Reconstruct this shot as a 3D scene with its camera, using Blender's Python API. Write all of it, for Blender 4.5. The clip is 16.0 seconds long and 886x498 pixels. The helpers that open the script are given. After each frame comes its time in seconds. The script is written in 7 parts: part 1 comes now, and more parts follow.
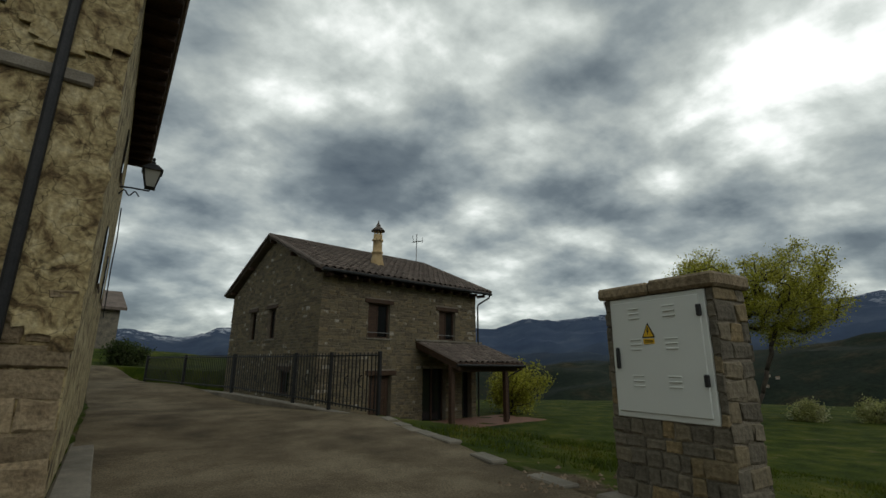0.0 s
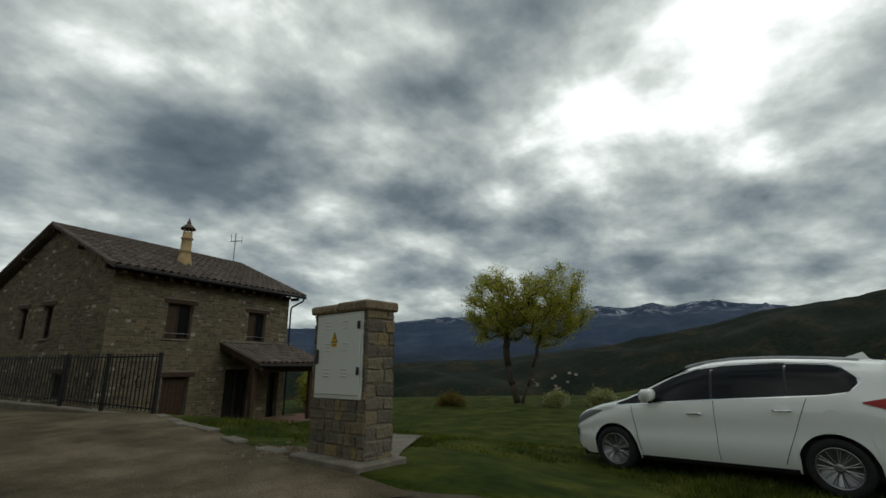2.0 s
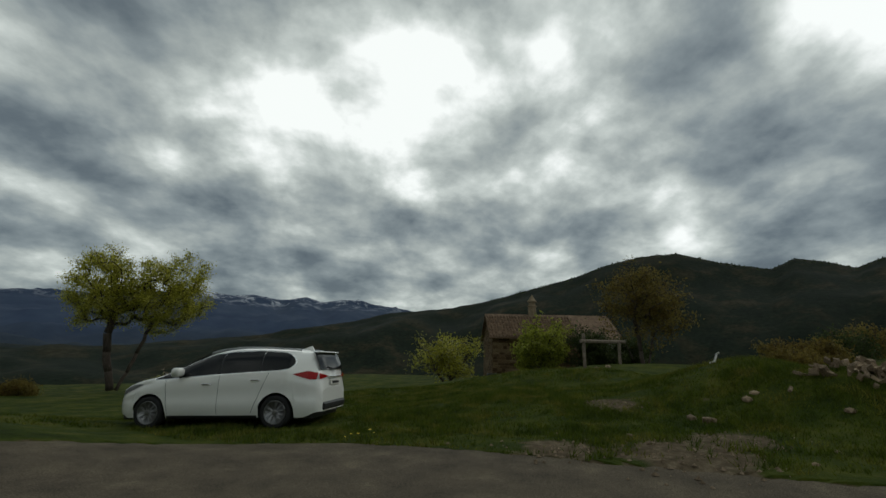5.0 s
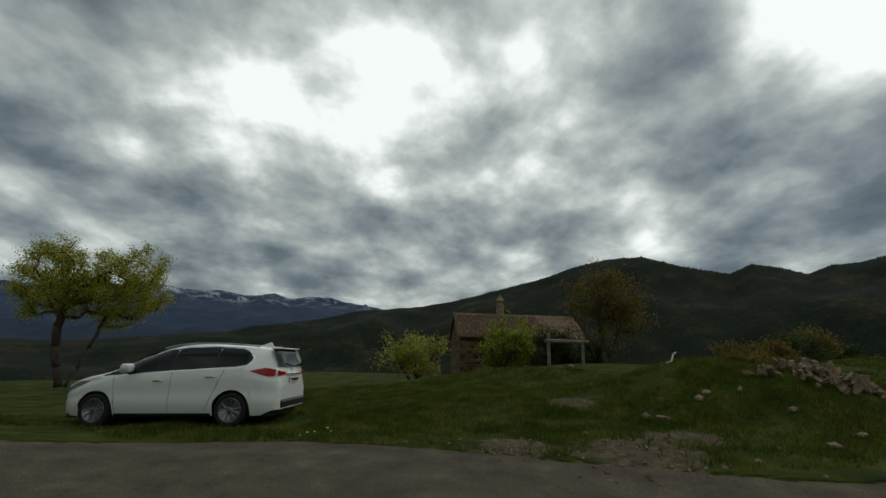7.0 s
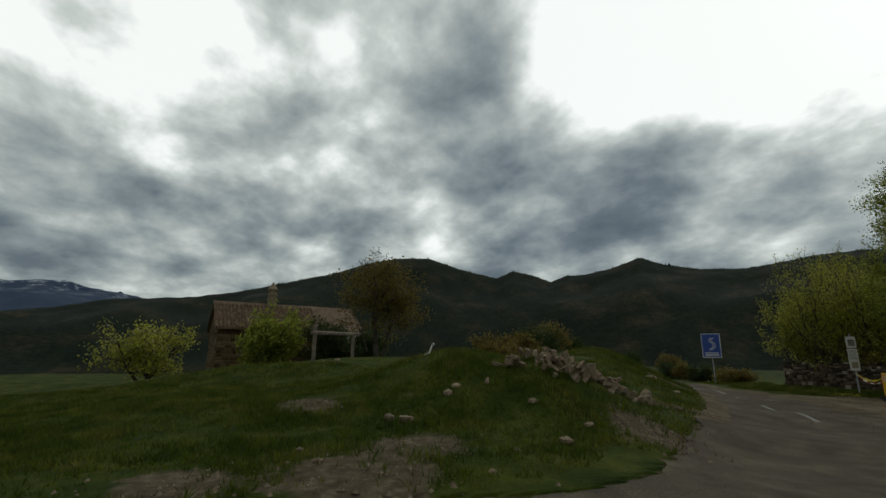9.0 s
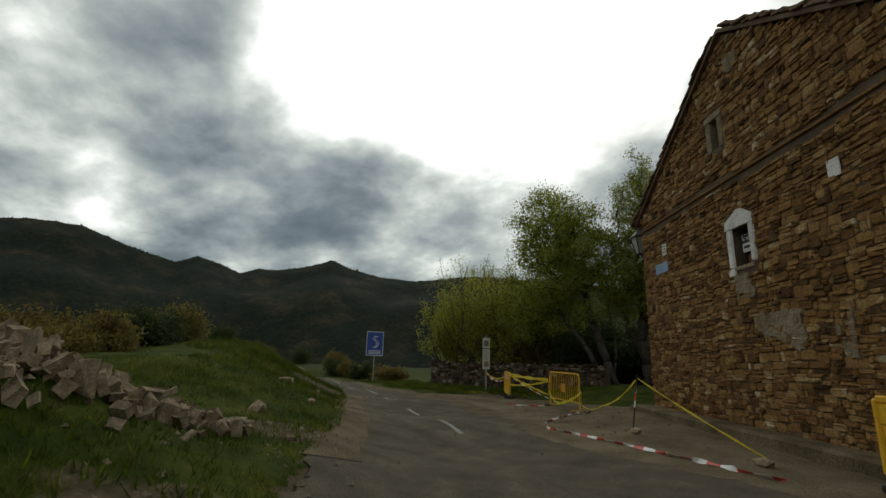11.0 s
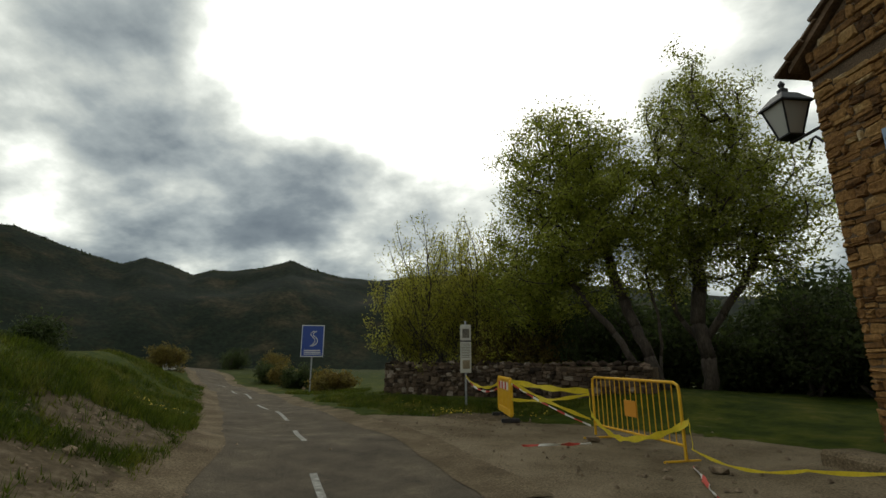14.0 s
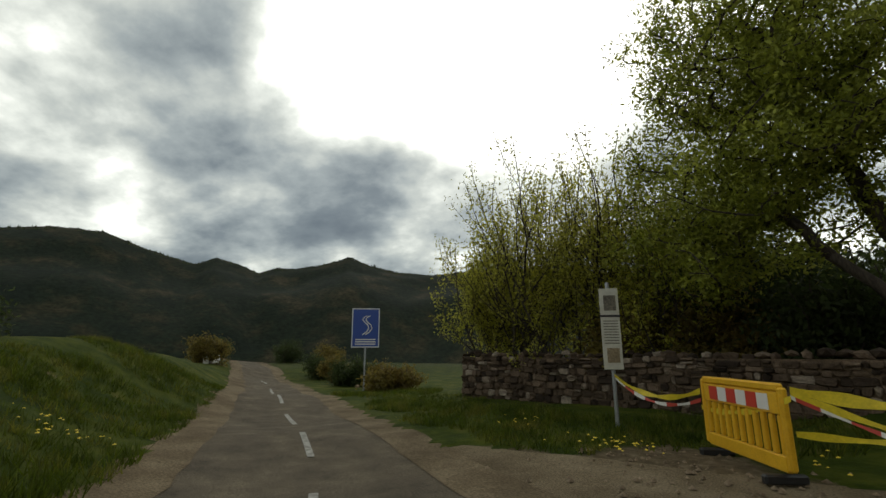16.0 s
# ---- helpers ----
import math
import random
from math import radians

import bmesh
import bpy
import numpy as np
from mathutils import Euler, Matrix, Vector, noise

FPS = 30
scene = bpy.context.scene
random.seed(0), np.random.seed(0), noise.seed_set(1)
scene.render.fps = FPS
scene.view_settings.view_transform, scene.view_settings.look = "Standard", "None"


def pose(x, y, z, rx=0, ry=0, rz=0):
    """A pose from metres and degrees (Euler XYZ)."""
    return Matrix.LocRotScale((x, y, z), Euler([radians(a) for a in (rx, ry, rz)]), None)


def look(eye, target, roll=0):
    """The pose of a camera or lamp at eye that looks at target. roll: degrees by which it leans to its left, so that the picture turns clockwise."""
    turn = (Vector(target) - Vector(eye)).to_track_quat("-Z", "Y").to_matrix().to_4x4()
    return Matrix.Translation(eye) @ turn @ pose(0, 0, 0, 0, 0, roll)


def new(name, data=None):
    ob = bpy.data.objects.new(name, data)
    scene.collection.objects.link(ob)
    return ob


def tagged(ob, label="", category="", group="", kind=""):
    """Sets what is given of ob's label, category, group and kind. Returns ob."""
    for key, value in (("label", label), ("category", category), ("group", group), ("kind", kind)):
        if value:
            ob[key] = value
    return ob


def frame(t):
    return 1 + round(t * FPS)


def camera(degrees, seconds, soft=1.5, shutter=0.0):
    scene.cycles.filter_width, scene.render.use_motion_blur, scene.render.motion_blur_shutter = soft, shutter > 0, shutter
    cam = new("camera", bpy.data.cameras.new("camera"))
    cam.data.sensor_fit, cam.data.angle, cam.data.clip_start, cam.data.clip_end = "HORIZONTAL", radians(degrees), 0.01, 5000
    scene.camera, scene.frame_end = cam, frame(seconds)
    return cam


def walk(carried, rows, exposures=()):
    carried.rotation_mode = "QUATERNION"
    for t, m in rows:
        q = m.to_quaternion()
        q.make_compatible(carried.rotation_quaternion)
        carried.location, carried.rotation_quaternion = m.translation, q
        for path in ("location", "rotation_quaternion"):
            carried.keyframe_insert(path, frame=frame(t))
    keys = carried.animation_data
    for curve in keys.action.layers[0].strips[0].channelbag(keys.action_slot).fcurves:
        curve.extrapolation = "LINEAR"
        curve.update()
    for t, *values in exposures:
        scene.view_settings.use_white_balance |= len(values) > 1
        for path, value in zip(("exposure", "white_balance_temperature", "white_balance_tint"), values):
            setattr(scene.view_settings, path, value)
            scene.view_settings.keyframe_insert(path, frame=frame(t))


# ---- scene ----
# The drive: reversing out of the lane, a stop, then forward down the road.
# seconds, x, y, z, pitch up, lean to the left, heading (degrees)
PATH = [
    (0, -0.096, 0.032, 1.413, 14.02, 0.40, -6.53),
    (0.5, 0.084, -0.351, 1.423, 14.13, 0.20, -9.33),
    (1, 0.284, -0.784, 1.414, 14.09, -0.42, -14.06),
    (1.5, 0.547, -1.340, 1.401, 14.12, -0.38, -19.16),
    (2, 0.746, -2.004, 1.361, 14.15, -0.29, -25.88),
    (2.5, 0.832, -2.705, 1.337, 14.09, -0.53, -33.15),
    (3, 0.699, -3.470, 1.305, 13.97, 0.06, -41.13),
    (3.5, 0.403, -4.277, 1.262, 13.57, 0.29, -49.20),
    (4, 0.090, -5.007, 1.225, 13.13, 0.37, -55.54),
    (4.5, -0.083, -5.451, 1.266, 13.47, 0.34, -62.64),
    (5, -0.243, -5.715, 1.287, 13.29, 1.02, -66.22),
    (7.5, -0.019, -5.845, 1.263, 13.29, 1.54, -72.36),
    (8, 0.390, -5.897, 1.227, 13.53, 1.42, -77.00),
    (8.5, 0.992, -6.044, 1.246, 13.26, 1.39, -83.24),
    (9, 2.002, -6.417, 1.261, 13.04, 0.61, -95.24),
    (9.5, 3.069, -6.983, 1.227, 12.38, 1.26, -106.88),
    (10, 4.108, -7.687, 1.225, 12.58, 1.58, -116.98),
    (12.5, 8.453, -12.544, 1.266, 13.92, 1.40, -140.93),
    (13, 9.536, -13.444, 1.252, 13.49, 1.25, -139.41),
    (13.5, 10.559, -14.217, 1.255, 13.17, 0.84, -138.00),
    (14, 11.617, -15.061, 1.260, 13.34, -0.05, -136.79),
    (14.5, 12.776, -15.912, 1.279, 13.12, -0.57, -135.54),
    (15, 13.947, -16.826, 1.287, 12.58, -1.44, -133.78),
    (15.5, 15.193, -17.594, 1.192, 12.81, -0.57, -131.54),
    (16, 16.631, -18.467, 1.152, 12.62, -0.10, -129.97),
]
cam = camera(87.1, 16.0)
walk(cam, [(t, pose(x, y, z, 0, 0, yaw) @ pose(0, 0, 0, 90 + pitch) @ pose(0, 0, 0, 0, 0, roll)) for t, x, y, z, pitch, roll, yaw in PATH],
     [(0, -0.42, 6450, 6), (3, -0.58, 6380, 5), (9.5, -0.68, 6400, 5), (11, -0.35, 6600, 6), (12.5, -0.03, 6800, 7), (16, -0.05, 6800, 7)])

# ---- sky and light ----
world = bpy.data.worlds.new("world")
scene.world = world
world.use_nodes = True
wt = world.node_tree
wt.nodes.clear()


def wnode(kind, **values):
    n = wt.nodes.new(kind)
    for key, value in values.items():
        n.inputs[key].default_value = value
    return n


def wmath(op, a, b=None):
    n = wt.nodes.new("ShaderNodeMath")
    n.operation = op
    for slot, v in enumerate((a, b)):
        if v is None:
            continue
        if isinstance(v, (int, float)):
            n.inputs[slot].default_value = v
        else:
            wt.links.new(v, n.inputs[slot])
    return n.outputs[0]


coord = wt.nodes.new("ShaderNodeTexCoord")
split = wt.nodes.new("ShaderNodeSeparateXYZ")
wt.links.new(coord.outputs["Generated"], split.inputs[0])
# a flat deck of cloud: billows overhead that narrow into bands towards the horizon
height = wmath("ADD", wmath("MAXIMUM", split.outputs[2], 0.0), 0.34)
flat = wt.nodes.new("ShaderNodeCombineXYZ")
wt.links.new(wmath("DIVIDE", split.outputs[0], height), flat.inputs[0])
wt.links.new(wmath("DIVIDE", split.outputs[1], height), flat.inputs[1])
# streets of cloud, drawn out along one bearing
turned = wt.nodes.new("ShaderNodeMapping")
turned.inputs["Rotation"].default_value = (0, 0, radians(-38))
turned.inputs["Scale"].default_value = (0.9, 1.0, 1.0)
wt.links.new(flat.outputs[0], turned.inputs[0])
deck = wnode("ShaderNodeTexNoise", Scale=3.4, Detail=9.0, Roughness=0.53, Distortion=0.08)
wt.links.new(turned.outputs[0], deck.inputs["Vector"])
broad = wnode("ShaderNodeTexNoise", Scale=1.3, Detail=2.0, Roughness=0.5)
wt.links.new(turned.outputs[0], broad.inputs["Vector"])
both = wmath("ADD", wmath("MULTIPLY", deck.outputs["Fac"], 0.62), wmath("MULTIPLY", broad.outputs["Fac"], 0.38))
# breaks and banks in the cover: bearing, height, width (degrees) and how thin or thick
SUN_AZ, SUN_EL = radians(152), radians(40)
COVER = [(1, 37, 7, 0.0936), (11, 17, 5, 0.0504), (46, 27, 6, 0.0504), (38, 21, 3.5, 0.0432), (17, 27, 3, 0.0288), (26, 32, 7, -0.025), (2, 24, 7, -0.03), (-16, 33, 8, -0.015), (-7, 21, 4, -0.015),
         (46, 30, 6, 0.0864), (34, 22, 4, 0.0504), (59, 36, 7, 0.0576), (1, 35, 4, 0.0216), (16, 34, 7, -0.025), (11, 11, 6, -0.015), (52, 15, 8, -0.015), (58, 37, 8, 0.072), (83, 38, 6, 0.036),
         (72, 29, 3, 0.036), (44, 13, 7, -0.025), (105, 19, 8, -0.03), (92, 23, 3.5, 0.0288), (85, 39, 7, 0.0432), (119, 32, 8, 0.126), (122, 18, 8, -0.03), (88, 24, 3.5, 0.0288), (99, 21, 6, -0.015),
         (125, 37, 11, 0.144), (146, 29, 8, 0.072), (122, 20, 8, -0.025), (96, 30, 8, -0.025), (134, 35, 12, 0.18), (157, 38, 12, 0.144), (99, 29, 7, -0.02), (119, 22, 6, -0.05), (131, 24, 6, -0.045),
         (164, 29, 3, -0.025), (98, 29, 6, -0.03), (134, 23, 7, -0.05), (141, 35, 12, 0.126), (118, 34, 7, 0.0504)]
total = wmath("ADD", both, wmath("SUBTRACT", wmath("MULTIPLY", wmath("MAXIMUM", split.outputs[2], 0.0), 0.0), -0.012))
for bearing, height, width, amount in COVER:
    az, up = radians(bearing), radians(height)
    dot = wt.nodes.new("ShaderNodeVectorMath")
    dot.operation = "DOT_PRODUCT"
    dot.inputs[1].default_value = (math.sin(az) * math.cos(up), math.cos(az) * math.cos(up), math.sin(up))
    wt.links.new(coord.outputs["Generated"], dot.inputs[0])
    fall = wmath("EXPONENT", wmath("MULTIPLY", wmath("SUBTRACT", dot.outputs["Value"], 1.0), 1.6 / radians(width) ** 2))
    total = wmath("ADD", total, wmath("MULTIPLY", fall, amount))
both = total
ramp = wt.nodes.new("ShaderNodeValToRGB")
wt.links.new(both, ramp.inputs[0])
el = ramp.color_ramp.elements
el[0].position, el[0].color = 0.3, (0.1, 0.125, 0.15, 1)
el[1].position, el[1].color = 0.655, (1.5, 1.5, 1.47, 1)
for position, colour in ((0.4, (0.19, 0.225, 0.25, 1)), (0.475, (0.36, 0.405, 0.42, 1)), (0.535, (0.58, 0.62, 0.6, 1)), (0.59, (0.88, 0.92, 0.88, 1))):
    el.new(position).color = colour
# the air itself, seen thinly through the cloud
air = wt.nodes.new("ShaderNodeTexSky")
air.sky_type, air.sun_disc, air.sun_elevation, air.sun_rotation = "NISHITA", False, SUN_EL, SUN_AZ
thin = wt.nodes.new("ShaderNodeMixRGB")
thin.blend_type = "ADD"
thin.inputs[0].default_value = 0.01
wt.links.new(ramp.outputs[0], thin.inputs[1])
wt.links.new(air.outputs[0], thin.inputs[2])
back = wnode("ShaderNodeBackground", Strength=1.0)
wt.links.new(thin.outputs[0], back.inputs[0])
wt.links.new(back.outputs[0], wt.nodes.new("ShaderNodeOutputWorld").inputs[0])

sun = new("sun", bpy.data.lights.new("sun", "SUN"))
sun.data.energy, sun.data.angle, sun.data.color = 0.3, radians(30), (1.0, 0.96, 0.9)
sun.matrix_world = look((0, 0, 60), Vector((0, 0, 60)) - Vector((math.sin(SUN_AZ), math.cos(SUN_AZ), math.tan(SUN_EL))))

# ---- materials ----
def material(name, colours, scale=4.0, rough=0.85, bump=0.3, bump_scale=30.0, fine=None, metal=0.0, stretch=(1, 1, 1), vary=0.0, spec=0.4, warp=0.0):
    """A surface with broad stains and fine grain. colours: two or more RGB stops over the broad noise; vary: spread of brightness from object to object."""
    m = bpy.data.materials.new(name)
    m.use_nodes = True
    t = m.node_tree
    b = t.nodes["Principled BSDF"]
    b.inputs["Roughness"].default_value, b.inputs["Metallic"].default_value = rough, metal
    b.inputs["Specular IOR Level"].default_value = spec
    co = t.nodes.new("ShaderNodeTexCoord")
    mp = t.nodes.new("ShaderNodeMapping")
    mp.inputs["Scale"].default_value = stretch
    t.links.new(co.outputs["Object"], mp.inputs[0])
    place = mp.outputs[0]
    if vary:
        info = t.nodes.new("ShaderNodeObjectInfo")
        shift = t.nodes.new("ShaderNodeVectorMath")
        shift.operation = "MULTIPLY_ADD"
        comb = t.nodes.new("ShaderNodeCombineXYZ")
        for n in range(3):
            t.links.new(info.outputs["Random"], comb.inputs[n])
        shift.inputs[1].default_value = (37, 53, 71)
        t.links.new(comb.outputs[0], shift.inputs[0])
        t.links.new(place, shift.inputs[2])
        place = shift.outputs[0]
    n1 = t.nodes.new("ShaderNodeTexNoise")
    n1.inputs["Scale"].default_value, n1.inputs["Detail"].default_value, n1.inputs["Roughness"].default_value = scale, 6, 0.6
    n1.inputs["Distortion"].default_value = warp
    t.links.new(place, n1.inputs["Vector"])
    r = t.nodes.new("ShaderNodeValToRGB")
    e = r.color_ramp.elements
    e[0].position, e[1].position = 0.32, 0.68
    e[0].color, e[1].color = (*colours[0], 1), (*colours[-1], 1)
    for k, c in enumerate(colours[1:-1]):
        e.new(0.32 + 0.36 * (k + 1) / (len(colours) - 1)).color = (*c, 1)
    t.links.new(n1.outputs["Fac"], r.inputs[0])
    n2 = t.nodes.new("ShaderNodeTexNoise")
    n2.inputs["Scale"].default_value, n2.inputs["Detail"].default_value = bump_scale, 5
    t.links.new(place, n2.inputs["Vector"])
    hsv = t.nodes.new("ShaderNodeHueSaturation")
    t.links.new(r.outputs[0], hsv.inputs["Color"])
    ma = t.nodes.new("ShaderNodeMapRange")
    spread = 0.22 if fine is None else fine
    ma.inputs["From Min"].default_value, ma.inputs["From Max"].default_value = 0.3, 0.7
    ma.inputs["To Min"].default_value, ma.inputs["To Max"].default_value = 1 - spread, 1 + spread
    t.links.new(n2.outputs["Fac"], ma.inputs[0])
    value = ma.outputs[0]
    if vary:
        mr = t.nodes.new("ShaderNodeMapRange")
        mr.inputs["To Min"].default_value, mr.inputs["To Max"].default_value = 1 - vary, 1 + vary
        t.links.new(info.outputs["Random"], mr.inputs[0])
        mu = t.nodes.new("ShaderNodeMath")
        mu.operation = "MULTIPLY"
        t.links.new(value, mu.inputs[0])
        t.links.new(mr.outputs[0], mu.inputs[1])
        value = mu.outputs[0]
    t.links.new(value, hsv.inputs["Value"])
    t.links.new(hsv.outputs[0], b.inputs["Base Color"])
    if bump:
        bp = t.nodes.new("ShaderNodeBump")
        bp.inputs["Strength"].default_value, bp.inputs["Distance"].default_value = bump, 0.02
        t.links.new(n2.outputs["Fac"], bp.inputs["Height"])
        t.links.new(bp.outputs[0], b.inputs["Normal"])
    return m


def plain(name, colour, rough=0.5, metal=0.0, spec=0.5, coat=0.0):
    m = bpy.data.materials.new(name)
    m.use_nodes = True
    b = m.node_tree.nodes["Principled BSDF"]
    b.inputs["Base Color"].default_value = (*colour, 1)
    b.inputs["Roughness"].default_value, b.inputs["Metallic"].default_value = rough, metal
    b.inputs["Specular IOR Level"].default_value, b.inputs["Coat Weight"].default_value = spec, coat
    return m


M_ASPHALT = material("asphalt", [(0.07, 0.057, 0.041), (0.09, 0.074, 0.053), (0.11, 0.09, 0.063), (0.145, 0.118, 0.08)], 1.7, 0.95, 0.45, 70, 0.5, spec=0.12)
M_CONCRETE_LANE = material("lane_concrete", [(0.062, 0.048, 0.029), (0.125, 0.098, 0.061), (0.19, 0.153, 0.1)], 1.1, 0.95, 0.7, 60, 0.45, spec=0.15)
M_GRAVEL = material("gravel", [(0.1, 0.076, 0.045), (0.155, 0.12, 0.075), (0.21, 0.165, 0.108)], 0.9, 0.95, 0.7, 45, 0.45, spec=0.1)
M_DIRT = material("dirt", [(0.085, 0.063, 0.037), (0.135, 0.102, 0.062), (0.19, 0.147, 0.093)], 1.2, 0.95, 0.8, 35, 0.4, spec=0.1)
M_CONCRETE = material("concrete", [(0.12, 0.105, 0.08), (0.17, 0.15, 0.117), (0.22, 0.195, 0.155)], 3.0, 0.9, 0.3, 60, 0.15)
M_STONE_GREY = material("grey_stone", [(0.10, 0.09, 0.072), (0.15, 0.132, 0.103), (0.2, 0.172, 0.128)], 3.5, 0.9, 0.7, 28, 0.35, vary=0.3)
M_STONE_TAN = material("tan_stone", [(0.17, 0.125, 0.075), (0.23, 0.175, 0.105), (0.28, 0.22, 0.14)], 3.5, 0.9, 0.7, 28, 0.3, vary=0.25)
M_STONE_PALE = material("pale_stone", [(0.3, 0.26, 0.2), (0.38, 0.33, 0.26), (0.44, 0.39, 0.31)], 3.5, 0.9, 0.6, 28, 0.25, vary=0.2)
M_STONE_RED = material("brown_stone", [(0.14, 0.075, 0.035), (0.21, 0.12, 0.058), (0.27, 0.165, 0.085)], 3.0, 0.9, 0.8, 26, 0.35, vary=0.35)
M_STONE_DARK = material("dark_stone", [(0.075, 0.05, 0.03), (0.11, 0.075, 0.045), (0.15, 0.1, 0.06)], 3.0, 0.9, 0.8, 26, 0.35, vary=0.3)
M_MORTAR = material("mortar", [(0.16, 0.135, 0.1), (0.21, 0.18, 0.135), (0.26, 0.22, 0.17)], 3.0, 0.95, 0.6, 50, 0.3)
M_MORTAR_RED = material("earth_mortar", [(0.075, 0.05, 0.03), (0.11, 0.075, 0.045), (0.16, 0.11, 0.07)], 2.0, 0.95, 0.8, 40, 0.35)
M_ROOF = material("roof_tile", [(0.085, 0.066, 0.054), (0.115, 0.09, 0.074), (0.15, 0.118, 0.097)], 2.5, 0.85, 0.4, 40, 0.3, vary=0.25)
M_ROOF_OLD = material("old_roof_tile", [(0.09, 0.055, 0.032), (0.15, 0.095, 0.055), (0.2, 0.135, 0.085)], 2.0, 0.9, 0.5, 30, 0.35, vary=0.3)
M_WOOD = material("dark_wood", [(0.03, 0.015, 0.008), (0.05, 0.025, 0.013), (0.075, 0.04, 0.021)], 5.0, 0.7, 0.3, 30, 0.25, stretch=(1, 1, 6))
M_WOOD_OLD = material("weathered_wood", [(0.12, 0.095, 0.07), (0.18, 0.145, 0.11), (0.24, 0.2, 0.15)], 5.0, 0.85, 0.4, 30, 0.3)
M_IRON = material("black_iron", [(0.016, 0.016, 0.017), (0.025, 0.025, 0.026)], 8.0, 0.55, 0.1, 60, 0.2, metal=0.4)
M_STEEL = material("galvanised_steel", [(0.3, 0.31, 0.32), (0.42, 0.43, 0.44)], 6.0, 0.45, 0.05, 60, 0.1, metal=0.8)
M_PLASTER = material("old_plaster", [(0.05, 0.034, 0.016), (0.15, 0.105, 0.05), (0.31, 0.245, 0.122), (0.385, 0.312, 0.168), (0.46, 0.39, 0.235)], 3.6, 0.95, 0.55, 24, 0.35, warp=1.2)
# fine shrinkage cracks through the plaster
pt = M_PLASTER.node_tree
cells = pt.nodes.new("ShaderNodeTexVoronoi")
cells.feature = "DISTANCE_TO_EDGE"
cells.inputs["Scale"].default_value = 4.5
ptc, wob, bent = pt.nodes.new("ShaderNodeTexCoord"), pt.nodes.new("ShaderNodeTexNoise"), pt.nodes.new("ShaderNodeMixRGB")
wob.inputs["Scale"].default_value, bent.inputs[0].default_value = 6.0, 0.16
pt.links.new(ptc.outputs["Object"], bent.inputs[1])
pt.links.new(ptc.outputs["Object"], wob.inputs["Vector"])
pt.links.new(wob.outputs["Color"], bent.inputs[2])
pt.links.new(bent.outputs[0], cells.inputs["Vector"])
line = pt.nodes.new("ShaderNodeMapRange")
line.inputs["From Max"].default_value, line.inputs["To Min"].default_value = 0.02, 0.35
pt.links.new(cells.outputs["Distance"], line.inputs[0])
cracked = pt.nodes.new("ShaderNodeMixRGB")
cracked.blend_type, cracked.inputs[0].default_value = "MULTIPLY", 1.0
pt.links.new(next(n for n in pt.nodes if n.type == "HUE_SAT").outputs[0], cracked.inputs[1])
pt.links.new(line.outputs[0], cracked.inputs[2])
pt.links.new(cracked.outputs[0], pt.nodes["Principled BSDF"].inputs["Base Color"])
M_BLOCK = material("concrete_block", [(0.085, 0.085, 0.08), (0.12, 0.12, 0.112), (0.145, 0.143, 0.135)], 3.0, 0.95, 0.5, 45, 0.2, vary=0.15)
M_LIME = material("lime_wash", [(0.5, 0.48, 0.43), (0.66, 0.64, 0.59), (0.74, 0.72, 0.67)], 4.0, 0.95, 0.5, 25, 0.15)
M_BARK = material("bark", [(0.035, 0.027, 0.02), (0.06, 0.047, 0.036), (0.085, 0.068, 0.052)], 6.0, 0.95, 0.8, 30, 0.4, stretch=(1, 1, 0.3))
M_RUBBLE = material("rubble_stone", [(0.13, 0.09, 0.052), (0.22, 0.16, 0.1), (0.36, 0.27, 0.18)], 4.0, 0.9, 0.6, 25, 0.3, vary=0.3)
M_CHIMNEY = material("ochre_render", [(0.34, 0.235, 0.11), (0.43, 0.31, 0.16), (0.48, 0.36, 0.2)], 4.0, 0.9, 0.3, 40, 0.15)
M_GLASS_DARK = plain("dark_pane", (0.012, 0.013, 0.014), 0.08, 0, 0.6)
M_WHITE = plain("white_enamel", (0.66, 0.67, 0.62), 0.45)
M_BLACK = plain("black_plastic", (0.015, 0.015, 0.016), 0.5)
M_YELLOW = material("yellow_plastic", [(0.62, 0.33, 0.012), (0.74, 0.42, 0.02)], 3.0, 0.5, 0.05, 40, 0.08)
M_TAPE = material("yellow_tape", [(0.55, 0.42, 0.02), (0.72, 0.55, 0.03)], 5.0, 0.5, 0.05, 40, 0.1)
M_RED = plain("red_film", (0.55, 0.045, 0.025), 0.5)
M_WHITE_FILM = plain("white_film", (0.72, 0.7, 0.66), 0.5)
M_BLUE = plain("blue_enamel", (0.02, 0.06, 0.28), 0.4)
M_PAINT_WHITE = material("road_paint", [(0.13, 0.12, 0.1), (0.26, 0.25, 0.22), (0.4, 0.39, 0.35)], 9.0, 0.85, 0.2, 60, 0.25)


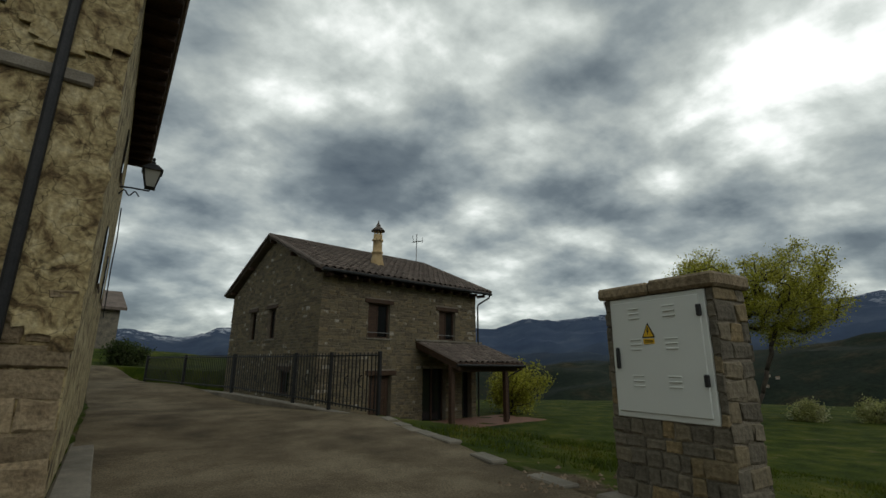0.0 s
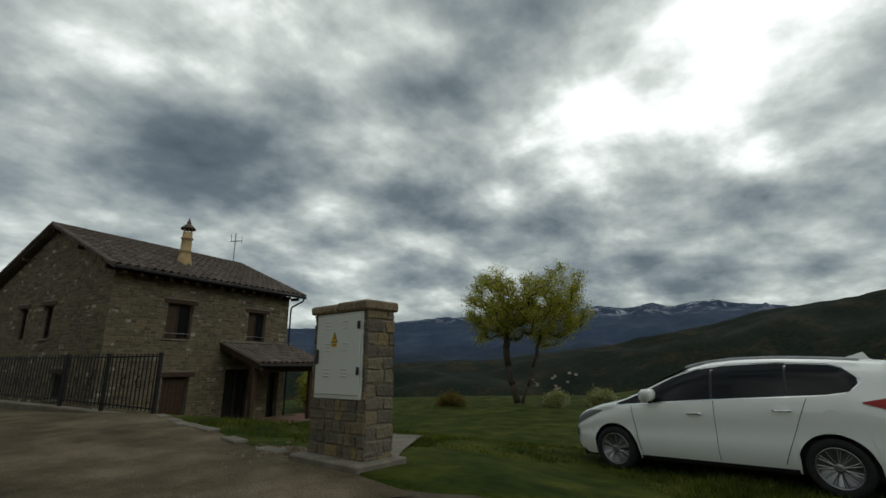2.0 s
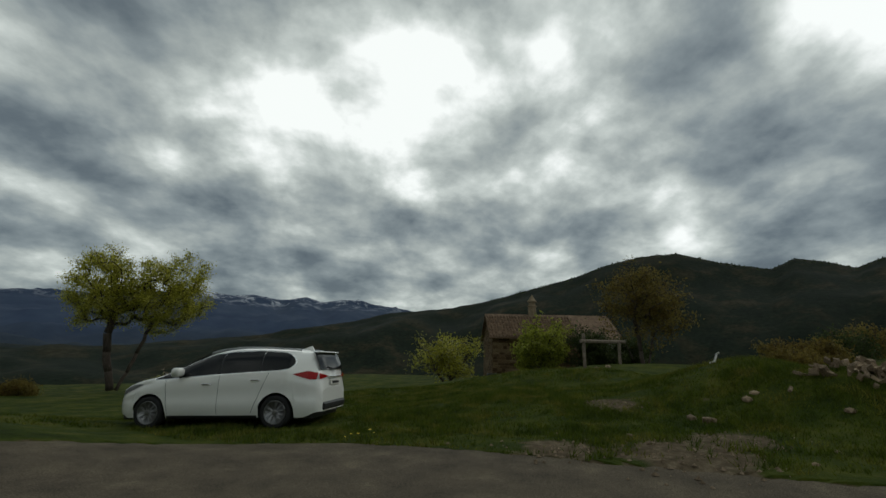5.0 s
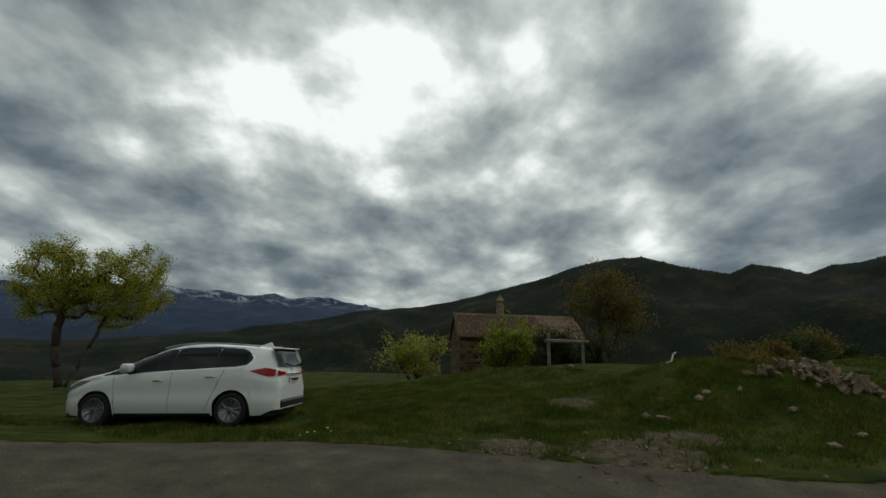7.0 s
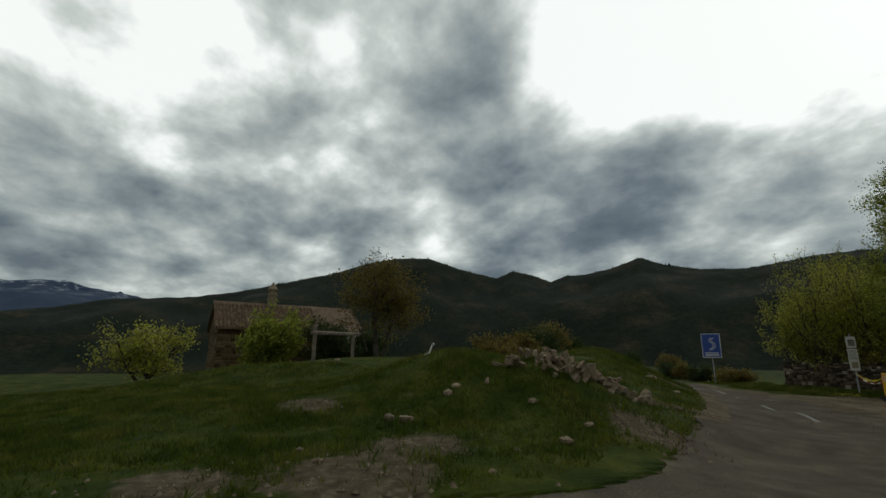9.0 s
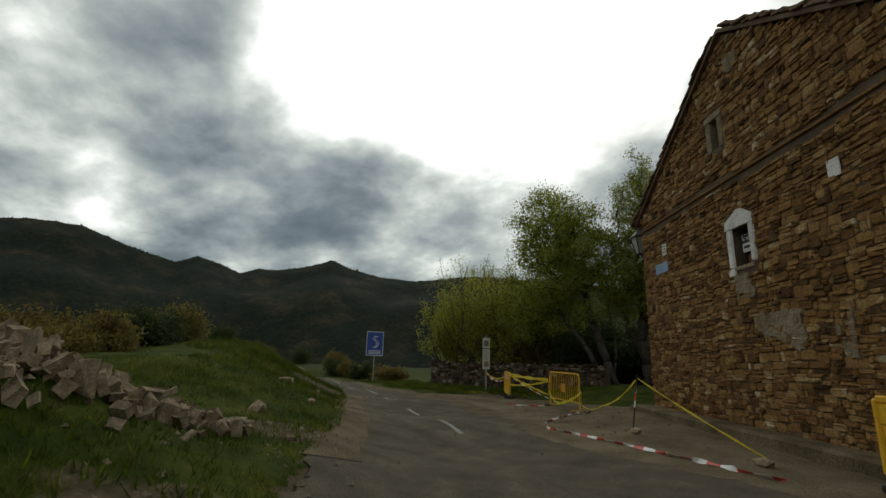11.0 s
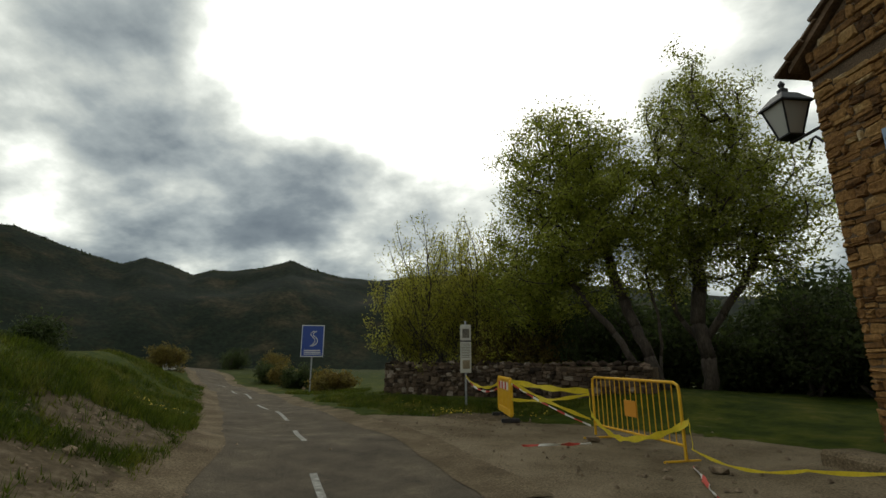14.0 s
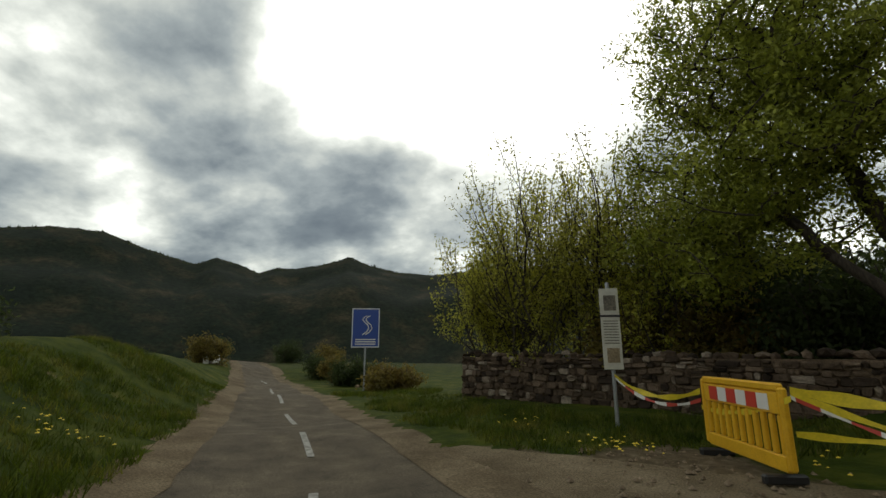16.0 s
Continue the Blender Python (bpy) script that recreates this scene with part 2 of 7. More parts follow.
def leaf_material(name, colours):
    m = material(name, colours, 1.5, 0.6, 0, 8, 0.35, spec=0.3)
    t = m.node_tree
    geo = t.nodes.new("ShaderNodeNewGeometry")
    b = t.nodes["Principled BSDF"]
    hsv = next(n for n in t.nodes if n.type == "HUE_SAT")
    mr = t.nodes.new("ShaderNodeMapRange")
    mr.inputs["To Min"].default_value, mr.inputs["To Max"].default_value = 0.55, 1.5
    t.links.new(geo.outputs["Random Per Island"], mr.inputs[0])
    t.links.new(mr.outputs[0], hsv.inputs["Value"])
    thin = t.nodes.new("ShaderNodeBsdfTranslucent")
    t.links.new(hsv.outputs[0], thin.inputs["Color"])
    mix = t.nodes.new("ShaderNodeMixShader")
    mix.inputs[0].default_value = 0.55
    out = next(n for n in t.nodes if n.type == "OUTPUT_MATERIAL")
    t.links.new(b.outputs[0], mix.inputs[1])
    t.links.new(thin.outputs[0], mix.inputs[2])
    t.links.new(mix.outputs[0], out.inputs[0])
    return m


M_LEAF_SPRING = leaf_material("spring_leaf", [(0.3, 0.29, 0.03), (0.38, 0.37, 0.05), (0.44, 0.4, 0.08)])
M_LEAF_GREEN = leaf_material("green_leaf", [(0.16, 0.185, 0.02), (0.25, 0.275, 0.034), (0.35, 0.36, 0.07)])
M_LEAF_PALE = leaf_material("pale_leaf", [(0.24, 0.25, 0.07), (0.34, 0.34, 0.14), (0.5, 0.48, 0.34)])
M_LEAF_BROWN = leaf_material("budding_leaf", [(0.13, 0.085, 0.02), (0.17, 0.13, 0.03), (0.21, 0.17, 0.045)])
M_LEAF_DARK = leaf_material("dark_leaf", [(0.035, 0.05, 0.014), (0.05, 0.07, 0.02), (0.07, 0.085, 0.026)])
M_BLADE = leaf_material("grass_blade", [(0.03, 0.05, 0.003), (0.07, 0.095, 0.007), (0.17, 0.155, 0.028)])


# ---- building blocks ----
def part(name, bm, mat, parent=None, label="", smooth=False):
    me = bpy.data.meshes.new(name)
    bm.normal_update()
    bm.to_mesh(me)
    bm.free()
    if smooth:
        me.polygons.foreach_set("use_smooth", [True] * len(me.polygons))
    me.materials.append(mat)
    ob = new(name, me)
    if parent:
        ob.parent = parent
    return tagged(ob, label)


def sheet(name, verts, faces, mat, parent=None, label="", smooth=False):
    me = bpy.data.meshes.new(name)
    me.from_pydata([tuple(v) for v in verts], [], faces)
    if smooth:
        me.polygons.foreach_set("use_smooth", [True] * len(me.polygons))
    me.materials.append(mat)
    ob = new(name, me)
    if parent:
        ob.parent = parent
    return tagged(ob, label)


def thing(name, m, label, category, group="", kind=""):
    ob = new(name)
    ob.empty_display_size = 0.2
    ob.matrix_world = m
    return tagged(ob, label, category, group, kind)


def box(bm, x0, y0, z0, x1, y1, z1, bevel=0.0, m=None):
    """Adds a box with bevelled edges to bm."""
    c = Vector(((x0 + x1) / 2, (y0 + y1) / 2, (z0 + z1) / 2))
    mm = Matrix.Translation(c) @ Matrix.Diagonal((abs(x1 - x0), abs(y1 - y0), abs(z1 - z0), 1))
    geo = bmesh.ops.create_cube(bm, size=1.0, matrix=(m or Matrix()) @ mm)
    if bevel:
        edges = list({e for v in geo["verts"] for e in v.link_edges})
        bmesh.ops.bevel(bm, geom=edges, offset=bevel, segments=1, affect="EDGES", clamp_overlap=True)
    return bm


def boxed(*args, **kw):
    return box(bmesh.new(), *args, **kw)


def tube(bm, points, radius, sides=8, taper=None):
    """A round bar along points; taper gives the radius at the far end."""
    pts = [Vector(p) for p in points]
    rings = []
    up = Vector((0.13, 0.31, 0.94))
    for k, p in enumerate(pts):
        ahead = (pts[min(k + 1, len(pts) - 1)] - pts[max(k - 1, 0)]).normalized()
        a = ahead.cross(up)
        if a.length < 1e-3:
            a = ahead.cross(Vector((1, 0, 0)))
        a.normalize()
        b = ahead.cross(a)
        r = radius if taper is None else radius + (taper - radius) * k / max(1, len(pts) - 1)
        rings.append([bm.verts.new(p + r * (math.cos(2 * math.pi * s / sides) * a + math.sin(2 * math.pi * s / sides) * b)) for s in range(sides)])
    for one, two in zip(rings, rings[1:]):
        for s in range(sides):
            bm.faces.new((one[s], one[(s + 1) % sides], two[(s + 1) % sides], two[s]))
    bm.faces.new(rings[0][::-1])
    bm.faces.new(rings[-1])
    return bm


def lathe(bm, profile, sides=16, m=None):
    """Turns (radius, z) pairs round the z axis."""
    m = m or Matrix()
    rings = [[bm.verts.new(m @ Vector((r * math.cos(2 * math.pi * s / sides), r * math.sin(2 * math.pi * s / sides), z))) for s in range(sides)] for r, z in profile]
    for one, two in zip(rings, rings[1:]):
        for s in range(sides):
            bm.faces.new((one[s], one[(s + 1) % sides], two[(s + 1) % sides], two[s]))
    bm.faces.new(rings[0][::-1])
    bm.faces.new(rings[-1])
    return bm


def prism(bm, outline, depth, m=None):
    """An outline in x and z, drawn out along y by depth."""
    m = m or Matrix()
    a = [bm.verts.new(m @ Vector((x, 0, z))) for x, z in outline]
    b = [bm.verts.new(m @ Vector((x, depth, z))) for x, z in outline]
    bm.faces.new(a)
    bm.faces.new(b[::-1])
    for k in range(len(a)):
        j = (k + 1) % len(a)
        bm.faces.new((a[k], b[k], b[j], a[j]))
    bmesh.ops.recalc_face_normals(bm, faces=bm.faces)
    return bm

# ---- the ground ----
def smooth_step(v):
    v = min(1.0, max(0.0, v))
    return v * v * (3 - 2 * v)


# heights of the plateau at a few spots: x, y, z
SPOTS = np.array([
    (-0.1, 0, -0.05), (0.6, -1.3, -0.08), (0.4, -4.3, -0.12), (-0.2, -5.7, -0.12), (3.1, -7, -0.16), (8.5, -12.5, -0.2), (11.6, -15.1, -0.2), (16.6, -18.5, -0.28), (22, -21, -0.3), (28, -23.3, -0.35), (37.5, -26.5, -0.4), (55, -31.5, 0.1), (75, -36, 0.7),
    (1.6, 5, 0.28), (0.5, 8, 0.36), (-0.3, 10, 0.42), (-3, 7, 0.28), (-5, 10, 0.42), (-8, 17.5, 0.75), (-13.5, 21, 1.3), (-17, 30, 2.2), (-25, 36, 2.6), (2.4, 3.4, 0.3), (4.5, 6.2, 0.12), (5.4, 8, 0.05), (6.6, 3.9, -0.2), (7.3, 1.2, -0.12),
    (8.6, -1, 0.0), (9, -6.3, 0.16), (12, 2, 0.0), (12, -3, 0.4), (13.7, -7.1, 0.5), (11, -9.3, 0.4), (12.2, -11.6, 0.2), (17, -9, 0.7), (20, -3, 0.95), (24.5, -4.4, 1.1), (15, 10, -0.3), (9, 10, -0.4), (16, 20, -0.55), (22, 10, -0.5), (31, 4.2, -0.2), (28, -1, 0.5),
    (45, 0, -1.0), (17, -12, 0.6), (22, -15.5, 0.5), (32, -19, 0.4), (40, -20, 0.3), (60, -26, 0.5), (-8, -8, -0.1), (-10, -22, 0), (4, -19, -0.05), (8.5, -19.8, -0.02), (11.8, -22.4, 0.04), (14, -22.3, -0.17), (16, -23.8, -0.2), (18.2, -24.3, -0.2), (19.8, -26, -0.18),
    (21.9, -27.1, -0.1), (28, -26.5, -0.3), (35.5, -29, -0.5), (44, -32.5, -0.6), (17, -30, 0.4), (22, -29.5, 0), (27, -29.5, -0.1), (8, -30, 0.3), (10, -36, 0.3), (26, -34, 0)])
FENCE_A, FENCE_DIR = Vector((-0.25, 10.1)), Vector((-0.70, 0.714))
CENTRE = (6.0, -6.0)


def near_ground(x, y):
    d2 = (SPOTS[:, 0] - x) ** 2 + (SPOTS[:, 1] - y) ** 2 + 0.8
    w = d2**-1.6
    z = float((w * SPOTS[:, 2]).sum() / w.sum())
    # the yard of the stone house lies below the lane
    px, py = x - FENCE_A.x, y - FENCE_A.y
    along, off = px * FENCE_DIR.x + py * FENCE_DIR.y, px * 0.714 + py * 0.70
    if off > 0 and along < 16:
        width = 0.35 if along > -0.2 else 0.35 + min(6.0, -along * 1.4)
        k = smooth_step(off / width) * smooth_step((13 + along) / 6)
        z = z * (1 - k) - 0.72 * k
    # the mound with the rubble heap
    z += 0.85 * math.exp(-(((x - 13.7) / 2.7) ** 2) - ((y + 7.9) / 2.3) ** 2)
    z += 0.55 * math.exp(-(((x - 11.2) / 1.5) ** 2) - ((y + 9.3) / 1.5) ** 2)
    # the bank above the road
    u, v = (x - 15.5) * 0.92 - (y + 12.0) * 0.39, (x - 15.5) * 0.39 + (y + 12.0) * 0.92
    if -4 < u < 60:
        crest = float(np.interp(u, [-4, 0, 5, 8, 15, 24, 32, 45, 60], [0, 0.35, 0.9, 1.2, 1.2, 1.0, 0.8, 0.4, 0]))
        z += crest * math.exp(-((v / (2.1 if v < 0 else 7.0)) ** 2))
    return z


def skyline(az, table):
    a = (az + 180) % 360 - 180
    return float(np.interp(a, [p[0] for p in table], [p[1] for p in table]))


# bearing (degrees from +y towards +x) and height angle of the wooded hills and of the far range
HILLS = [(-180, 4), (-90, 1), (-40, -1.0), (0, -0.6), (30, 0.6), (44, 2.2), (55, 4.2), (60, 5.5), (63.2, 5.7), (67.5, 6.2), (72, 7.1), (77, 8.3), (81, 9.4), (86, 11.0), (90, 11.7), (93.5, 11.9), (97.5, 10.6), (100.5, 9.85), (102, 9.6), (104, 10.4), (105.5, 10.1), (108.5, 8.9),
         (110.3, 9.6), (112.5, 9.6), (115, 10.1), (118.6, 11.3), (121, 10.4), (124.5, 9.6), (129, 9.4), (134.5, 10.0), (140, 9.8), (150, 9), (165, 7), (180, 5)]
RANGE = [(-180, 2), (-60, 2.5), (-35, 2.8), (-27, 3.4), (-25.5, 3.1), (-21.8, 2.5), (-21, 2.8), (-19, 3.9), (-16.5, 3.9), (-12, 2.8), (0, 3.4), (5, 4.3), (13, 4.4), (17, 5.5), (20, 5.3), (25, 5.75), (30, 5.8), (36, 6.6), (38, 6.9), (42, 6.6), (44, 6.8), (47, 6.4), (50, 6.9), (52, 6.4),
         (56, 6.9), (58, 6.4), (61, 5.9), (66, 5.0), (75, 4), (100, 3), (180, 2)]


def far_height(r, az, x, y):
    hill, far = math.tan(radians(skyline(az, HILLS))) * 1400, math.tan(radians(skyline(az, RANGE))) * 4300
    east = smooth_step((az + 60) / 50) * smooth_step((165 - az) / 40) if -60 < az < 165 else 0.0
    lip = 45 + 25 * smooth_step((az - 100) / 25) * smooth_step((160 - az) / 20) - 8 * smooth_step((60 - abs(az - 30)) / 30)
    stops = [0, lip, lip + 40, 260, 520, 800, 1080, 1400, 1750, 2300, 3300, 4300, 4800]
    base = near_ground(x, y) if r < lip + 45 else -1.2
    deep = -75 * east
    heights = [base, base, -6 * east - 1, 0.45 * deep, deep, deep * 0.9 + 0.12 * max(hill, 0), 0.5 * hill + 0.1 * deep, hill, hill * 0.55 - 10, hill * 0.3 + far * 0.1 - 20, far * 0.55, far, far * 0.6]
    z = float(np.interp(r, stops, heights))
    if r > lip + 20:
        amount = min(1.0, (r - lip - 20) / 300)
        ridge = math.exp(-(((r - 1400) / 90) ** 2)) + math.exp(-(((r - 4300) / 250) ** 2))
        n = noise.fractal(Vector((x / 260, y / 260, 3.1)), 1.0, 2.0, 5)
        z += amount * n * (16 + r * 0.012) * (1 - 0.85 * min(1, ridge))
        if r > 1000:
            z += (r / 1400) * 2.2 * noise.fractal(Vector((x / 30, y / 30, 7.7)), 1.0, 2.0, 3) * (0.5 + 0.5 * min(1, ridge))
    return z


def ground_z(x, y):
    r = math.hypot(x - CENTRE[0], y - CENTRE[1])
    return near_ground(x, y) if r < 30 else far_height(r, math.degrees(math.atan2(x - CENTRE[0], y - CENTRE[1])), x, y)


# edges of the carriageway: field side and village side
ROAD = [((2.1, 2.6), (-2.7, 5.0)), ((2.9, 2.1), (-4.5, 2)), ((4.2, 1.5), (-6, 0)), ((5.6, 0.4), (-6.5, -2)), ((6.3, -1.2), (-6.5, -4)), ((6.4, -3), (-6, -7)), ((6.3, -5), (-4.5, -10)), ((6.35, -6.7), (-2, -12.2)), ((6.5, -8.2), (1, -14)), ((7.1, -9.2), (4, -15)),
        ((8.6, -10.4), (7, -16)), ((11, -12.2), (9.5, -16.4)), ((14.3, -14.6), (12, -17.4)), ((17.5, -16.6), (14.6, -19.7)), ((20.3, -18.2), (18.6, -21.8)), ((25.6, -20.3), (24, -23.6)), ((36.5, -24.3), (35.5, -27.3)), ((47.5, -27.6), (47, -30.6)), ((60, -31), (59.5, -33.8)), ((75, -34.9), (74.5, -37.6))]


def ribbon(pairs, count):
    """Points of a strip between two edges, evenly drawn out along it."""
    a, b = np.array([p[0] for p in pairs], float), np.array([p[1] for p in pairs], float)
    mid = (a + b) / 2
    s = np.r_[0, np.cumsum(np.hypot(*np.diff(mid, axis=0).T))]
    t = np.linspace(0, s[-1], count)
    # smooth the corners a little
    ea, eb = [np.stack([np.interp(t, s, e[:, n]) for n in (0, 1)], 1) for e in (a, b)]
    for _ in range(6):
        for e in (ea, eb):
            e[1:-1] = (e[:-2] + 2 * e[1:-1] + e[2:]) / 4
    return ea, eb


def inside(poly, x, y):
    x0, y0 = poly[:, 0], poly[:, 1]
    x1, y1 = np.roll(x0, -1), np.roll(y0, -1)
    over = (y0 > y) != (y1 > y)
    return bool((over & (x < (x1 - x0) * (y - y0) / (y1 - y0 + 1e-12) + x0)).sum() % 2)


def strip(name, pairs, count, across, lift, mat, label, category, ragged=0.0, kind="structure"):
    ea, eb = ribbon(pairs, count)
    verts, faces = [], []
    for k in range(count):
        for j in range(across + 1):
            f = j / across
            x, y = ea[k] * (1 - f) + eb[k] * f
            if ragged and j in (0, across):
                side = (ea[k] - eb[k]) / max(1e-6, np.hypot(*(ea[k] - eb[k]))) * (1 if j == 0 else -1)
                push = ragged * (0.4 * noise.fractal(Vector((x * 0.7, y * 0.7, 1.3)), 1.0, 2.0, 2) + 0.5 * noise.fractal(Vector((x * 3.1, y * 3.1, 5.3)), 1.0, 2.0, 4))
                x, y = x + side[0] * push, y + side[1] * push
            verts.append((x, y, ground_z(x, y) + lift))
    w = across + 1
    for k in range(count - 1):
        for j in range(across):
            faces.append((k * w + j, k * w + j + 1, (k + 1) * w + j + 1, (k + 1) * w + j))
    ob = sheet(name, verts, faces, mat, smooth=True)
    return tagged(ob, label, category, kind=kind), np.r_[ea, eb[::-1]]


road, ROAD_OUTLINE = strip("road", ROAD, 420, 40, 0.0, M_ASPHALT, "worn grey asphalt village road with dusty pale edges", "road", 0.35)
LANE = [((2.5, 2.2), (-3.6, 3.0)), ((2.2, 3.0), (-2.9, 3.8)), ((1.75, 4.4), (-2.9, 4.9)), ((1.2, 6.2), (-3.8, 6.4)), ((0.6, 8.2), (-4.7, 8.1)), ((-0.1, 9.9), (-5.7, 10)), ((-2.1, 11.8), (-6.8, 12)), ((-5.0, 14.8), (-8.4, 14.6)), ((-9, 18.9), (-11.6, 17.6)), ((-16, 26), (-18.5, 24)), ((-24, 36), (-27, 33.5))]
lane, LANE_OUTLINE = strip("road_lane", LANE, 220, 30, 0.012, M_CONCRETE_LANE, "cracked pale concrete lane climbing past the houses", "lane", 0.04)
APRON = [((-2, -12.2), (-3, -14)), ((4, -15), (3, -17)), ((7, -16), (5.6, -18.3)), ((9.5, -16.4), (8, -19.9)), ((12, -17.4), (10.3, -22)), ((14.6, -19.7), (13.2, -25)), ((18.6, -21.8), (16.8, -25.5)), ((20.6, -22.6), (20.2, -24.2)), ((22.3, -23.1), (22.2, -23.6))]
APRON = [(tuple(np.add(a, np.subtract(a, b) * 0.9 / np.hypot(*np.subtract(a, b)))), b) for a, b in APRON]
apron, APRON_OUTLINE = strip("pavement_gravel", APRON, 80, 12, -0.008, M_GRAVEL, "dusty grey gravel verge before the old stone house", "gravel", 0.25)

# dusty margins of the carriageway
field_side = [(p[0], tuple(np.add(p[0], np.multiply(np.subtract(p[1], p[0]), 0.55 / np.hypot(*np.subtract(p[1], p[0])))))) for p in ROAD[11:]]
strip("road_margin", [(tuple(np.add(a, np.subtract(a, b) * 0.35)), b) for a, b in field_side], 130, 4, 0.008, M_DIRT, "dusty beige margin of the road", "road margin", 0.2)
village_side = [(p[1], tuple(np.add(p[1], np.multiply(np.subtract(p[0], p[1]), 0.5 / np.hypot(*np.subtract(p[0], p[1])))))) for p in ROAD[13:]]
strip("road_margin", [(b, tuple(np.add(a, np.subtract(a, b) * 0.5))) for a, b in village_side], 120, 4, 0.008, M_DIRT, "dusty beige margin of the road", "road margin", 0.1)
# cracks and a tar seam
crack_m = plain("crack", (0.02, 0.017, 0.014), 0.95)
for k, line in enumerate(([(-1.97, 4.2), (-3.0, 6.4), (-4.1, 8.5), (-6.4, 11.6)], [(-0.17, 5.9), (-0.65, 7.4), (-1.5, 7.8), (-1.95, 9.8), (-3.0, 10.5)], [(0.9, 5.4), (-0.1, 6.0), (-0.5, 6.4), (-0.65, 7.4)], [(-0.1, 4.6), (-0.4, 5.3), (-0.17, 5.9)])):
    pts = []
    for (x0, y0), (x1, y1) in zip(line, line[1:]):
        for j in range(14):
            f = j / 14
            x, y = x0 + (x1 - x0) * f, y0 + (y1 - y0) * f
            pts.append((x + 0.12 * noise.fractal(Vector((x * 2, y * 2, k)), 1.0, 2.0, 4), y + 0.12 * noise.fractal(Vector((x * 2, y * 2, k + 9)), 1.0, 2.0, 4)))
    vv, ff = [], []
    for j, (x, y) in enumerate(pts):
        w = 0.004 + 0.01 * abs(noise.noise(Vector((x * 3, y * 3, 5))))
        vv += [(x - w, y - w * 0.6, ground_z(x, y) + 0.0105), (x + w, y + w * 0.6, ground_z(x, y) + 0.0105)]
    ff = [(2 * j, 2 * j + 1, 2 * j + 3, 2 * j + 2) for j in range(len(pts) - 1)]
    tagged(sheet("road_crack", vv, ff, crack_m), "dark crack in the lane surface", "crack", kind="structure")

# the land: rings round the plateau, out to the horizon
land_m = bpy.data.materials.new("land")
land_m.use_nodes = True
lt = land_m.node_tree
lb = lt.nodes["Principled BSDF"]
lb.inputs["Roughness"].default_value, lb.inputs["Specular IOR Level"].default_value = 0.95, 0.1


def lnode(kind, **values):
    n = lt.nodes.new(kind)
    for key, value in values.items():
        n.inputs[key].default_value = value
    return n


def lramp(source, stops):
    n = lt.nodes.new("ShaderNodeValToRGB")
    e = n.color_ramp.elements
    e[0].position, e[0].color, e[1].position, e[1].color = stops[0][0], (*stops[0][1], 1), stops[-1][0], (*stops[-1][1], 1)
    for p, c in stops[1:-1]:
        e.new(p).color = (*c, 1)
    lt.links.new(source, n.inputs[0])
    return n.outputs[0]


def lmix(fac, a, b):
    n = lt.nodes.new("ShaderNodeMixRGB")
    lt.links.new(fac, n.inputs[0])
    lt.links.new(a, n.inputs[1])
    lt.links.new(b, n.inputs[2])
    return n.outputs[0]


lgeo = lt.nodes.new("ShaderNodeNewGeometry")
lpos = lgeo.outputs["Position"]


def lnoise(scale, detail=6, rough=0.6):
    n = lnode("ShaderNodeTexNoise", Scale=scale, Detail=detail, Roughness=rough)
    lt.links.new(lpos, n.inputs["Vector"])
    return n.outputs["Fac"]


def lrange(source, a, b):
    n = lt.nodes.new("ShaderNodeMapRange")
    n.inputs["From Min"].default_value, n.inputs["From Max"].default_value = a, b
    lt.links.new(source, n.inputs[0])
    return n.outputs[0]


def lmath(op, a, b):
    n = lt.nodes.new("ShaderNodeMath")
    n.operation, n.use_clamp = op, True
    for slot, v in enumerate((a, b)):
        if isinstance(v, (int, float)):
            n.inputs[slot].default_value = v
        else:
            lt.links.new(v, n.inputs[slot])
    return n.outputs[0]


turf = lramp(lnoise(1.1, 8, 0.72), [(0.3, (0.01, 0.02, 0.002)), (0.45, (0.028, 0.043, 0.003)), (0.58, (0.06, 0.07, 0.007)), (0.72, (0.12, 0.105, 0.022))])
soil = lramp(lnoise(6.0), [(0.3, (0.055, 0.04, 0.023)), (0.5, (0.095, 0.072, 0.043)), (0.7, (0.17, 0.135, 0.088))])
bare_attr = lt.nodes.new("ShaderNodeAttribute")
bare_attr.attribute_name = "bare"
bare = lrange(lmath("ADD", bare_attr.outputs["Fac"], lmath("MULTIPLY", lmath("SUBTRACT", lnoise(2.2), 0.48), 2.6)), 0.42, 0.7)
near_c = lmix(bare, turf, soil)
wood = lramp(lnoise(0.012, 9, 0.65), [(0.3, (0.006, 0.011, 0.0075)), (0.5, (0.011, 0.017, 0.0095)), (0.6, (0.026, 0.025, 0.013)), (0.76, (0.06, 0.05, 0.028))])
wood_fine = lramp(lnoise(0.12, 6, 0.7), [(0.3, (0.35, 0.35, 0.35)), (0.7, (1.5, 1.5, 1.5))])
wm = lt.nodes.new("ShaderNodeMixRGB")
wm.blend_type = "MULTIPLY"
wm.inputs[0].default_value = 1.0
lt.links.new(wood, wm.inputs[1])
lt.links.new(wood_fine, wm.inputs[2])
lsplit = lt.nodes.new("ShaderNodeSeparateXYZ")
lt.links.new(lpos, lsplit.inputs[0])
llen = lt.nodes.new("ShaderNodeVectorMath")
llen.operation = "LENGTH"
lt.links.new(lpos, llen.inputs[0])
dist = llen.outputs["Value"]
# rock of the far range, with the blue of distance haze painted in
haze_rock = lramp(lnoise(0.004, 8, 0.65), [(0.35, (0.028, 0.045, 0.085)), (0.55, (0.042, 0.062, 0.105)), (0.7, (0.062, 0.082, 0.12))])
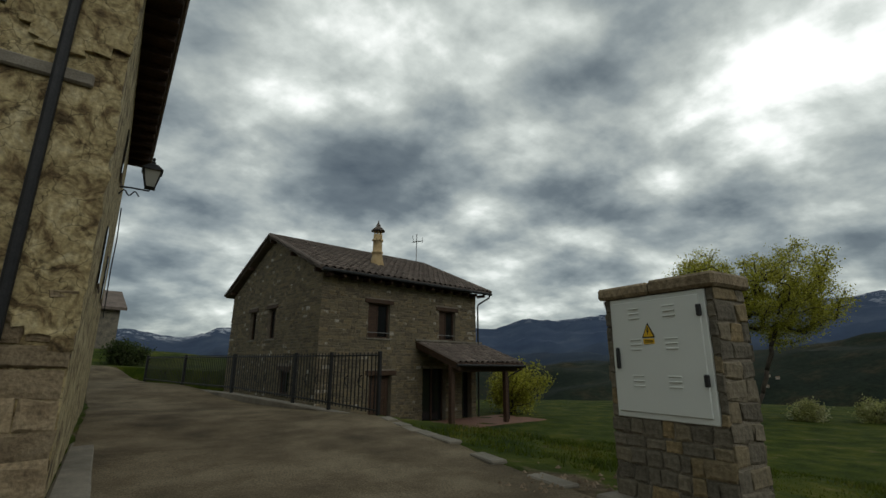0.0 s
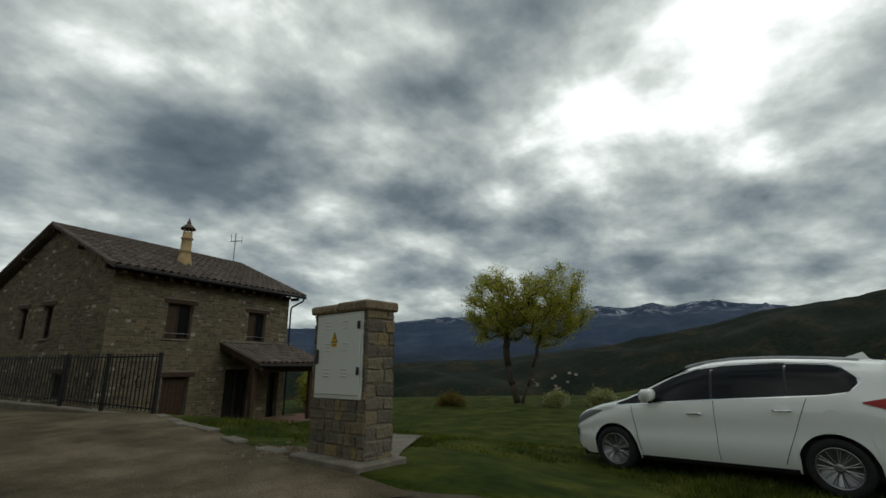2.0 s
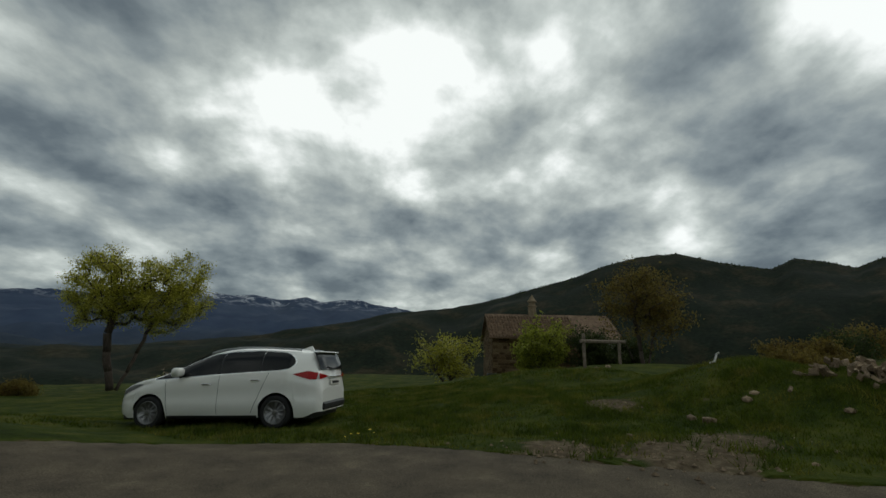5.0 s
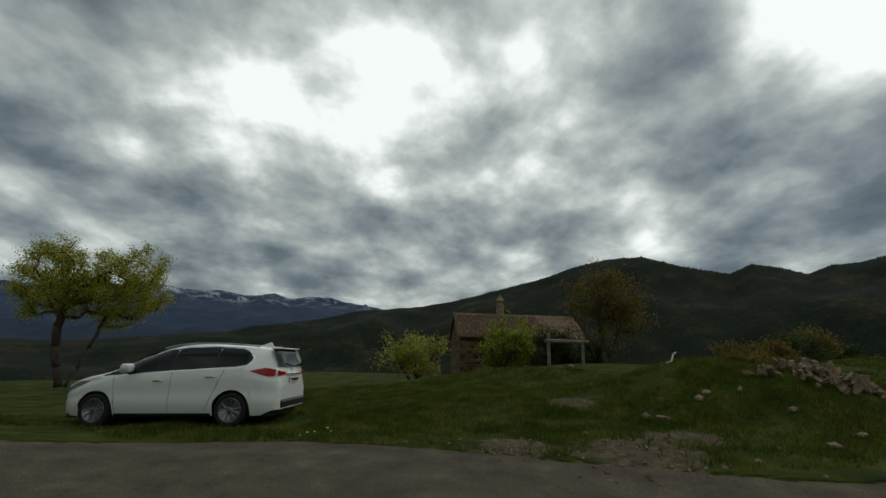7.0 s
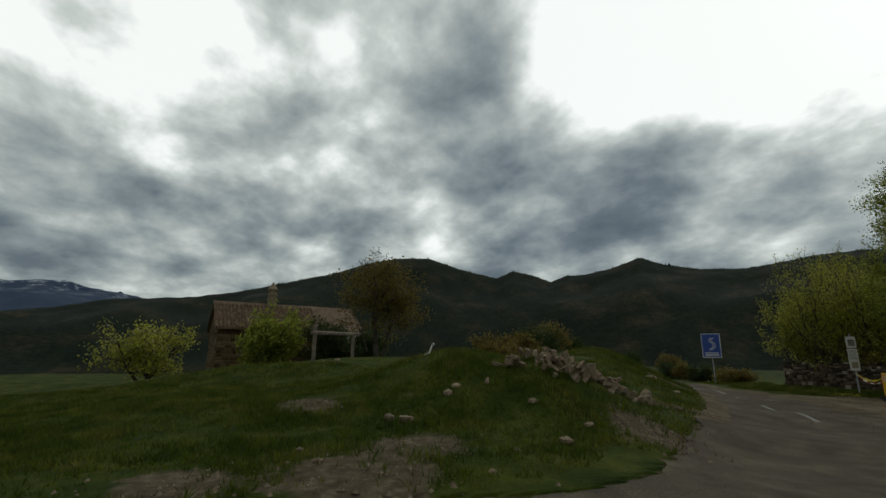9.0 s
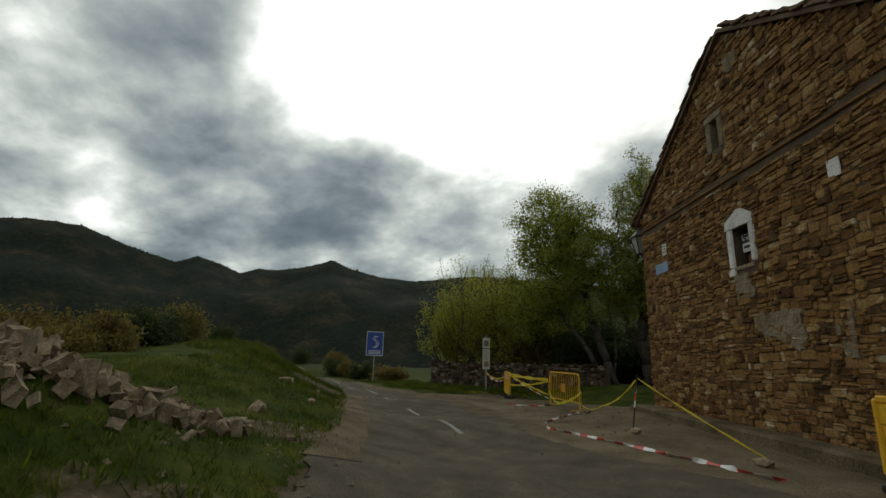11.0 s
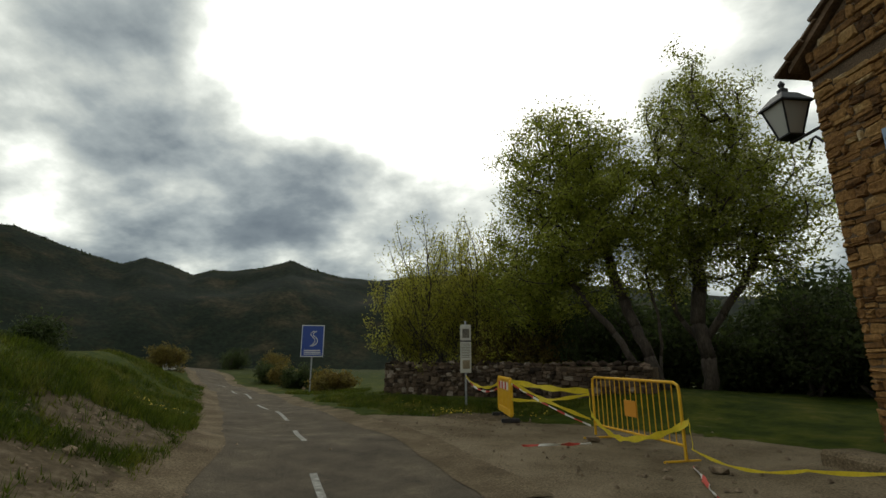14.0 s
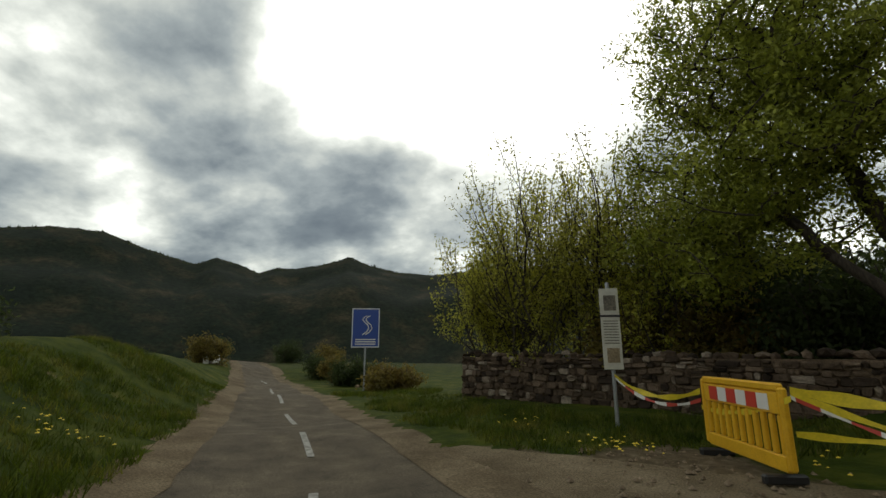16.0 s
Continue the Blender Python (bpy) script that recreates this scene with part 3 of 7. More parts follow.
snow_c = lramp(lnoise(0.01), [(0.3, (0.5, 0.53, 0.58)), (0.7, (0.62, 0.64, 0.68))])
west = lt.nodes.new("ShaderNodeMapRange")
west.inputs["From Min"].default_value, west.inputs["From Max"].default_value, west.inputs["To Max"].default_value = -600, -1500, 240
lt.links.new(lsplit.outputs[0], west.inputs[0])
raised = lt.nodes.new("ShaderNodeMath")
lt.links.new(lsplit.outputs[2], raised.inputs[0])
lt.links.new(west.outputs[0], raised.inputs[1])
snow = lmath("MULTIPLY", lrange(raised.outputs[0], 330, 500), lrange(lnoise(0.0085, 9, 0.75), 0.51, 0.58))
far_c = lmix(snow, haze_rock, snow_c)
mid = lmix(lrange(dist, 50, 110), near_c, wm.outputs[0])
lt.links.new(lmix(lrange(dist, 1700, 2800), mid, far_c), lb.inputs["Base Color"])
lbump = lnode("ShaderNodeBump", Strength=0.6, Distance=0.05)
lt.links.new(lnoise(14.0), lbump.inputs["Height"])
lt.links.new(lbump.outputs[0], lb.inputs["Normal"])

rings = list(np.arange(0.3, 34, 0.3)) + list(np.geomspace(34.5, 300, 60)) + list(np.geomspace(310, 1250, 30)) + list(np.linspace(1280, 1520, 13)) + list(np.geomspace(1560, 3800, 20)) + list(np.linspace(3900, 4800, 16))
SPOKES = 720
lv, lf, bare_v = [(CENTRE[0], CENTRE[1], ground_z(*CENTRE) - 0.05)], [], [0.0]
# patches of bare earth: x, y, radius
EARTH = [(7.0, -6.1, 0.9), (6.8, -4.45, 0.6), (8.2, -6.7, 0.7), (11.1, -4.8, 0.7), (17.6, -16.0, 1.2), (12.2, -12.6, 0.8), (19.8, -16.9, 1.0), (19.5, -24.6, 1.2), (1.6, 5.0, 0.6), (9.0, -10.3, 0.8)]
hard = [np.array(ROAD_OUTLINE), np.array(LANE_OUTLINE), np.array(APRON_OUTLINE)]
for r in rings:
    for s in range(SPOKES):
        az = 2 * math.pi * s / SPOKES
        x, y = CENTRE[0] + r * math.sin(az), CENTRE[1] + r * math.cos(az)
        a = math.degrees(az)
        z = near_ground(x, y) if r < 30 else far_height(r, a if a <= 180 else a - 360, x, y)
        b = 0.0
        if r < 80 and x < 80:
            if any(inside(p, x, y) for p in hard if p[:, 0].min() < x < p[:, 0].max() and p[:, 1].min() < y < p[:, 1].max()):
                z -= 0.05
                b = 1.0
            else:
                z += 0.035 * noise.fractal(Vector((x * 0.8, y * 0.8, 0)), 1.0, 2.0, 3) + 0.01
                b = max([0.0] + [0.9 * math.exp(-(((x - ex) ** 2 + (y - ey) ** 2) / er**2) ** 2) for ex, ey, er in EARTH])
        lv.append((x, y, z))
        bare_v.append(b)
for s in range(SPOKES):
    lf.append((0, 1 + (s + 1) % SPOKES, 1 + s))
for k in range(len(rings) - 1):
    for s in range(SPOKES):
        a, b = 1 + k * SPOKES + s, 1 + k * SPOKES + (s + 1) % SPOKES
        lf.append((a, b, b + SPOKES, a + SPOKES))
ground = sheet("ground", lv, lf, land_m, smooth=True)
tagged(ground, "grassy hilltop meadow falling to wooded valleys and haze-blue snowy mountains", "ground", kind="structure")
attr = ground.data.attributes.new("bare", "FLOAT", "POINT")
attr.data.foreach_set("value", bare_v)

# conifers along the crest of the hills
rng = random.Random(15)
tv, tf = [], []
for k in range(1500):
    az = rng.uniform(72, 146)
    r = 1400 + rng.uniform(-25, 15)
    x, y = CENTRE[0] + r * math.sin(radians(az)), CENTRE[1] + r * math.cos(radians(az))
    z, h, w = far_height(r, az, x, y) - 1.0, rng.uniform(4, 10) * (0.5 + 0.9 * abs(noise.noise(Vector((az * 0.35, 0, 2))))), rng.uniform(1.2, 2.4)
    n = len(tv)
    tv += [(x + w * math.cos(a * 1.2566 + k), y + w * math.sin(a * 1.2566 + k), z) for a in range(5)] + [(x, y, z + h)]
    tf += [(n + a, n + (a + 1) % 5, n + 5) for a in range(5)]
tagged(sheet("hill_pines", tv, tf, M_LEAF_DARK), "dark pines along the crest of the hills", "trees", kind="stuff")

# ---- masonry, windows and roofs ----
def stone_material(name, stops, bump=0.7, blotch=0.3):
    """Stones that differ from one another: the ramp is read by each stone's own chance, then stained and grained."""
    m = material(name, [c for _, c in stops], 3.0, 0.92, bump, 24, 0.3, spec=0.2)
    t = m.node_tree
    ramp = next(n for n in t.nodes if n.type == "VALTORGB")
    stain = next(n for n in t.nodes if n.type == "TEX_NOISE" and n.inputs["Detail"].default_value == 6)
    e = ramp.color_ramp.elements
    while len(e) > 2:
        e.remove(e[1])
    e[0].position, e[0].color, e[1].position, e[1].color = stops[0][0], (*stops[0][1], 1), stops[-1][0], (*stops[-1][1], 1)
    for p, c in stops[1:-1]:
        e.new(p).color = (*c, 1)
    info, geo = t.nodes.new("ShaderNodeObjectInfo"), t.nodes.new("ShaderNodeNewGeometry")
    add = t.nodes.new("ShaderNodeMath")
    add.operation = "ADD"
    t.links.new(info.outputs["Random"], add.inputs[0])
    t.links.new(geo.outputs["Random Per Island"], add.inputs[1])
    frac = t.nodes.new("ShaderNodeMath")
    frac.operation = "FRACT"
    t.links.new(add.outputs[0], frac.inputs[0])
    mixed = t.nodes.new("ShaderNodeMath")
    mixed.operation = "MULTIPLY_ADD"
    mixed.inputs[1].default_value = blotch
    t.links.new(stain.outputs["Fac"], mixed.inputs[0])
    sub = t.nodes.new("ShaderNodeMath")
    sub.operation = "SUBTRACT"
    calm = t.nodes.new("ShaderNodeMath")
    calm.operation = "MULTIPLY"
    calm.inputs[1].default_value = 1.0 if blotch < 0.5 else 0.8
    t.links.new(frac.outputs[0], calm.inputs[0])
    t.links.new(calm.outputs[0], sub.inputs[0])
    sub.inputs[1].default_value = 0.15 if blotch < 0.5 else 0.3
    t.links.new(sub.outputs[0], mixed.inputs[2])
    t.links.new(mixed.outputs[0], ramp.inputs[0])
    return m


M_HOUSE_STONE = stone_material("house_stone", [(0.0, (0.105, 0.088, 0.062)), (0.3, (0.135, 0.112, 0.075)), (0.6, (0.16, 0.132, 0.086)), (0.85, (0.185, 0.147, 0.088)), (0.96, (0.2, 0.155, 0.092)), (0.985, (0.3, 0.27, 0.22)), (1.0, (0.36, 0.33, 0.28))])
M_OLD_STONE = stone_material("old_house_stone", [(0.0, (0.04, 0.022, 0.011)), (0.2, (0.125, 0.064, 0.024)), (0.5, (0.22, 0.115, 0.04)), (0.8, (0.29, 0.165, 0.06)), (0.92, (0.34, 0.225, 0.1)), (1.0, (0.46, 0.37, 0.25))], 1.0, 0.85)
M_CAB_STONE = stone_material("pillar_stone", [(0.0, (0.11, 0.096, 0.073)), (0.4, (0.145, 0.126, 0.094)), (0.75, (0.175, 0.148, 0.104)), (0.92, (0.2, 0.155, 0.088)), (1.0, (0.25, 0.18, 0.09))])
M_DRY_STONE = stone_material("dry_stone", [(0.0, (0.03, 0.021, 0.015)), (0.5, (0.085, 0.058, 0.039)), (0.85, (0.15, 0.105, 0.072)), (1.0, (0.28, 0.23, 0.18))], 0.9)
M_SHED_STONE = stone_material("shed_stone", [(0.0, (0.06, 0.036, 0.016)), (0.5, (0.12, 0.08, 0.04)), (1.0, (0.18, 0.13, 0.07))])


def stone_mesh(w, h, d, rng, rough=0.14):
    """One roughly squared stone: face towards -y, back at y = 0, its own low corner at the origin."""
    j = lambda s: rng.uniform(-1, 1) * s
    jw, jh = min(0.03, rough * w), min(0.025, rough * h)
    inset = 0.12 * min(w, h)
    if rough >= 0.2:
        # rubble: corners knocked off at random, edges bowed
        ring = []
        for (cx, cz), (ax, az), (bx, bz) in (((0, 0), (0, 1), (1, 0)), ((w, 0), (-1, 0), (0, 1)), ((w, h), (0, -1), (-1, 0)), ((0, h), (1, 0), (0, -1))):
            c, e = rng.uniform(0.05, 0.42) * h, rng.uniform(0.05, 0.42) * h
            c, e = min(c, 0.4 * w, 0.08), min(e, 0.4 * w, 0.08)
            ring += [(cx + ax * c, cz + az * c), (cx + bx * e, cz + bz * e)]
        ring = [(x + j(jw * 0.5), z + j(jh * 0.6)) for x, z in ring]
        n = 8
        verts = [(x, 0.01, z) for x, z in ring] + [(x, -d * 0.5, z) for x, z in ring]
        verts += [(w / 2 + (x - w / 2) * (1 - 2 * inset / w), -d + j(d * 0.35), h / 2 + (z - h / 2) * (1 - 2 * inset / h)) for x, z in ring]
        faces = [(i, (i + 1) % n, n + (i + 1) % n, n + i) for i in range(n)] + [(n + i, n + (i + 1) % n, 2 * n + (i + 1) % n, 2 * n + i) for i in range(n)]
        return verts, faces + [tuple(range(2 * n, 3 * n))]
    back = [(0, 0), (w, 0), (w, h), (0, h)]
    front = [(inset, inset), (w - inset, inset), (w - inset, h - inset), (inset, h - inset)]
    mid = [(x + j(jw), -d * 0.55, z + j(jh)) for x, z in back]
    verts = [(x, 0.01, z) for x, z in back] + mid + [(x + j(jw), -d + j(d * 0.25), z + j(jh)) for x, z in front]
    faces = [(0, 1, 5, 4), (1, 2, 6, 5), (2, 3, 7, 6), (3, 0, 4, 7), (4, 5, 9, 8), (5, 6, 10, 9), (6, 7, 11, 10), (7, 4, 8, 11), (8, 9, 10, 11)]
    return verts, faces


def masonry(parent, place, span, low, high, holes, mat, rng, course=(0.11, 0.2), wide=(0.18, 0.5), deep=(0.012, 0.03), gap=0.012, near=None, limit=300, wave=0.0, name="stone", rough=0.14, split=0.0):
    """Courses of stones on a wall's face. place: matrix from (u, out of the wall at -y, v). span(v): where the wall begins and ends at that height."""
    count, verts, faces = 0, [], []
    v = low
    while v < high - 0.05:
        hgt = min(rng.uniform(*course), high - v)
        a, b = span(v + hgt / 2)
        u = a
        while u < b - 0.04:
            w = rng.uniform(*wide) * (1.35 if rng.random() < 0.1 else 1.0)
            if u + w > b - 0.1:
                w = b - u
            end = u + w
            blocked = False
            for u0, v0, u1, v1 in holes:
                if v + hgt > v0 and v < v1:
                    if u < u0 < end:
                        end = u0
                    elif u0 <= u < u1:
                        u, blocked = u1, True
            if blocked:
                continue
            if end - u > 0.05:
                if split and hgt > 0.12 and rng.random() < split:
                    cut = hgt * rng.uniform(0.4, 0.62)
                    sv, sf = stone_mesh(end - u - gap, cut - gap, rng.uniform(*deep), rng, rough)
                    uv, uf = stone_mesh(end - u - gap, hgt - cut - gap, rng.uniform(*deep), rng, rough)
                    n = len(sv)
                    sv += [(x, y, z + cut) for x, y, z in uv]
                    sf += [tuple(n + k for k in f) for f in uf]
                else:
                    sv, sf = stone_mesh(end - u - gap, hgt - gap, rng.uniform(*deep), rng, rough)
                dv = wave * math.sin(u * 1.3 + v * 0.7) + wave * 0.6 * math.sin(u * 3.1 + 2)
                turn = Matrix.Translation((u + gap / 2, 0, v + gap / 2 + dv)) @ Matrix.Rotation(rng.uniform(-1, 1) * wave * 0.8, 4, "Y")
                if count < limit and near and near(u, v):
                    ob = sheet(name, sv, sf, mat, parent)
                    ob.matrix_local = place @ turn
                    count += 1
                else:
                    n = len(verts)
                    verts += [place @ turn @ Vector(p) for p in sv]
                    faces += [tuple(n + k for k in f) for f in sf]
            u = end
        v += hgt
    if faces:
        tagged(sheet(name + "work", verts, faces, mat, parent), kind="stuff")


def holed_wall(bm, length, low, high, holes, thick, m):
    """A wall with its openings cut through: u along x, thickness along +y."""
    us = sorted({0.0, length, *[h[0] for h in holes], *[h[2] for h in holes]})
    vs = sorted({low, high, *[h[1] for h in holes], *[h[3] for h in holes]})
    for u0, u1 in zip(us, us[1:]):
        for v0, v1 in zip(vs, vs[1:]):
            cu, cv = (u0 + u1) / 2, (v0 + v1) / 2
            if not any(h[0] < cu < h[2] and h[1] < cv < h[3] for h in holes):
                box(bm, u0, 0, v0, u1, thick, v1, m=m)
    bmesh.ops.remove_doubles(bm, verts=bm.verts, dist=1e-4)
    return bm


def barrel_tile(width, length, rise):
    """A curved roof tile, open below, its tail at y = 0 and its head at y = length."""
    verts, faces, n = [], [], 5
    for y, k in ((0, 1.0), (length, 0.82)):
        for s in range(n + 1):
            a = math.pi * s / n
            verts.append((-math.cos(a) * width / 2 * k, y, math.sin(a) * rise * k))
    for s in range(n):
        faces.append((s, s + 1, n + 2 + s, n + 1 + s))
    edge = len(verts)
    for s in range(n + 1):
        a = math.pi * s / n
        verts.append((-math.cos(a) * (width / 2 - 0.015), 0, math.sin(a) * (rise - 0.015)))
    for s in range(n):
        faces.append((s + 1, s, edge + s, edge + s + 1))
    return verts, faces


def tiled_slope(parent, place, width, run, column, row, mat, rng, limit=300, skip=None, jitter=0.006, rise=0.055):
    """Cover tiles in columns up a slope; place maps x along the eave, y up the slope, z out of it."""
    tv, tf = barrel_tile(column * 0.78, row + 0.07, rise)
    shared = bpy.data.meshes.new("tile")
    shared.from_pydata(tv, [], tf)
    shared.materials.append(mat)
    shared.polygons.foreach_set("use_smooth", [True] * len(tf))
    verts, faces, count = [], [], 0
    for r in range(int(run / row)):
        for c in range(int(width / column)):
            x, y = (c + 0.5) * column, r * row
            if skip and skip(x, y):
                continue
            m = place @ Matrix.Translation((x + rng.uniform(-1, 1) * jitter, y + rng.uniform(-1, 1) * jitter * 2, 0.012)) @ Matrix.Rotation(radians(-2.2), 4, "X") @ Matrix.Rotation(rng.uniform(-1, 1) * jitter * 3, 4, "Z")
            if count < limit:
                ob = new("tile", shared)
                ob.parent = parent
                ob.matrix_local = m
                count += 1
            else:
                n = len(verts)
                verts += [m @ Vector(p) for p in tv]
                faces += [tuple(n + k for k in f) for f in tf]
    if faces:
        tagged(sheet("upper_tiles", verts, faces, mat, parent, smooth=True), kind="stuff")


def window(parent, place, w, h, deep, lintel=True, sill=True, shutter=M_WOOD, bar=True, split=True):
    """A window in its reveal: place at the opening's low left corner on the face, -y outwards."""
    win = part("window", boxed(0, deep, 0, w, deep + 0.03, h, m=place), M_GLASS_DARK, parent, "dark window with brown timber frame")
    bm = bmesh.new()
    for a in ((0, 0, 0.06, h), (w - 0.06, 0, w, h), (0.06, 0, w - 0.06, 0.06), (0.06, h - 0.06, w - 0.06, h)) + (((w / 2 - 0.03, 0.06, w / 2 + 0.03, h - 0.06),) if split else ()):
        box(bm, a[0], deep - 0.05, a[1], a[2], deep - 0.003, a[3], 0.006, place)
    part("frame", bm, M_WOOD, win)
    if shutter and split:
        part("shutter", boxed(0.06, deep - 0.03, 0.06, w / 2 - 0.03, deep - 0.006, h - 0.06, 0.004, place), shutter, win)
    if bar:
        part("bar", tube(bmesh.new(), [place @ Vector((-0.02, 0.03, 0.2)), place @ Vector((w + 0.02, 0.03, 0.2))], 0.014, 6), M_STEEL, win, "thin metal guard bar")
    if lintel:
        part("lintel", boxed(-0.16, -0.045, h + 0.004, w + 0.16, deep, h + 0.16, 0.012, place), M_WOOD, win, "heavy brown timber lintel")
    if sill:
        part("sill", boxed(-0.06, -0.06, -0.06, w + 0.06, deep, -0.004, 0.008, place), M_CONCRETE, win)
    return win

# ---- the stone house with the porch ----
HOUSE = pose(-2.41, 16.29, 0.69, 0, 0, 35.4) @ Matrix.Diagonal((0.955, 0.943, 0.99, 1))
house = thing("house", HOUSE, "two-storey grey rubble stone house with dark tiled gable roof", "house")
FRONT_HOLES = [(2.0, 1.7, 3.03, 2.98), (5.63, 1.75, 6.6, 2.96), (2.16, -1.45, 3.2, 0.35), (4.75, -1.45, 6.05, 0.6), (7.0, -1.45, 7.6, 0.6)]
GABLE_HOLES = [(3.93, 1.72, 4.75, 2.93), (6.1, 1.72, 6.85, 2.93), (2.2, -0.35, 3.2, 0.5)]
H_LEN, H_DEEP, H_EAVE, H_RIDGE = 7.9, 9.4, 3.86, 5.86
SIDE = Matrix.Rotation(radians(90), 4, "Z") @ Matrix.Diagonal((1, -1, 1, 1))
part("wall", holed_wall(bmesh.new(), H_LEN, -1.7, H_EAVE, FRONT_HOLES, 0.4, Matrix()), M_MORTAR, house)
part("wall", holed_wall(bmesh.new(), H_DEEP - 0.4, -1.7, H_EAVE, [(a - 0.4, b, c - 0.4, d) for a, b, c, d in GABLE_HOLES], 0.4, Matrix.Translation((0, 0.4, 0)) @ SIDE), M_MORTAR, house)
part("gable", prism(bmesh.new(), [(0, H_EAVE), (H_DEEP, H_EAVE), (H_DEEP / 2, H_RIDGE)], 0.4, SIDE), M_MORTAR, house)
part("wall", boxed(H_LEN - 0.4, 0.4, -1.7, H_LEN, H_DEEP, H_EAVE), M_HOUSE_STONE, house)
part("wall", boxed(0.4, H_DEEP - 0.4, -1.7, H_LEN - 0.4, H_DEEP, H_EAVE), M_HOUSE_STONE, house)
part("gable", prism(bmesh.new(), [(0, H_EAVE), (H_DEEP, H_EAVE), (H_DEEP / 2, H_RIDGE)], 0.4, Matrix.Translation((H_LEN - 0.4, 0, 0)) @ SIDE), M_HOUSE_STONE, house)
part("floor", boxed(0.4, 0.4, 0.9, H_LEN - 0.4, H_DEEP - 0.4, 1.1), M_WOOD, house)

# roof deck, eaves, verge, ridge
SLOPE = math.atan2(H_RIDGE + 0.14 - 3.9, H_DEEP / 2 + 0.44)
RUN = math.hypot(H_RIDGE + 0.14 - 3.9, H_DEEP / 2 + 0.44)
bm = prism(bmesh.new(), [(-0.44, 3.86), (4.7, 5.96), (9.84, 3.86), (9.84, 3.96), (4.7, 6.06), (-0.44, 3.96)], 8.77, Matrix.Translation((-0.28, 0, 0)) @ SIDE)
roof = part("roof", bm, M_ROOF, house, "dark brown curved clay tile roof")
DECK = Matrix.Translation((-0.28, -0.44, 3.965)) @ Matrix.Rotation(math.atan2(2.1, 5.14), 4, "X")
rng = random.Random(4)
tiled_slope(roof, DECK, 8.77, 5.5, 0.3, 0.4, M_ROOF, rng, 280, rise=0.1)
BACK = Matrix.Translation((8.49, 9.84, 3.965)) @ Matrix.Rotation(math.pi, 4, "Z") @ Matrix.Rotation(math.atan2(2.1, 5.14), 4, "X")
tiled_slope(roof, BACK, 8.77, 5.5, 0.3, 0.4, M_ROOF, rng, 0, rise=0.1)
bm = bmesh.new()
for k in range(22):
    tube(bm, [(-0.32 + k * 0.4, 4.7, 6.07), (-0.32 + k * 0.4 + 0.44, 4.7, 6.085)], 0.1, 8, 0.085)
part("ridge_tiles", bm, M_ROOF, roof)
for side in (0, 1):
    bm = bmesh.new()
    for k in range(14):
        y0, y1 = -0.46 + k * 0.368, -0.46 + k * 0.368 + 0.4
        slope = 2.1 / 5.14
        a, b = Vector((-0.3 + side * 8.79, y0, 3.99 + (y0 + 0.44) * slope)), Vector((-0.3 + side * 8.79, y1, 4.0 + (y1 + 0.44) * slope))
        tube(bm, [a, b], 0.085, 8, 0.07)
        a2, b2 = Vector((a.x, 9.4 - a.y, a.z)), Vector((b.x, 9.4 - b.y, b.z))
        tube(bm, [a2, b2], 0.085, 8, 0.07)
    part("verge_tiles", bm, M_ROOF, roof)
for k in range(16):
    part("rafter_end", boxed(0.1 + k * 0.53, -0.42, 3.72, 0.2 + k * 0.53, 0.05, 3.84, 0.006), M_WOOD, house)
bm = bmesh.new()
for y in (0.15, 2.4, 4.65, 6.9, 9.15):
    z = 3.74 + (2.1 / 5.14) * (min(y, 9.4 - y) + 0.44)
    box(bm, -0.27, y - 0.06, z - 0.08, 0.02, y + 0.06, z + 0.06, 0.006)
part("purlin_ends", bm, M_WOOD, house)
gut = part("gutter", tube(bmesh.new(), [(-0.28, -0.5, 3.9), (8.5, -0.5, 3.88)], 0.06, 8), M_IRON, house, "dark metal gutter")
part("downpipe", tube(bmesh.new(), [(8.42, -0.46, 3.84), (8.42, -0.4, 3.72), (8.02, -0.1, 3.42), (8.0, -0.06, 3.3), (8.0, -0.06, -1.4)], 0.04, 8), M_IRON, gut)

FRONT = Matrix()
for u0, v0, u1, v1 in FRONT_HOLES[:2]:
    window(house, Matrix.Translation((u0, 0, v0)), u1 - u0, v1 - v0, 0.18)
for u0, v0, u1, v1 in GABLE_HOLES:
    window(house, SIDE @ Matrix.Translation((u0, 0, v0)), u1 - u0, v1 - v0, 0.18, bar=False, split=v0 > 0)
door = part("door", boxed(2.2, 0.2, -1.45, 3.16, 0.25, 0.35), M_WOOD, house, "plain dark timber cellar door")
bm = bmesh.new()
for k in range(6):
    box(bm, 2.21 + k * 0.157, 0.17, -1.43, 2.36 + k * 0.157, 0.196, 0.33, 0.006)
part("plank", bm, M_WOOD, door)
part("lintel", boxed(1.98, -0.05, 0.354, 3.4, 0.2, 0.53, 0.012), M_WOOD, door, "heavy brown timber lintel")
glass = part("door", boxed(4.75, 0.25, -1.45, 6.05, 0.28, 0.6), M_GLASS_DARK, house, "dark glazed porch door")
bm = bmesh.new()
for a in (4.75, 5.38, 5.98):
    box(bm, a, 0.2, -1.45, a + 0.07, 0.247, 0.6, 0.006)
part("frame", bm, M_WOOD, glass)
part("window", boxed(7.0, 0.25, -1.45, 7.6, 0.28, 0.6), M_GLASS_DARK, house, "dark tall window under the porch")

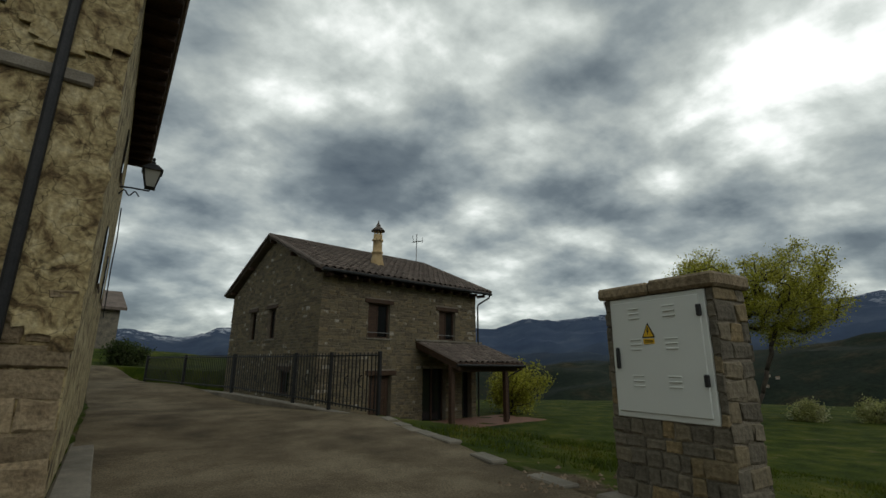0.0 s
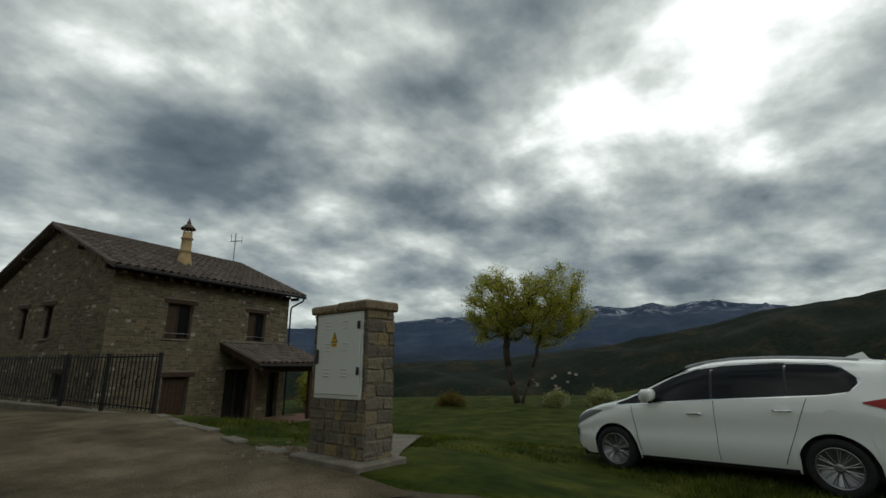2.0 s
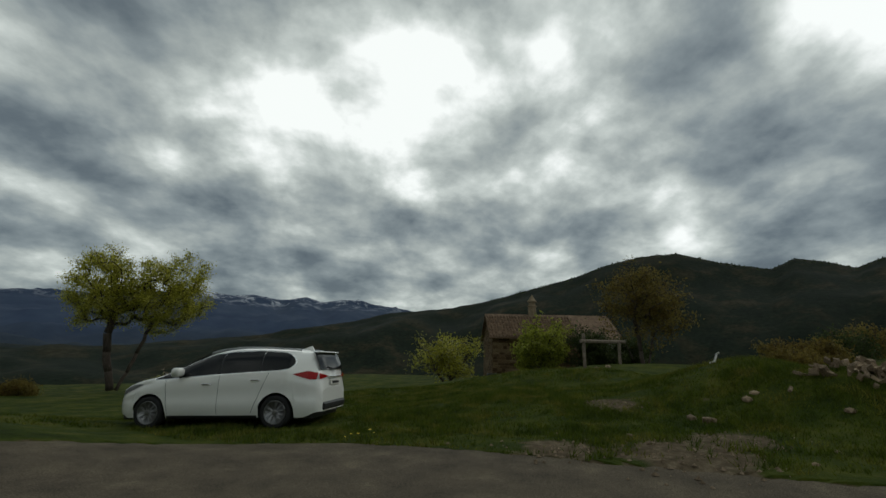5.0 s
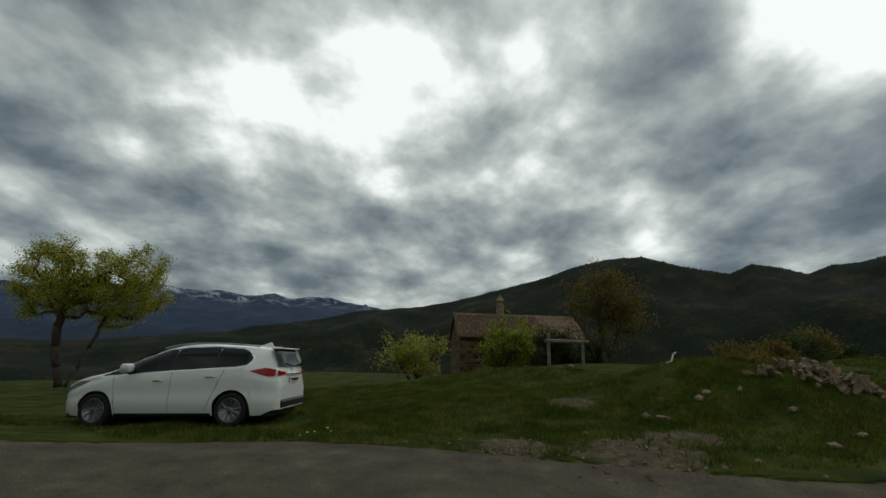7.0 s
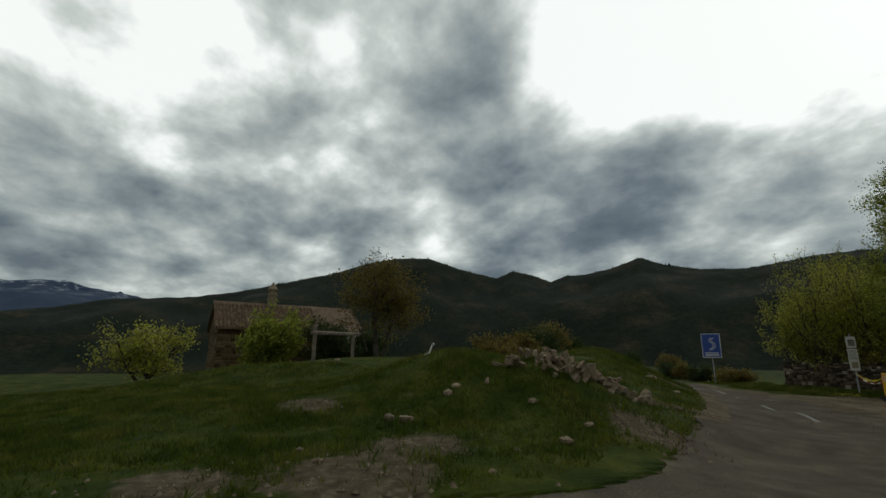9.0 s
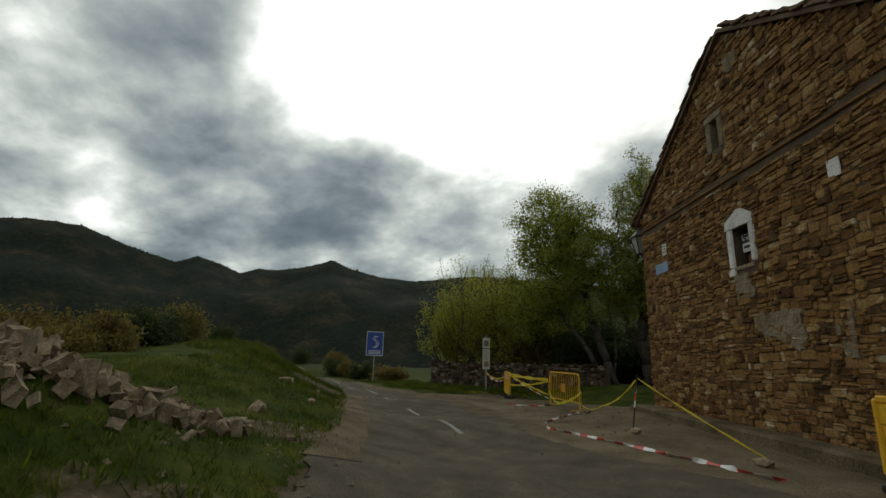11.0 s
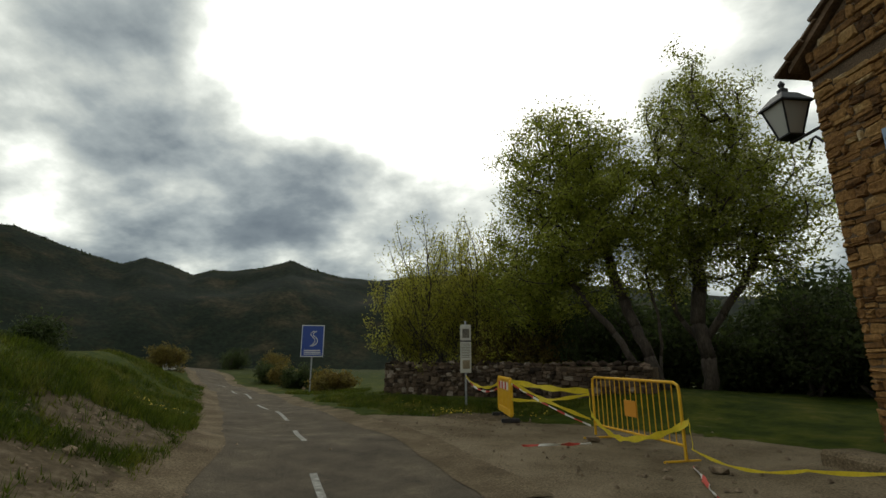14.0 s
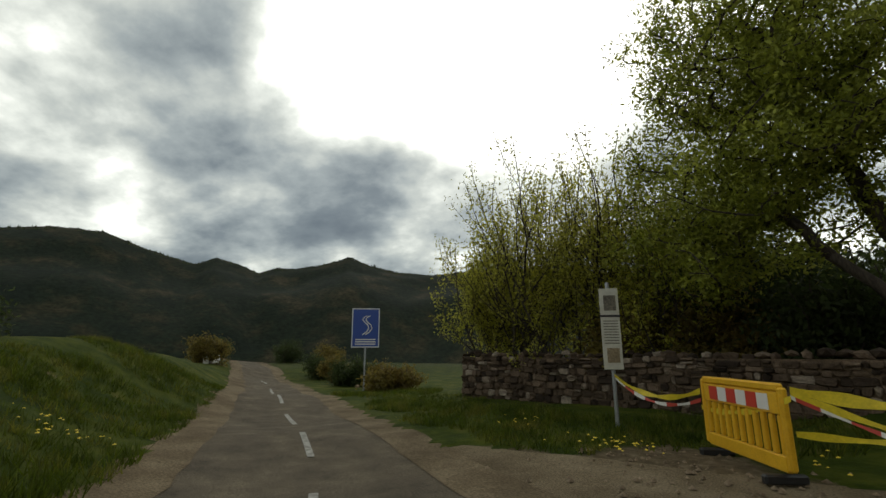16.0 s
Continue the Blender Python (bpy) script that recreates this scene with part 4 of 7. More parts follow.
# porch
porch = part("porch", prism(bmesh.new(), [(-2.5, 0.74), (0.0, 1.56), (0.0, 1.64), (-2.5, 0.82)], 3.9, Matrix.Translation((4.35, 0, 0)) @ SIDE), M_WOOD, house, "lean-to porch with tiled roof on timber posts")
tiled_slope(porch, Matrix.Translation((4.35, -2.5, 0.82)) @ Matrix.Rotation(math.atan2(0.82, 2.5), 4, "X"), 3.9, 2.6, 0.3, 0.4, M_ROOF, rng, 140, rise=0.09)
part("flashing", boxed(4.3, -0.08, 1.66, 8.25, 0.0, 1.74, 0.01), M_CONCRETE, porch)
part("beam", boxed(4.35, -2.2, 0.5, 8.2, -2.02, 0.7, 0.01), M_WOOD, porch)
for x in (4.38, 8.0):
    part("rafter", prism(bmesh.new(), [(-2.55, 0.56), (0, 1.4), (0, 1.558), (-2.55, 0.72)], 0.12, Matrix.Translation((x, 0, 0)) @ SIDE), M_WOOD, porch)
for x in (4.45, 7.5):
    part("post", boxed(x - 0.09, -2.2, -1.4, x + 0.09, -2.02, 0.5, 0.012), M_WOOD, porch)
part("gutter", tube(bmesh.new(), [(4.3, -2.56, 0.74), (8.3, -2.56, 0.72)], 0.05, 8), M_IRON, porch)
part("downpipe", tube(bmesh.new(), [(8.2, -2.54, 0.7), (8.1, -2.45, 0.58), (7.62, -2.16, 0.3), (7.62, -2.16, -1.3)], 0.035, 8), M_IRON, porch)
part("floor", boxed(4.0, -2.6, -1.6, 9.6, 0.0, -1.4, 0.01), material("porch_floor_tile", [(0.16, 0.08, 0.055), (0.22, 0.115, 0.08)], 3, 0.8, 0.2, 40, 0.2), house, "reddish tiled porch floor")

# chimney and aerial
CH = Matrix.Translation((3.45, 1.75, 4.6))
chim = part("chimney", lathe(bmesh.new(), [(0.34, 0), (0.33, 0.2), (0.24, 0.62), (0.215, 0.75), (0.26, 0.78), (0.26, 0.83), (0.21, 0.86), (0.205, 1.3), (0.25, 1.33), (0.25, 1.38), (0.2, 1.41), (0.19, 1.62)], 20, CH), M_CHIMNEY, house, "round ochre chimney with conical cap", True)
bm = bmesh.new()
for k in range(6):
    a = k * math.pi / 3
    box(bm, -0.025, -0.025, 1.62, 0.025, 0.025, 1.76, m=CH @ pose(0.16 * math.cos(a), 0.16 * math.sin(a), 0, 0, 0, math.degrees(a)))
part("cap_pillars", bm, M_CHIMNEY, chim)
part("cap", lathe(bmesh.new(), [(0.3, 1.76), (0.31, 1.79), (0.2, 1.9), (0.13, 1.96), (0.09, 2.0), (0.1, 2.04), (0.05, 2.12), (0.015, 2.26)], 20, CH), M_ROOF, chim, "dark conical chimney cap", True)
bm = tube(bmesh.new(), [(8.0, 4.7, 6.0), (8.0, 4.7, 7.7)], 0.03, 6)
aerial = part("aerial", bm, M_STEEL, house, "television aerial on a thin mast")
bm = tube(bmesh.new(), [(7.75, 4.7, 7.2), (8.35, 4.7, 7.35)], 0.02, 6)
for k in range(6):
    x = 7.8 + k * 0.1
    tube(bm, [(x, 4.5, 7.21 + k * 0.025), (x, 4.9, 7.21 + k * 0.025)], 0.013, 5)
tube(bm, [(8.3, 4.55, 7.2), (8.42, 4.7, 7.6)], 0.018, 5)
tube(bm, [(7.7, 4.7, 7.55), (7.78, 4.7, 7.2)], 0.018, 5)
part("aerial_arms", bm, M_STEEL, aerial)

rng = random.Random(11)
masonry(house, FRONT, lambda v: (0.0, H_LEN), -1.6, H_EAVE - 0.02, FRONT_HOLES + [(a - 0.17, d - 0.01, c + 0.17, d + 0.17) for a, b, c, d in FRONT_HOLES[:3]],
        M_HOUSE_STONE, rng, (0.075, 0.14), (0.12, 0.36), (0.008, 0.03), 0.01, near=lambda u, v: v > 0.4 and u < 4.5, limit=200, split=0.1)
half = H_DEEP / 2
masonry(house, SIDE, lambda v: (0.0, H_DEEP) if v < H_EAVE else ((v - H_EAVE) / 2.0 * half, H_DEEP - (v - H_EAVE) / 2.0 * half), -1.6, H_RIDGE - 0.1,
        GABLE_HOLES + [(a - 0.17, d - 0.01, c + 0.17, d + 0.17) for a, b, c, d in GABLE_HOLES], M_HOUSE_STONE, rng, (0.075, 0.14), (0.12, 0.36), (0.008, 0.03), 0.01, near=lambda u, v: v > 1.2 and u < 3.5, limit=100, split=0.1)

# ---- fence on its kerb, along the lane ----
FENCE = Matrix.Translation((FENCE_A.x, FENCE_A.y, 0.45)) @ Matrix.Rotation(math.atan2(FENCE_DIR.y, FENCE_DIR.x), 4, "Z")
fence = thing("fence", FENCE, "black iron railing with flat bars on a concrete kerb", "fence")
POSTS = [(0.0, -0.1), (1.6, -0.02), (3.0, 0.05), (6.0, 0.17), (9.2, 0.2), (12.4, 0.25)]
for x, z in POSTS:
    part("post", boxed(x - 0.035, -0.035, z, x + 0.035, 0.035, 1.24, 0.006), M_IRON, fence)
for (x0, z0), (x1, z1) in zip(POSTS, POSTS[1:]):
    for top in (0.0, 1.0):
        za, zb = (z0 + 0.16, z1 + 0.16) if not top else (1.16, 1.16)
        part("rail", tube(bmesh.new(), [(x0 + 0.035, 0, za), (x1 - 0.035, 0, zb)], 0.018, 6), M_IRON, fence)
    n = int((x1 - x0) / 0.115)
    for k in range(1, n):
        x = x0 + (x1 - x0) * k / n
        z = z0 + (z1 - z0) * k / n
        part("bar", boxed(x - 0.012, -0.008, z + 0.1, x + 0.012, 0.008, 1.22), M_IRON, fence)
    mid = (x0 + x1) / 2
    bm = bmesh.new()
    for dx in (-0.22, 0.22):
        tube(bm, [(mid + dx + 0.06 * math.cos(a * 0.8), 0.012, 0.62 + 0.13 * math.sin(a * 0.4)) for a in range(13)], 0.012, 5)
    part("scroll", bm, M_IRON, fence, "wrought iron scroll ornament")
bm = bmesh.new()
for (x0, z0), (x1, z1) in zip(POSTS, POSTS[1:]):
    vs = [bm.verts.new((x, y, z)) for x, zt in ((x0 - 0.08, z0), (x1 - 0.08, z1)) for y, z in ((-0.14, -1.6), (-0.14, zt - 0.02), (-0.12, zt), (0.12, zt), (0.14, zt - 0.02), (0.14, -1.6))]
    for k in range(5):
        bm.faces.new((vs[k], vs[k + 1], vs[k + 7], vs[k + 6]))
    bm.faces.new(vs[:6][::-1])
    bm.faces.new(vs[6:])
tagged(part("kerb_wall", bm, M_CONCRETE, None, "low rough concrete kerb wall under the railing"), category="kerb", kind="structure").matrix_world = FENCE
# broken pale kerb between lane and lawn
rng = random.Random(3)
kerb = thing("kerb", Matrix(), "broken pale concrete kerb slabs along the lawn", "kerb", kind="structure")
for k in range(9):
    f = k / 9
    p = Vector((-0.12, 9.8, 0)).lerp(Vector((1.72, 4.7, 0)), f)
    if k in (5, 7):
        continue
    z = ground_z(p.x, p.y)
    q = Matrix.Translation((p.x, p.y, z)) @ Matrix.Rotation(radians(-70.0 + rng.uniform(-4, 4)), 4, "Z") @ Matrix.Rotation(radians(rng.uniform(-3, 3)), 4, "X")
    part("slab", boxed(-0.02, -0.12, -0.1, 0.56, 0.1, 0.025 + rng.uniform(-0.02, 0.02), 0.015, q), M_CONCRETE, kerb)

# ---- the stone pillar with the meter cabinet ----
PILLAR = pose(1.919, 4.21, 0.346, 0, 0, -66) @ Matrix.Diagonal((0.79, 0.84, 0.905, 1))
pillar = thing("meter_pillar", PILLAR, "stone pillar housing a white electric meter cabinet", "utility pillar")
PW, PD, PH = 1.3, 0.5, 1.84
part("core", boxed(0.012, 0.012, -0.3, PW - 0.012, PD - 0.012, PH), M_MORTAR, pillar)
rng = random.Random(21)
masonry(pillar, Matrix.Translation((0, 0.012, 0)), lambda v: (0.0, PW), -0.1, PH, [(0.09, 0.72, 1.215, PH + 0.1)], M_CAB_STONE, rng, (0.1, 0.16), (0.1, 0.24), (0.02, 0.03), 0.018, near=lambda u, v: True, limit=90)
RIGHT = Matrix.Translation((PW - 0.012, 0, 0)) @ Matrix.Rotation(radians(90), 4, "Z")
LEFT_SIDE = Matrix.Translation((0.012, PD, 0)) @ Matrix.Rotation(radians(-90), 4, "Z")
REAR = Matrix.Translation((PW, PD - 0.012, 0)) @ Matrix.Rotation(radians(180), 4, "Z")
for face, wide in ((RIGHT, PD), (LEFT_SIDE, PD), (REAR, PW)):
    masonry(pillar, face, lambda v, wide=wide: (0.0, wide), -0.1, PH, [], M_CAB_STONE, rng, (0.15, 0.18), (0.17, 0.33), (0.02, 0.032), 0.02, near=lambda u, v: True, limit=60)
for x0, x1 in ((-0.05, 0.62), (0.63, PW + 0.05)):
    part("coping", boxed(x0, -0.07, PH, x1, PD + 0.05, PH + 0.115 + (0.012 if x0 > 0 else 0), 0.025), M_STONE_TAN, pillar, "rough tan sandstone coping slab")
cab = part("cabinet", boxed(0.09, -0.02, 0.72, 1.215, 0.1, 1.83, 0.006), M_WHITE, pillar, "white enamelled steel cabinet")
door = part("door", boxed(0.135, -0.04, 0.77, 1.17, -0.022, 1.79, 0.008), M_WHITE, cab)
bm = bmesh.new()
for cx in (0.42, 0.84):
    for cz in (1.0, 1.33, 1.62):
        for k in range(3):
            box(bm, cx - 0.07, -0.052, cz + k * 0.045, cx + 0.07, -0.041, cz + k * 0.045 + 0.014, 0.004)
part("louvre", bm, M_WHITE, door)
bm = boxed(0.16, -0.075, 1.16, 0.205, -0.041, 1.36, 0.012)
part("handle", bm, M_BLACK, door, "black pull handle")
for z in (1.02, 1.6):
    part("hinge", boxed(1.14, -0.07, z, 1.19, -0.041, z + 0.1, 0.008), M_BLACK, door)
sign = part("warning_sign", prism(bmesh.new(), [(0.5, 1.44), (0.66, 1.44), (0.58, 1.58)], -0.004, Matrix.Translation((0, -0.041, 0))), M_BLACK, door, "yellow electric hazard triangle")
m_sign = plain("sign_yellow", (0.75, 0.45, 0.02), 0.5)
part("warning_face", prism(bmesh.new(), [(0.52, 1.451), (0.64, 1.451), (0.58, 1.558)], -0.003, Matrix.Translation((0, -0.0465, 0))), m_sign, sign)
part("bolt", prism(bmesh.new(), [(0.578, 1.535), (0.59, 1.535), (0.582, 1.505), (0.594, 1.507), (0.574, 1.462), (0.578, 1.494), (0.567, 1.492)], -0.002, Matrix.Translation((0, -0.051, 0))), M_BLACK, sign)
lab = part("label_plate", boxed(0.515, -0.046, 1.385, 0.645, -0.0415, 1.432), m_sign, door)
bm = bmesh.new()
for z in (1.398, 1.412):
    box(bm, 0.53, -0.048, z, 0.63, -0.0465, z + 0.006)
part("text_bar", bm, M_BLACK, lab)
slab = part("slab", boxed(-0.1, -0.25, -0.3, 1.5, 0.62, 0.02, 0.02), M_CONCRETE, None, "pale concrete footing slab of the pillar")
slab.matrix_world = PILLAR
tagged(slab, category="slab", kind="structure")
_, slab_line = strip("pavement_slab", [((2.9, 3.7), (2.4, 4.5)), ((3.9, 5.7), (3.1, 6.2)), ((5.1, 7.4), (4.2, 7.9))], 12, 6, 0.04, M_CONCRETE, "pale concrete slab beside the pillar", "slab")
hard.append(np.array(slab_line))

# ---- the old plastered house at the corner of the lane ----
corner_house = thing("plaster_house", pose(-2.85, 4.6, 0.15, 0, 0, 118.5), "old house with peeling ochre plaster over stone", "house")
CH_LEN, CH_H = 8.0, 6.1
front = SIDE  # u runs into the village, face towards the camera's first place
part("wall", boxed(0.0, 0.02, -0.3, CH_LEN, 7.0, CH_H), M_PLASTER, corner_house)
# render coat in torn sheets over the stones of the front
rng = random.Random(8)
masonry(corner_house, Matrix.Translation((0.0, 0, 0)) @ SIDE, lambda v: (0.02, 3.0), 0.0, 1.9, [], M_STONE_TAN, rng, (0.16, 0.3), (0.25, 0.6), (0.02, 0.045), 0.02, near=lambda u, v: True, limit=80)


def torn_sheet(u0, v0, u1, v1, deep, seed, cell=0.09, cut=0.5):
    """A coat of plaster with an uneven outline: cells kept where noise allows, edges ragged."""
    bm = bmesh.new()
    nu, nv = int((u1 - u0) / cell), int((v1 - v0) / cell)
    grid = {}

    def kept(i, j):
        u, v = u0 + (i + 0.5) * cell, v0 + (j + 0.5) * cell
        edge = min(1.0, (v - v0) / 0.7)
        return noise.fractal(Vector((u * 1.3, v * 1.1, seed)), 1.0, 2.0, 4) * 0.55 + edge > cut

    def vert(i, j, y):
        key = (i, j, y)
        if key not in grid:
            n1, n2 = noise.noise(Vector((i * 0.71, j * 0.53, seed))), noise.noise(Vector((i * 0.47, j * 0.83, seed + 9)))
            grid[key] = bm.verts.new((u0 + (i + n1 * 0.5) * cell, y if y == 0 else -deep * (0.8 + 0.3 * n2), v0 + (j + n2 * 0.5) * cell))
        return grid[key]

    for i in range(nu):
        for j in range(nv):
            if not kept(i, j):
                continue
            bm.faces.new([vert(*p, 1) for p in ((i, j), (i + 1, j), (i + 1, j + 1), (i, j + 1))])
            for (di, dj), (a, b) in (((-1, 0), ((i, j + 1), (i, j))), ((1, 0), ((i + 1, j), (i + 1, j + 1))), ((0, -1), ((i, j), (i + 1, j))), ((0, 1), ((i + 1, j + 1), (i, j + 1)))):
                if not (0 <= i + di < nu and 0 <= j + dj < nv and kept(i + di, j + dj)):
                    bm.faces.new((vert(*a, 1), vert(*a, 0), vert(*b, 0), vert(*b, 1)))
    return bm


bm = torn_sheet(0.0, 1.2, 3.0, 3.9, 0.055, 2.0)
bmesh.ops.transform(bm, matrix=SIDE, verts=bm.verts)
part("plaster_coat", bm, M_PLASTER, corner_house, "cracked and flaking ochre plaster")
bm = torn_sheet(0.0, 3.9, 0.95, 6.0, 0.05, 5.0)
bmesh.ops.transform(bm, matrix=SIDE, verts=bm.verts)
part("plaster_coat", bm, M_PLASTER, corner_house, "cracked and flaking ochre plaster")
for r in range(8):
    for c in range(5):
        u = 1.0 + c * 0.41 + (0.2 if r % 2 else 0)
        part("block", boxed(0, -0.03, 0, 0.4, 0.0, 0.19, 0.006, SIDE @ Matrix.Translation((u, 0, 4.1 + r * 0.2))), M_BLOCK, corner_house)
part("ledge", boxed(0.25, -0.09, 3.86, 3.0, 0.0, 4.0, 0.02, SIDE), M_CONCRETE, corner_house)
part("drainpipe", tube(bmesh.new(), [(-0.09, 0.55, 0.0), (-0.09, 0.53, 2.0), (-0.09, 0.52, 4.0), (-0.09, 0.5, 6.0)], 0.05, 10), M_IRON, corner_house, "dark drainpipe on the front wall")
part("junction_box", boxed(1.3, -0.06, 3.95, 1.42, -0.03, 4.03, 0.006, SIDE), M_LIME, corner_house)
eaves = part("roof", boxed(-0.3, -0.42, CH_H + 0.06, CH_LEN + 0.3, 7.2, CH_H + 0.16, 0.01), M_WOOD, corner_house, "timber eaves with exposed rafters")
for k in range(18):
    part("rafter", boxed(-0.25 + k * 0.48, -0.4, CH_H - 0.06, -0.29 + k * 0.48, 0.02, CH_H + 0.056, 0.006), M_WOOD, eaves)
part("eaves_tiles", boxed(-0.35, -0.48, CH_H + 0.164, CH_LEN + 0.35, 7.2, CH_H + 0.24, 0.03), M_ROOF_OLD, eaves)
for x, z in ((2.4, 2.3), (5.2, 2.4), (3.6, 4.3)):
    w = part("window", boxed(x, -0.004, z, x + 0.5, 0.015, z + 0.8), M_GLASS_DARK, corner_house, "small dark window")
    part("frame", boxed(x - 0.06, -0.02, z - 0.07, x + 0.56, -0.0045, z - 0.005, 0.004), M_WOOD, w)
part("plinth", boxed(-0.05, -0.3, -0.4, CH_LEN, 0.015, 0.16, 0.03), M_CONCRETE, corner_house)
part("cable", tube(bmesh.new(), [(6.8, -0.03, 4.6), (6.9, -0.05, 3.9), (6.85, -0.04, 3.2), (7.0, -0.06, 2.2)], 0.012, 5), M_BLACK, corner_house)


def lantern(name, place, label, arm):
    """A four-sided street lantern on a scrolled wall bracket; place: its foot, arm: length back to the wall along +y."""
    lamp = thing(name, place, label, "street lamp")
    part("bracket", tube(bmesh.new(), [(0, arm, -0.02), (0, arm * 0.6, 0.0), (0, 0.0, 0.0), (0, 0.0, 0.06)], 0.016, 8), M_IRON, lamp)
    part("scroll", tube(bmesh.new(), [(0, arm - 0.02 - 0.0 * k + -arm * 0.055 * k, -0.16 + 0.1 * math.sin(k * 0.5) ** 2) for k in range(13)], 0.012, 6), M_IRON, lamp)
    part("wall_plate", boxed(-0.04, arm - 0.01, -0.2, 0.04, arm + 0.012, 0.1, 0.006), M_IRON, lamp)
    cage = bmesh.new()
    for sx in (-1, 1):
        for sy in (-1, 1):
            tube(cage, [(sx * 0.075, sy * 0.075, 0.07), (sx * 0.15, sy * 0.15, 0.4)], 0.01, 5)
    box(cage, -0.09, -0.09, 0.05, 0.09, 0.09, 0.075, 0.006)
    body = part("cage", cage, M_IRON, lamp)
    glass = bmesh.new()
    lo = [glass.verts.new((x * 0.07, y * 0.07, 0.08)) for x, y in ((-1, -1), (1, -1), (1, 1), (-1, 1))]
    hi = [glass.verts.new((x * 0.143, y * 0.143, 0.4)) for x, y in ((-1, -1), (1, -1), (1, 1), (-1, 1))]
    for k in range(4):
        glass.faces.new((lo[k], lo[(k + 1) % 4], hi[(k + 1) % 4], hi[k]))
    part("pane", glass, M_LAMP_GLASS, body, "milky lantern glass")
    part("hood", lathe(bmesh.new(), [(0.25, 0.4), (0.25, 0.415), (0.12, 0.53), (0.05, 0.56), (0.05, 0.6), (0.02, 0.62), (0.035, 0.66), (0.01, 0.7)], 4, Matrix.Rotation(radians(45), 4, "Z")), M_IRON, body)
    return lamp


M_LAMP_GLASS = plain("lantern_glass", (0.42, 0.42, 0.38), 0.3)
lantern("street_lamp", pose(-2.85, 4.6, 0.15, 0, 0, 118.5) @ Matrix.Translation((4.9, -0.45, 4.5)), "black iron lantern on a scrolled bracket, plaster wall", 0.5)

# ---- the old stone house for sale ----
OLD = pose(11.83, -22.91, 0.08, 0, 0, 138) @ Matrix.Diagonal((0.934, 0.95, 0.959, 1))
old = thing("old_stone_house", OLD, "tall old brown rubble stone house with steep gable", "house")
OW, OD, OE, OR = 9.88, 9.0, 5.6, 8.6
OLD_HOLES = [(4.5, 3.28, 5.05, 4.1), (4.12, 6.1, 4.42, 6.8)]
HOLES_ALL = [(4.31, 3.2, 5.22, 4.4), (3.95, 6.0, 4.62, 6.95)]
part("wall", holed_wall(bmesh.new(), OW, -0.4, OE, [OLD_HOLES[0]], 0.6, Matrix()), M_MORTAR_RED, old)
half = OW / 2
gable_at = lambda z: ((z - OE) / (OR - OE) * half, OW - (z - OE) / (OR - OE) * half)
bm = bmesh.new()
a0, b0 = gable_at(6.1)
a1, b1 = gable_at(6.8)
for outline in ([(0, OE), (OW, OE), (b0, 6.1), (a0, 6.1)], [(a0, 6.1), (4.12, 6.1), (4.12, 6.8), (a1, 6.8)], [(4.42, 6.1), (b0, 6.1), (b1, 6.8), (4.42, 6.8)], [(a1, 6.8), (b1, 6.8), (half, OR)]):
    prism(bm, outline, 0.6)
part("gable", bm, M_MORTAR_RED, old)
part("wall", boxed(0, 0.6, -0.4, 0.6, OD, OE), M_OLD_STONE, old)
part("wall", boxed(OW - 0.6, 0.6, -0.4, OW, OD, OE), M_OLD_STONE, old)
part("wall", boxed(0.6, OD - 0.6, -0.4, OW - 0.6, OD, OE), M_OLD_STONE, old)
roof = part("roof", prism(bmesh.new(), [(-0.25, OE - 0.1), (half, OR + 0.06), (OW + 0.25, OE - 0.1), (OW + 0.25, OE + 0.0), (half, OR + 0.16), (-0.25, OE + 0.0)], OD + 0.2, Matrix.Translation((0, -0.1, 0))), M_ROOF_OLD, old, "old stone slab roof with ragged verge")
rng = random.Random(31)
for side in (0, 1):
    for k in range(20):
        f = k / 20
        x0, z0 = -0.3 + f * (half + 0.25), OE - 0.08 + f * (OR - OE + 0.2)
        x0 = x0 if side == 0 else OW - x0
        w = rng.uniform(0.3, 0.5)
        q = Matrix.Translation((x0, -0.16 + rng.uniform(-0.03, 0.03), z0 + 0.06)) @ Matrix.Rotation((-1 if side == 0 else 1) * radians(24 + rng.uniform(-8, 8)), 4, "Y")
        part("slate", boxed(-w / 2, 0, 0, w / 2, 0.7, rng.uniform(0.035, 0.07), 0.008, q), M_ROOF_OLD, roof)
# whitewashed window with its sale board
win = part("window", boxed(4.5, 0.3, 3.28, 5.05, 0.33, 4.1), M_GLASS_DARK, old, "small window with whitewashed surround")
part("surround", boxed(4.31, -0.045, 3.25, 4.497, 0.28, 4.1, 0.03), M_LIME, win)
part("surround", boxed(5.053, -0.045, 3.3, 5.22, 0.28, 4.1, 0.03), M_LIME, win)
part("surround", prism(bmesh.new(), [(4.29, 4.103), (5.25, 4.103), (5.22, 4.27), (5.07, 4.36), (4.92, 4.46), (4.74, 4.47), (4.55, 4.38), (4.32, 4.29)], 0.32, Matrix.Translation((0, -0.045, 0))), M_LIME, win)
part("reveal_stone", boxed(4.26, -0.04, 3.08, 4.5, 0.03, 3.246, 0.02), M_LIME, win)
part("sill", boxed(4.45, -0.03, 3.19, 5.1, 0.3, 3.276, 0.015), M_STONE_TAN, win)
part("frame", boxed(4.502, 0.2, 3.285, 4.545, 0.298, 4.095, 0.004), M_WOOD, win)
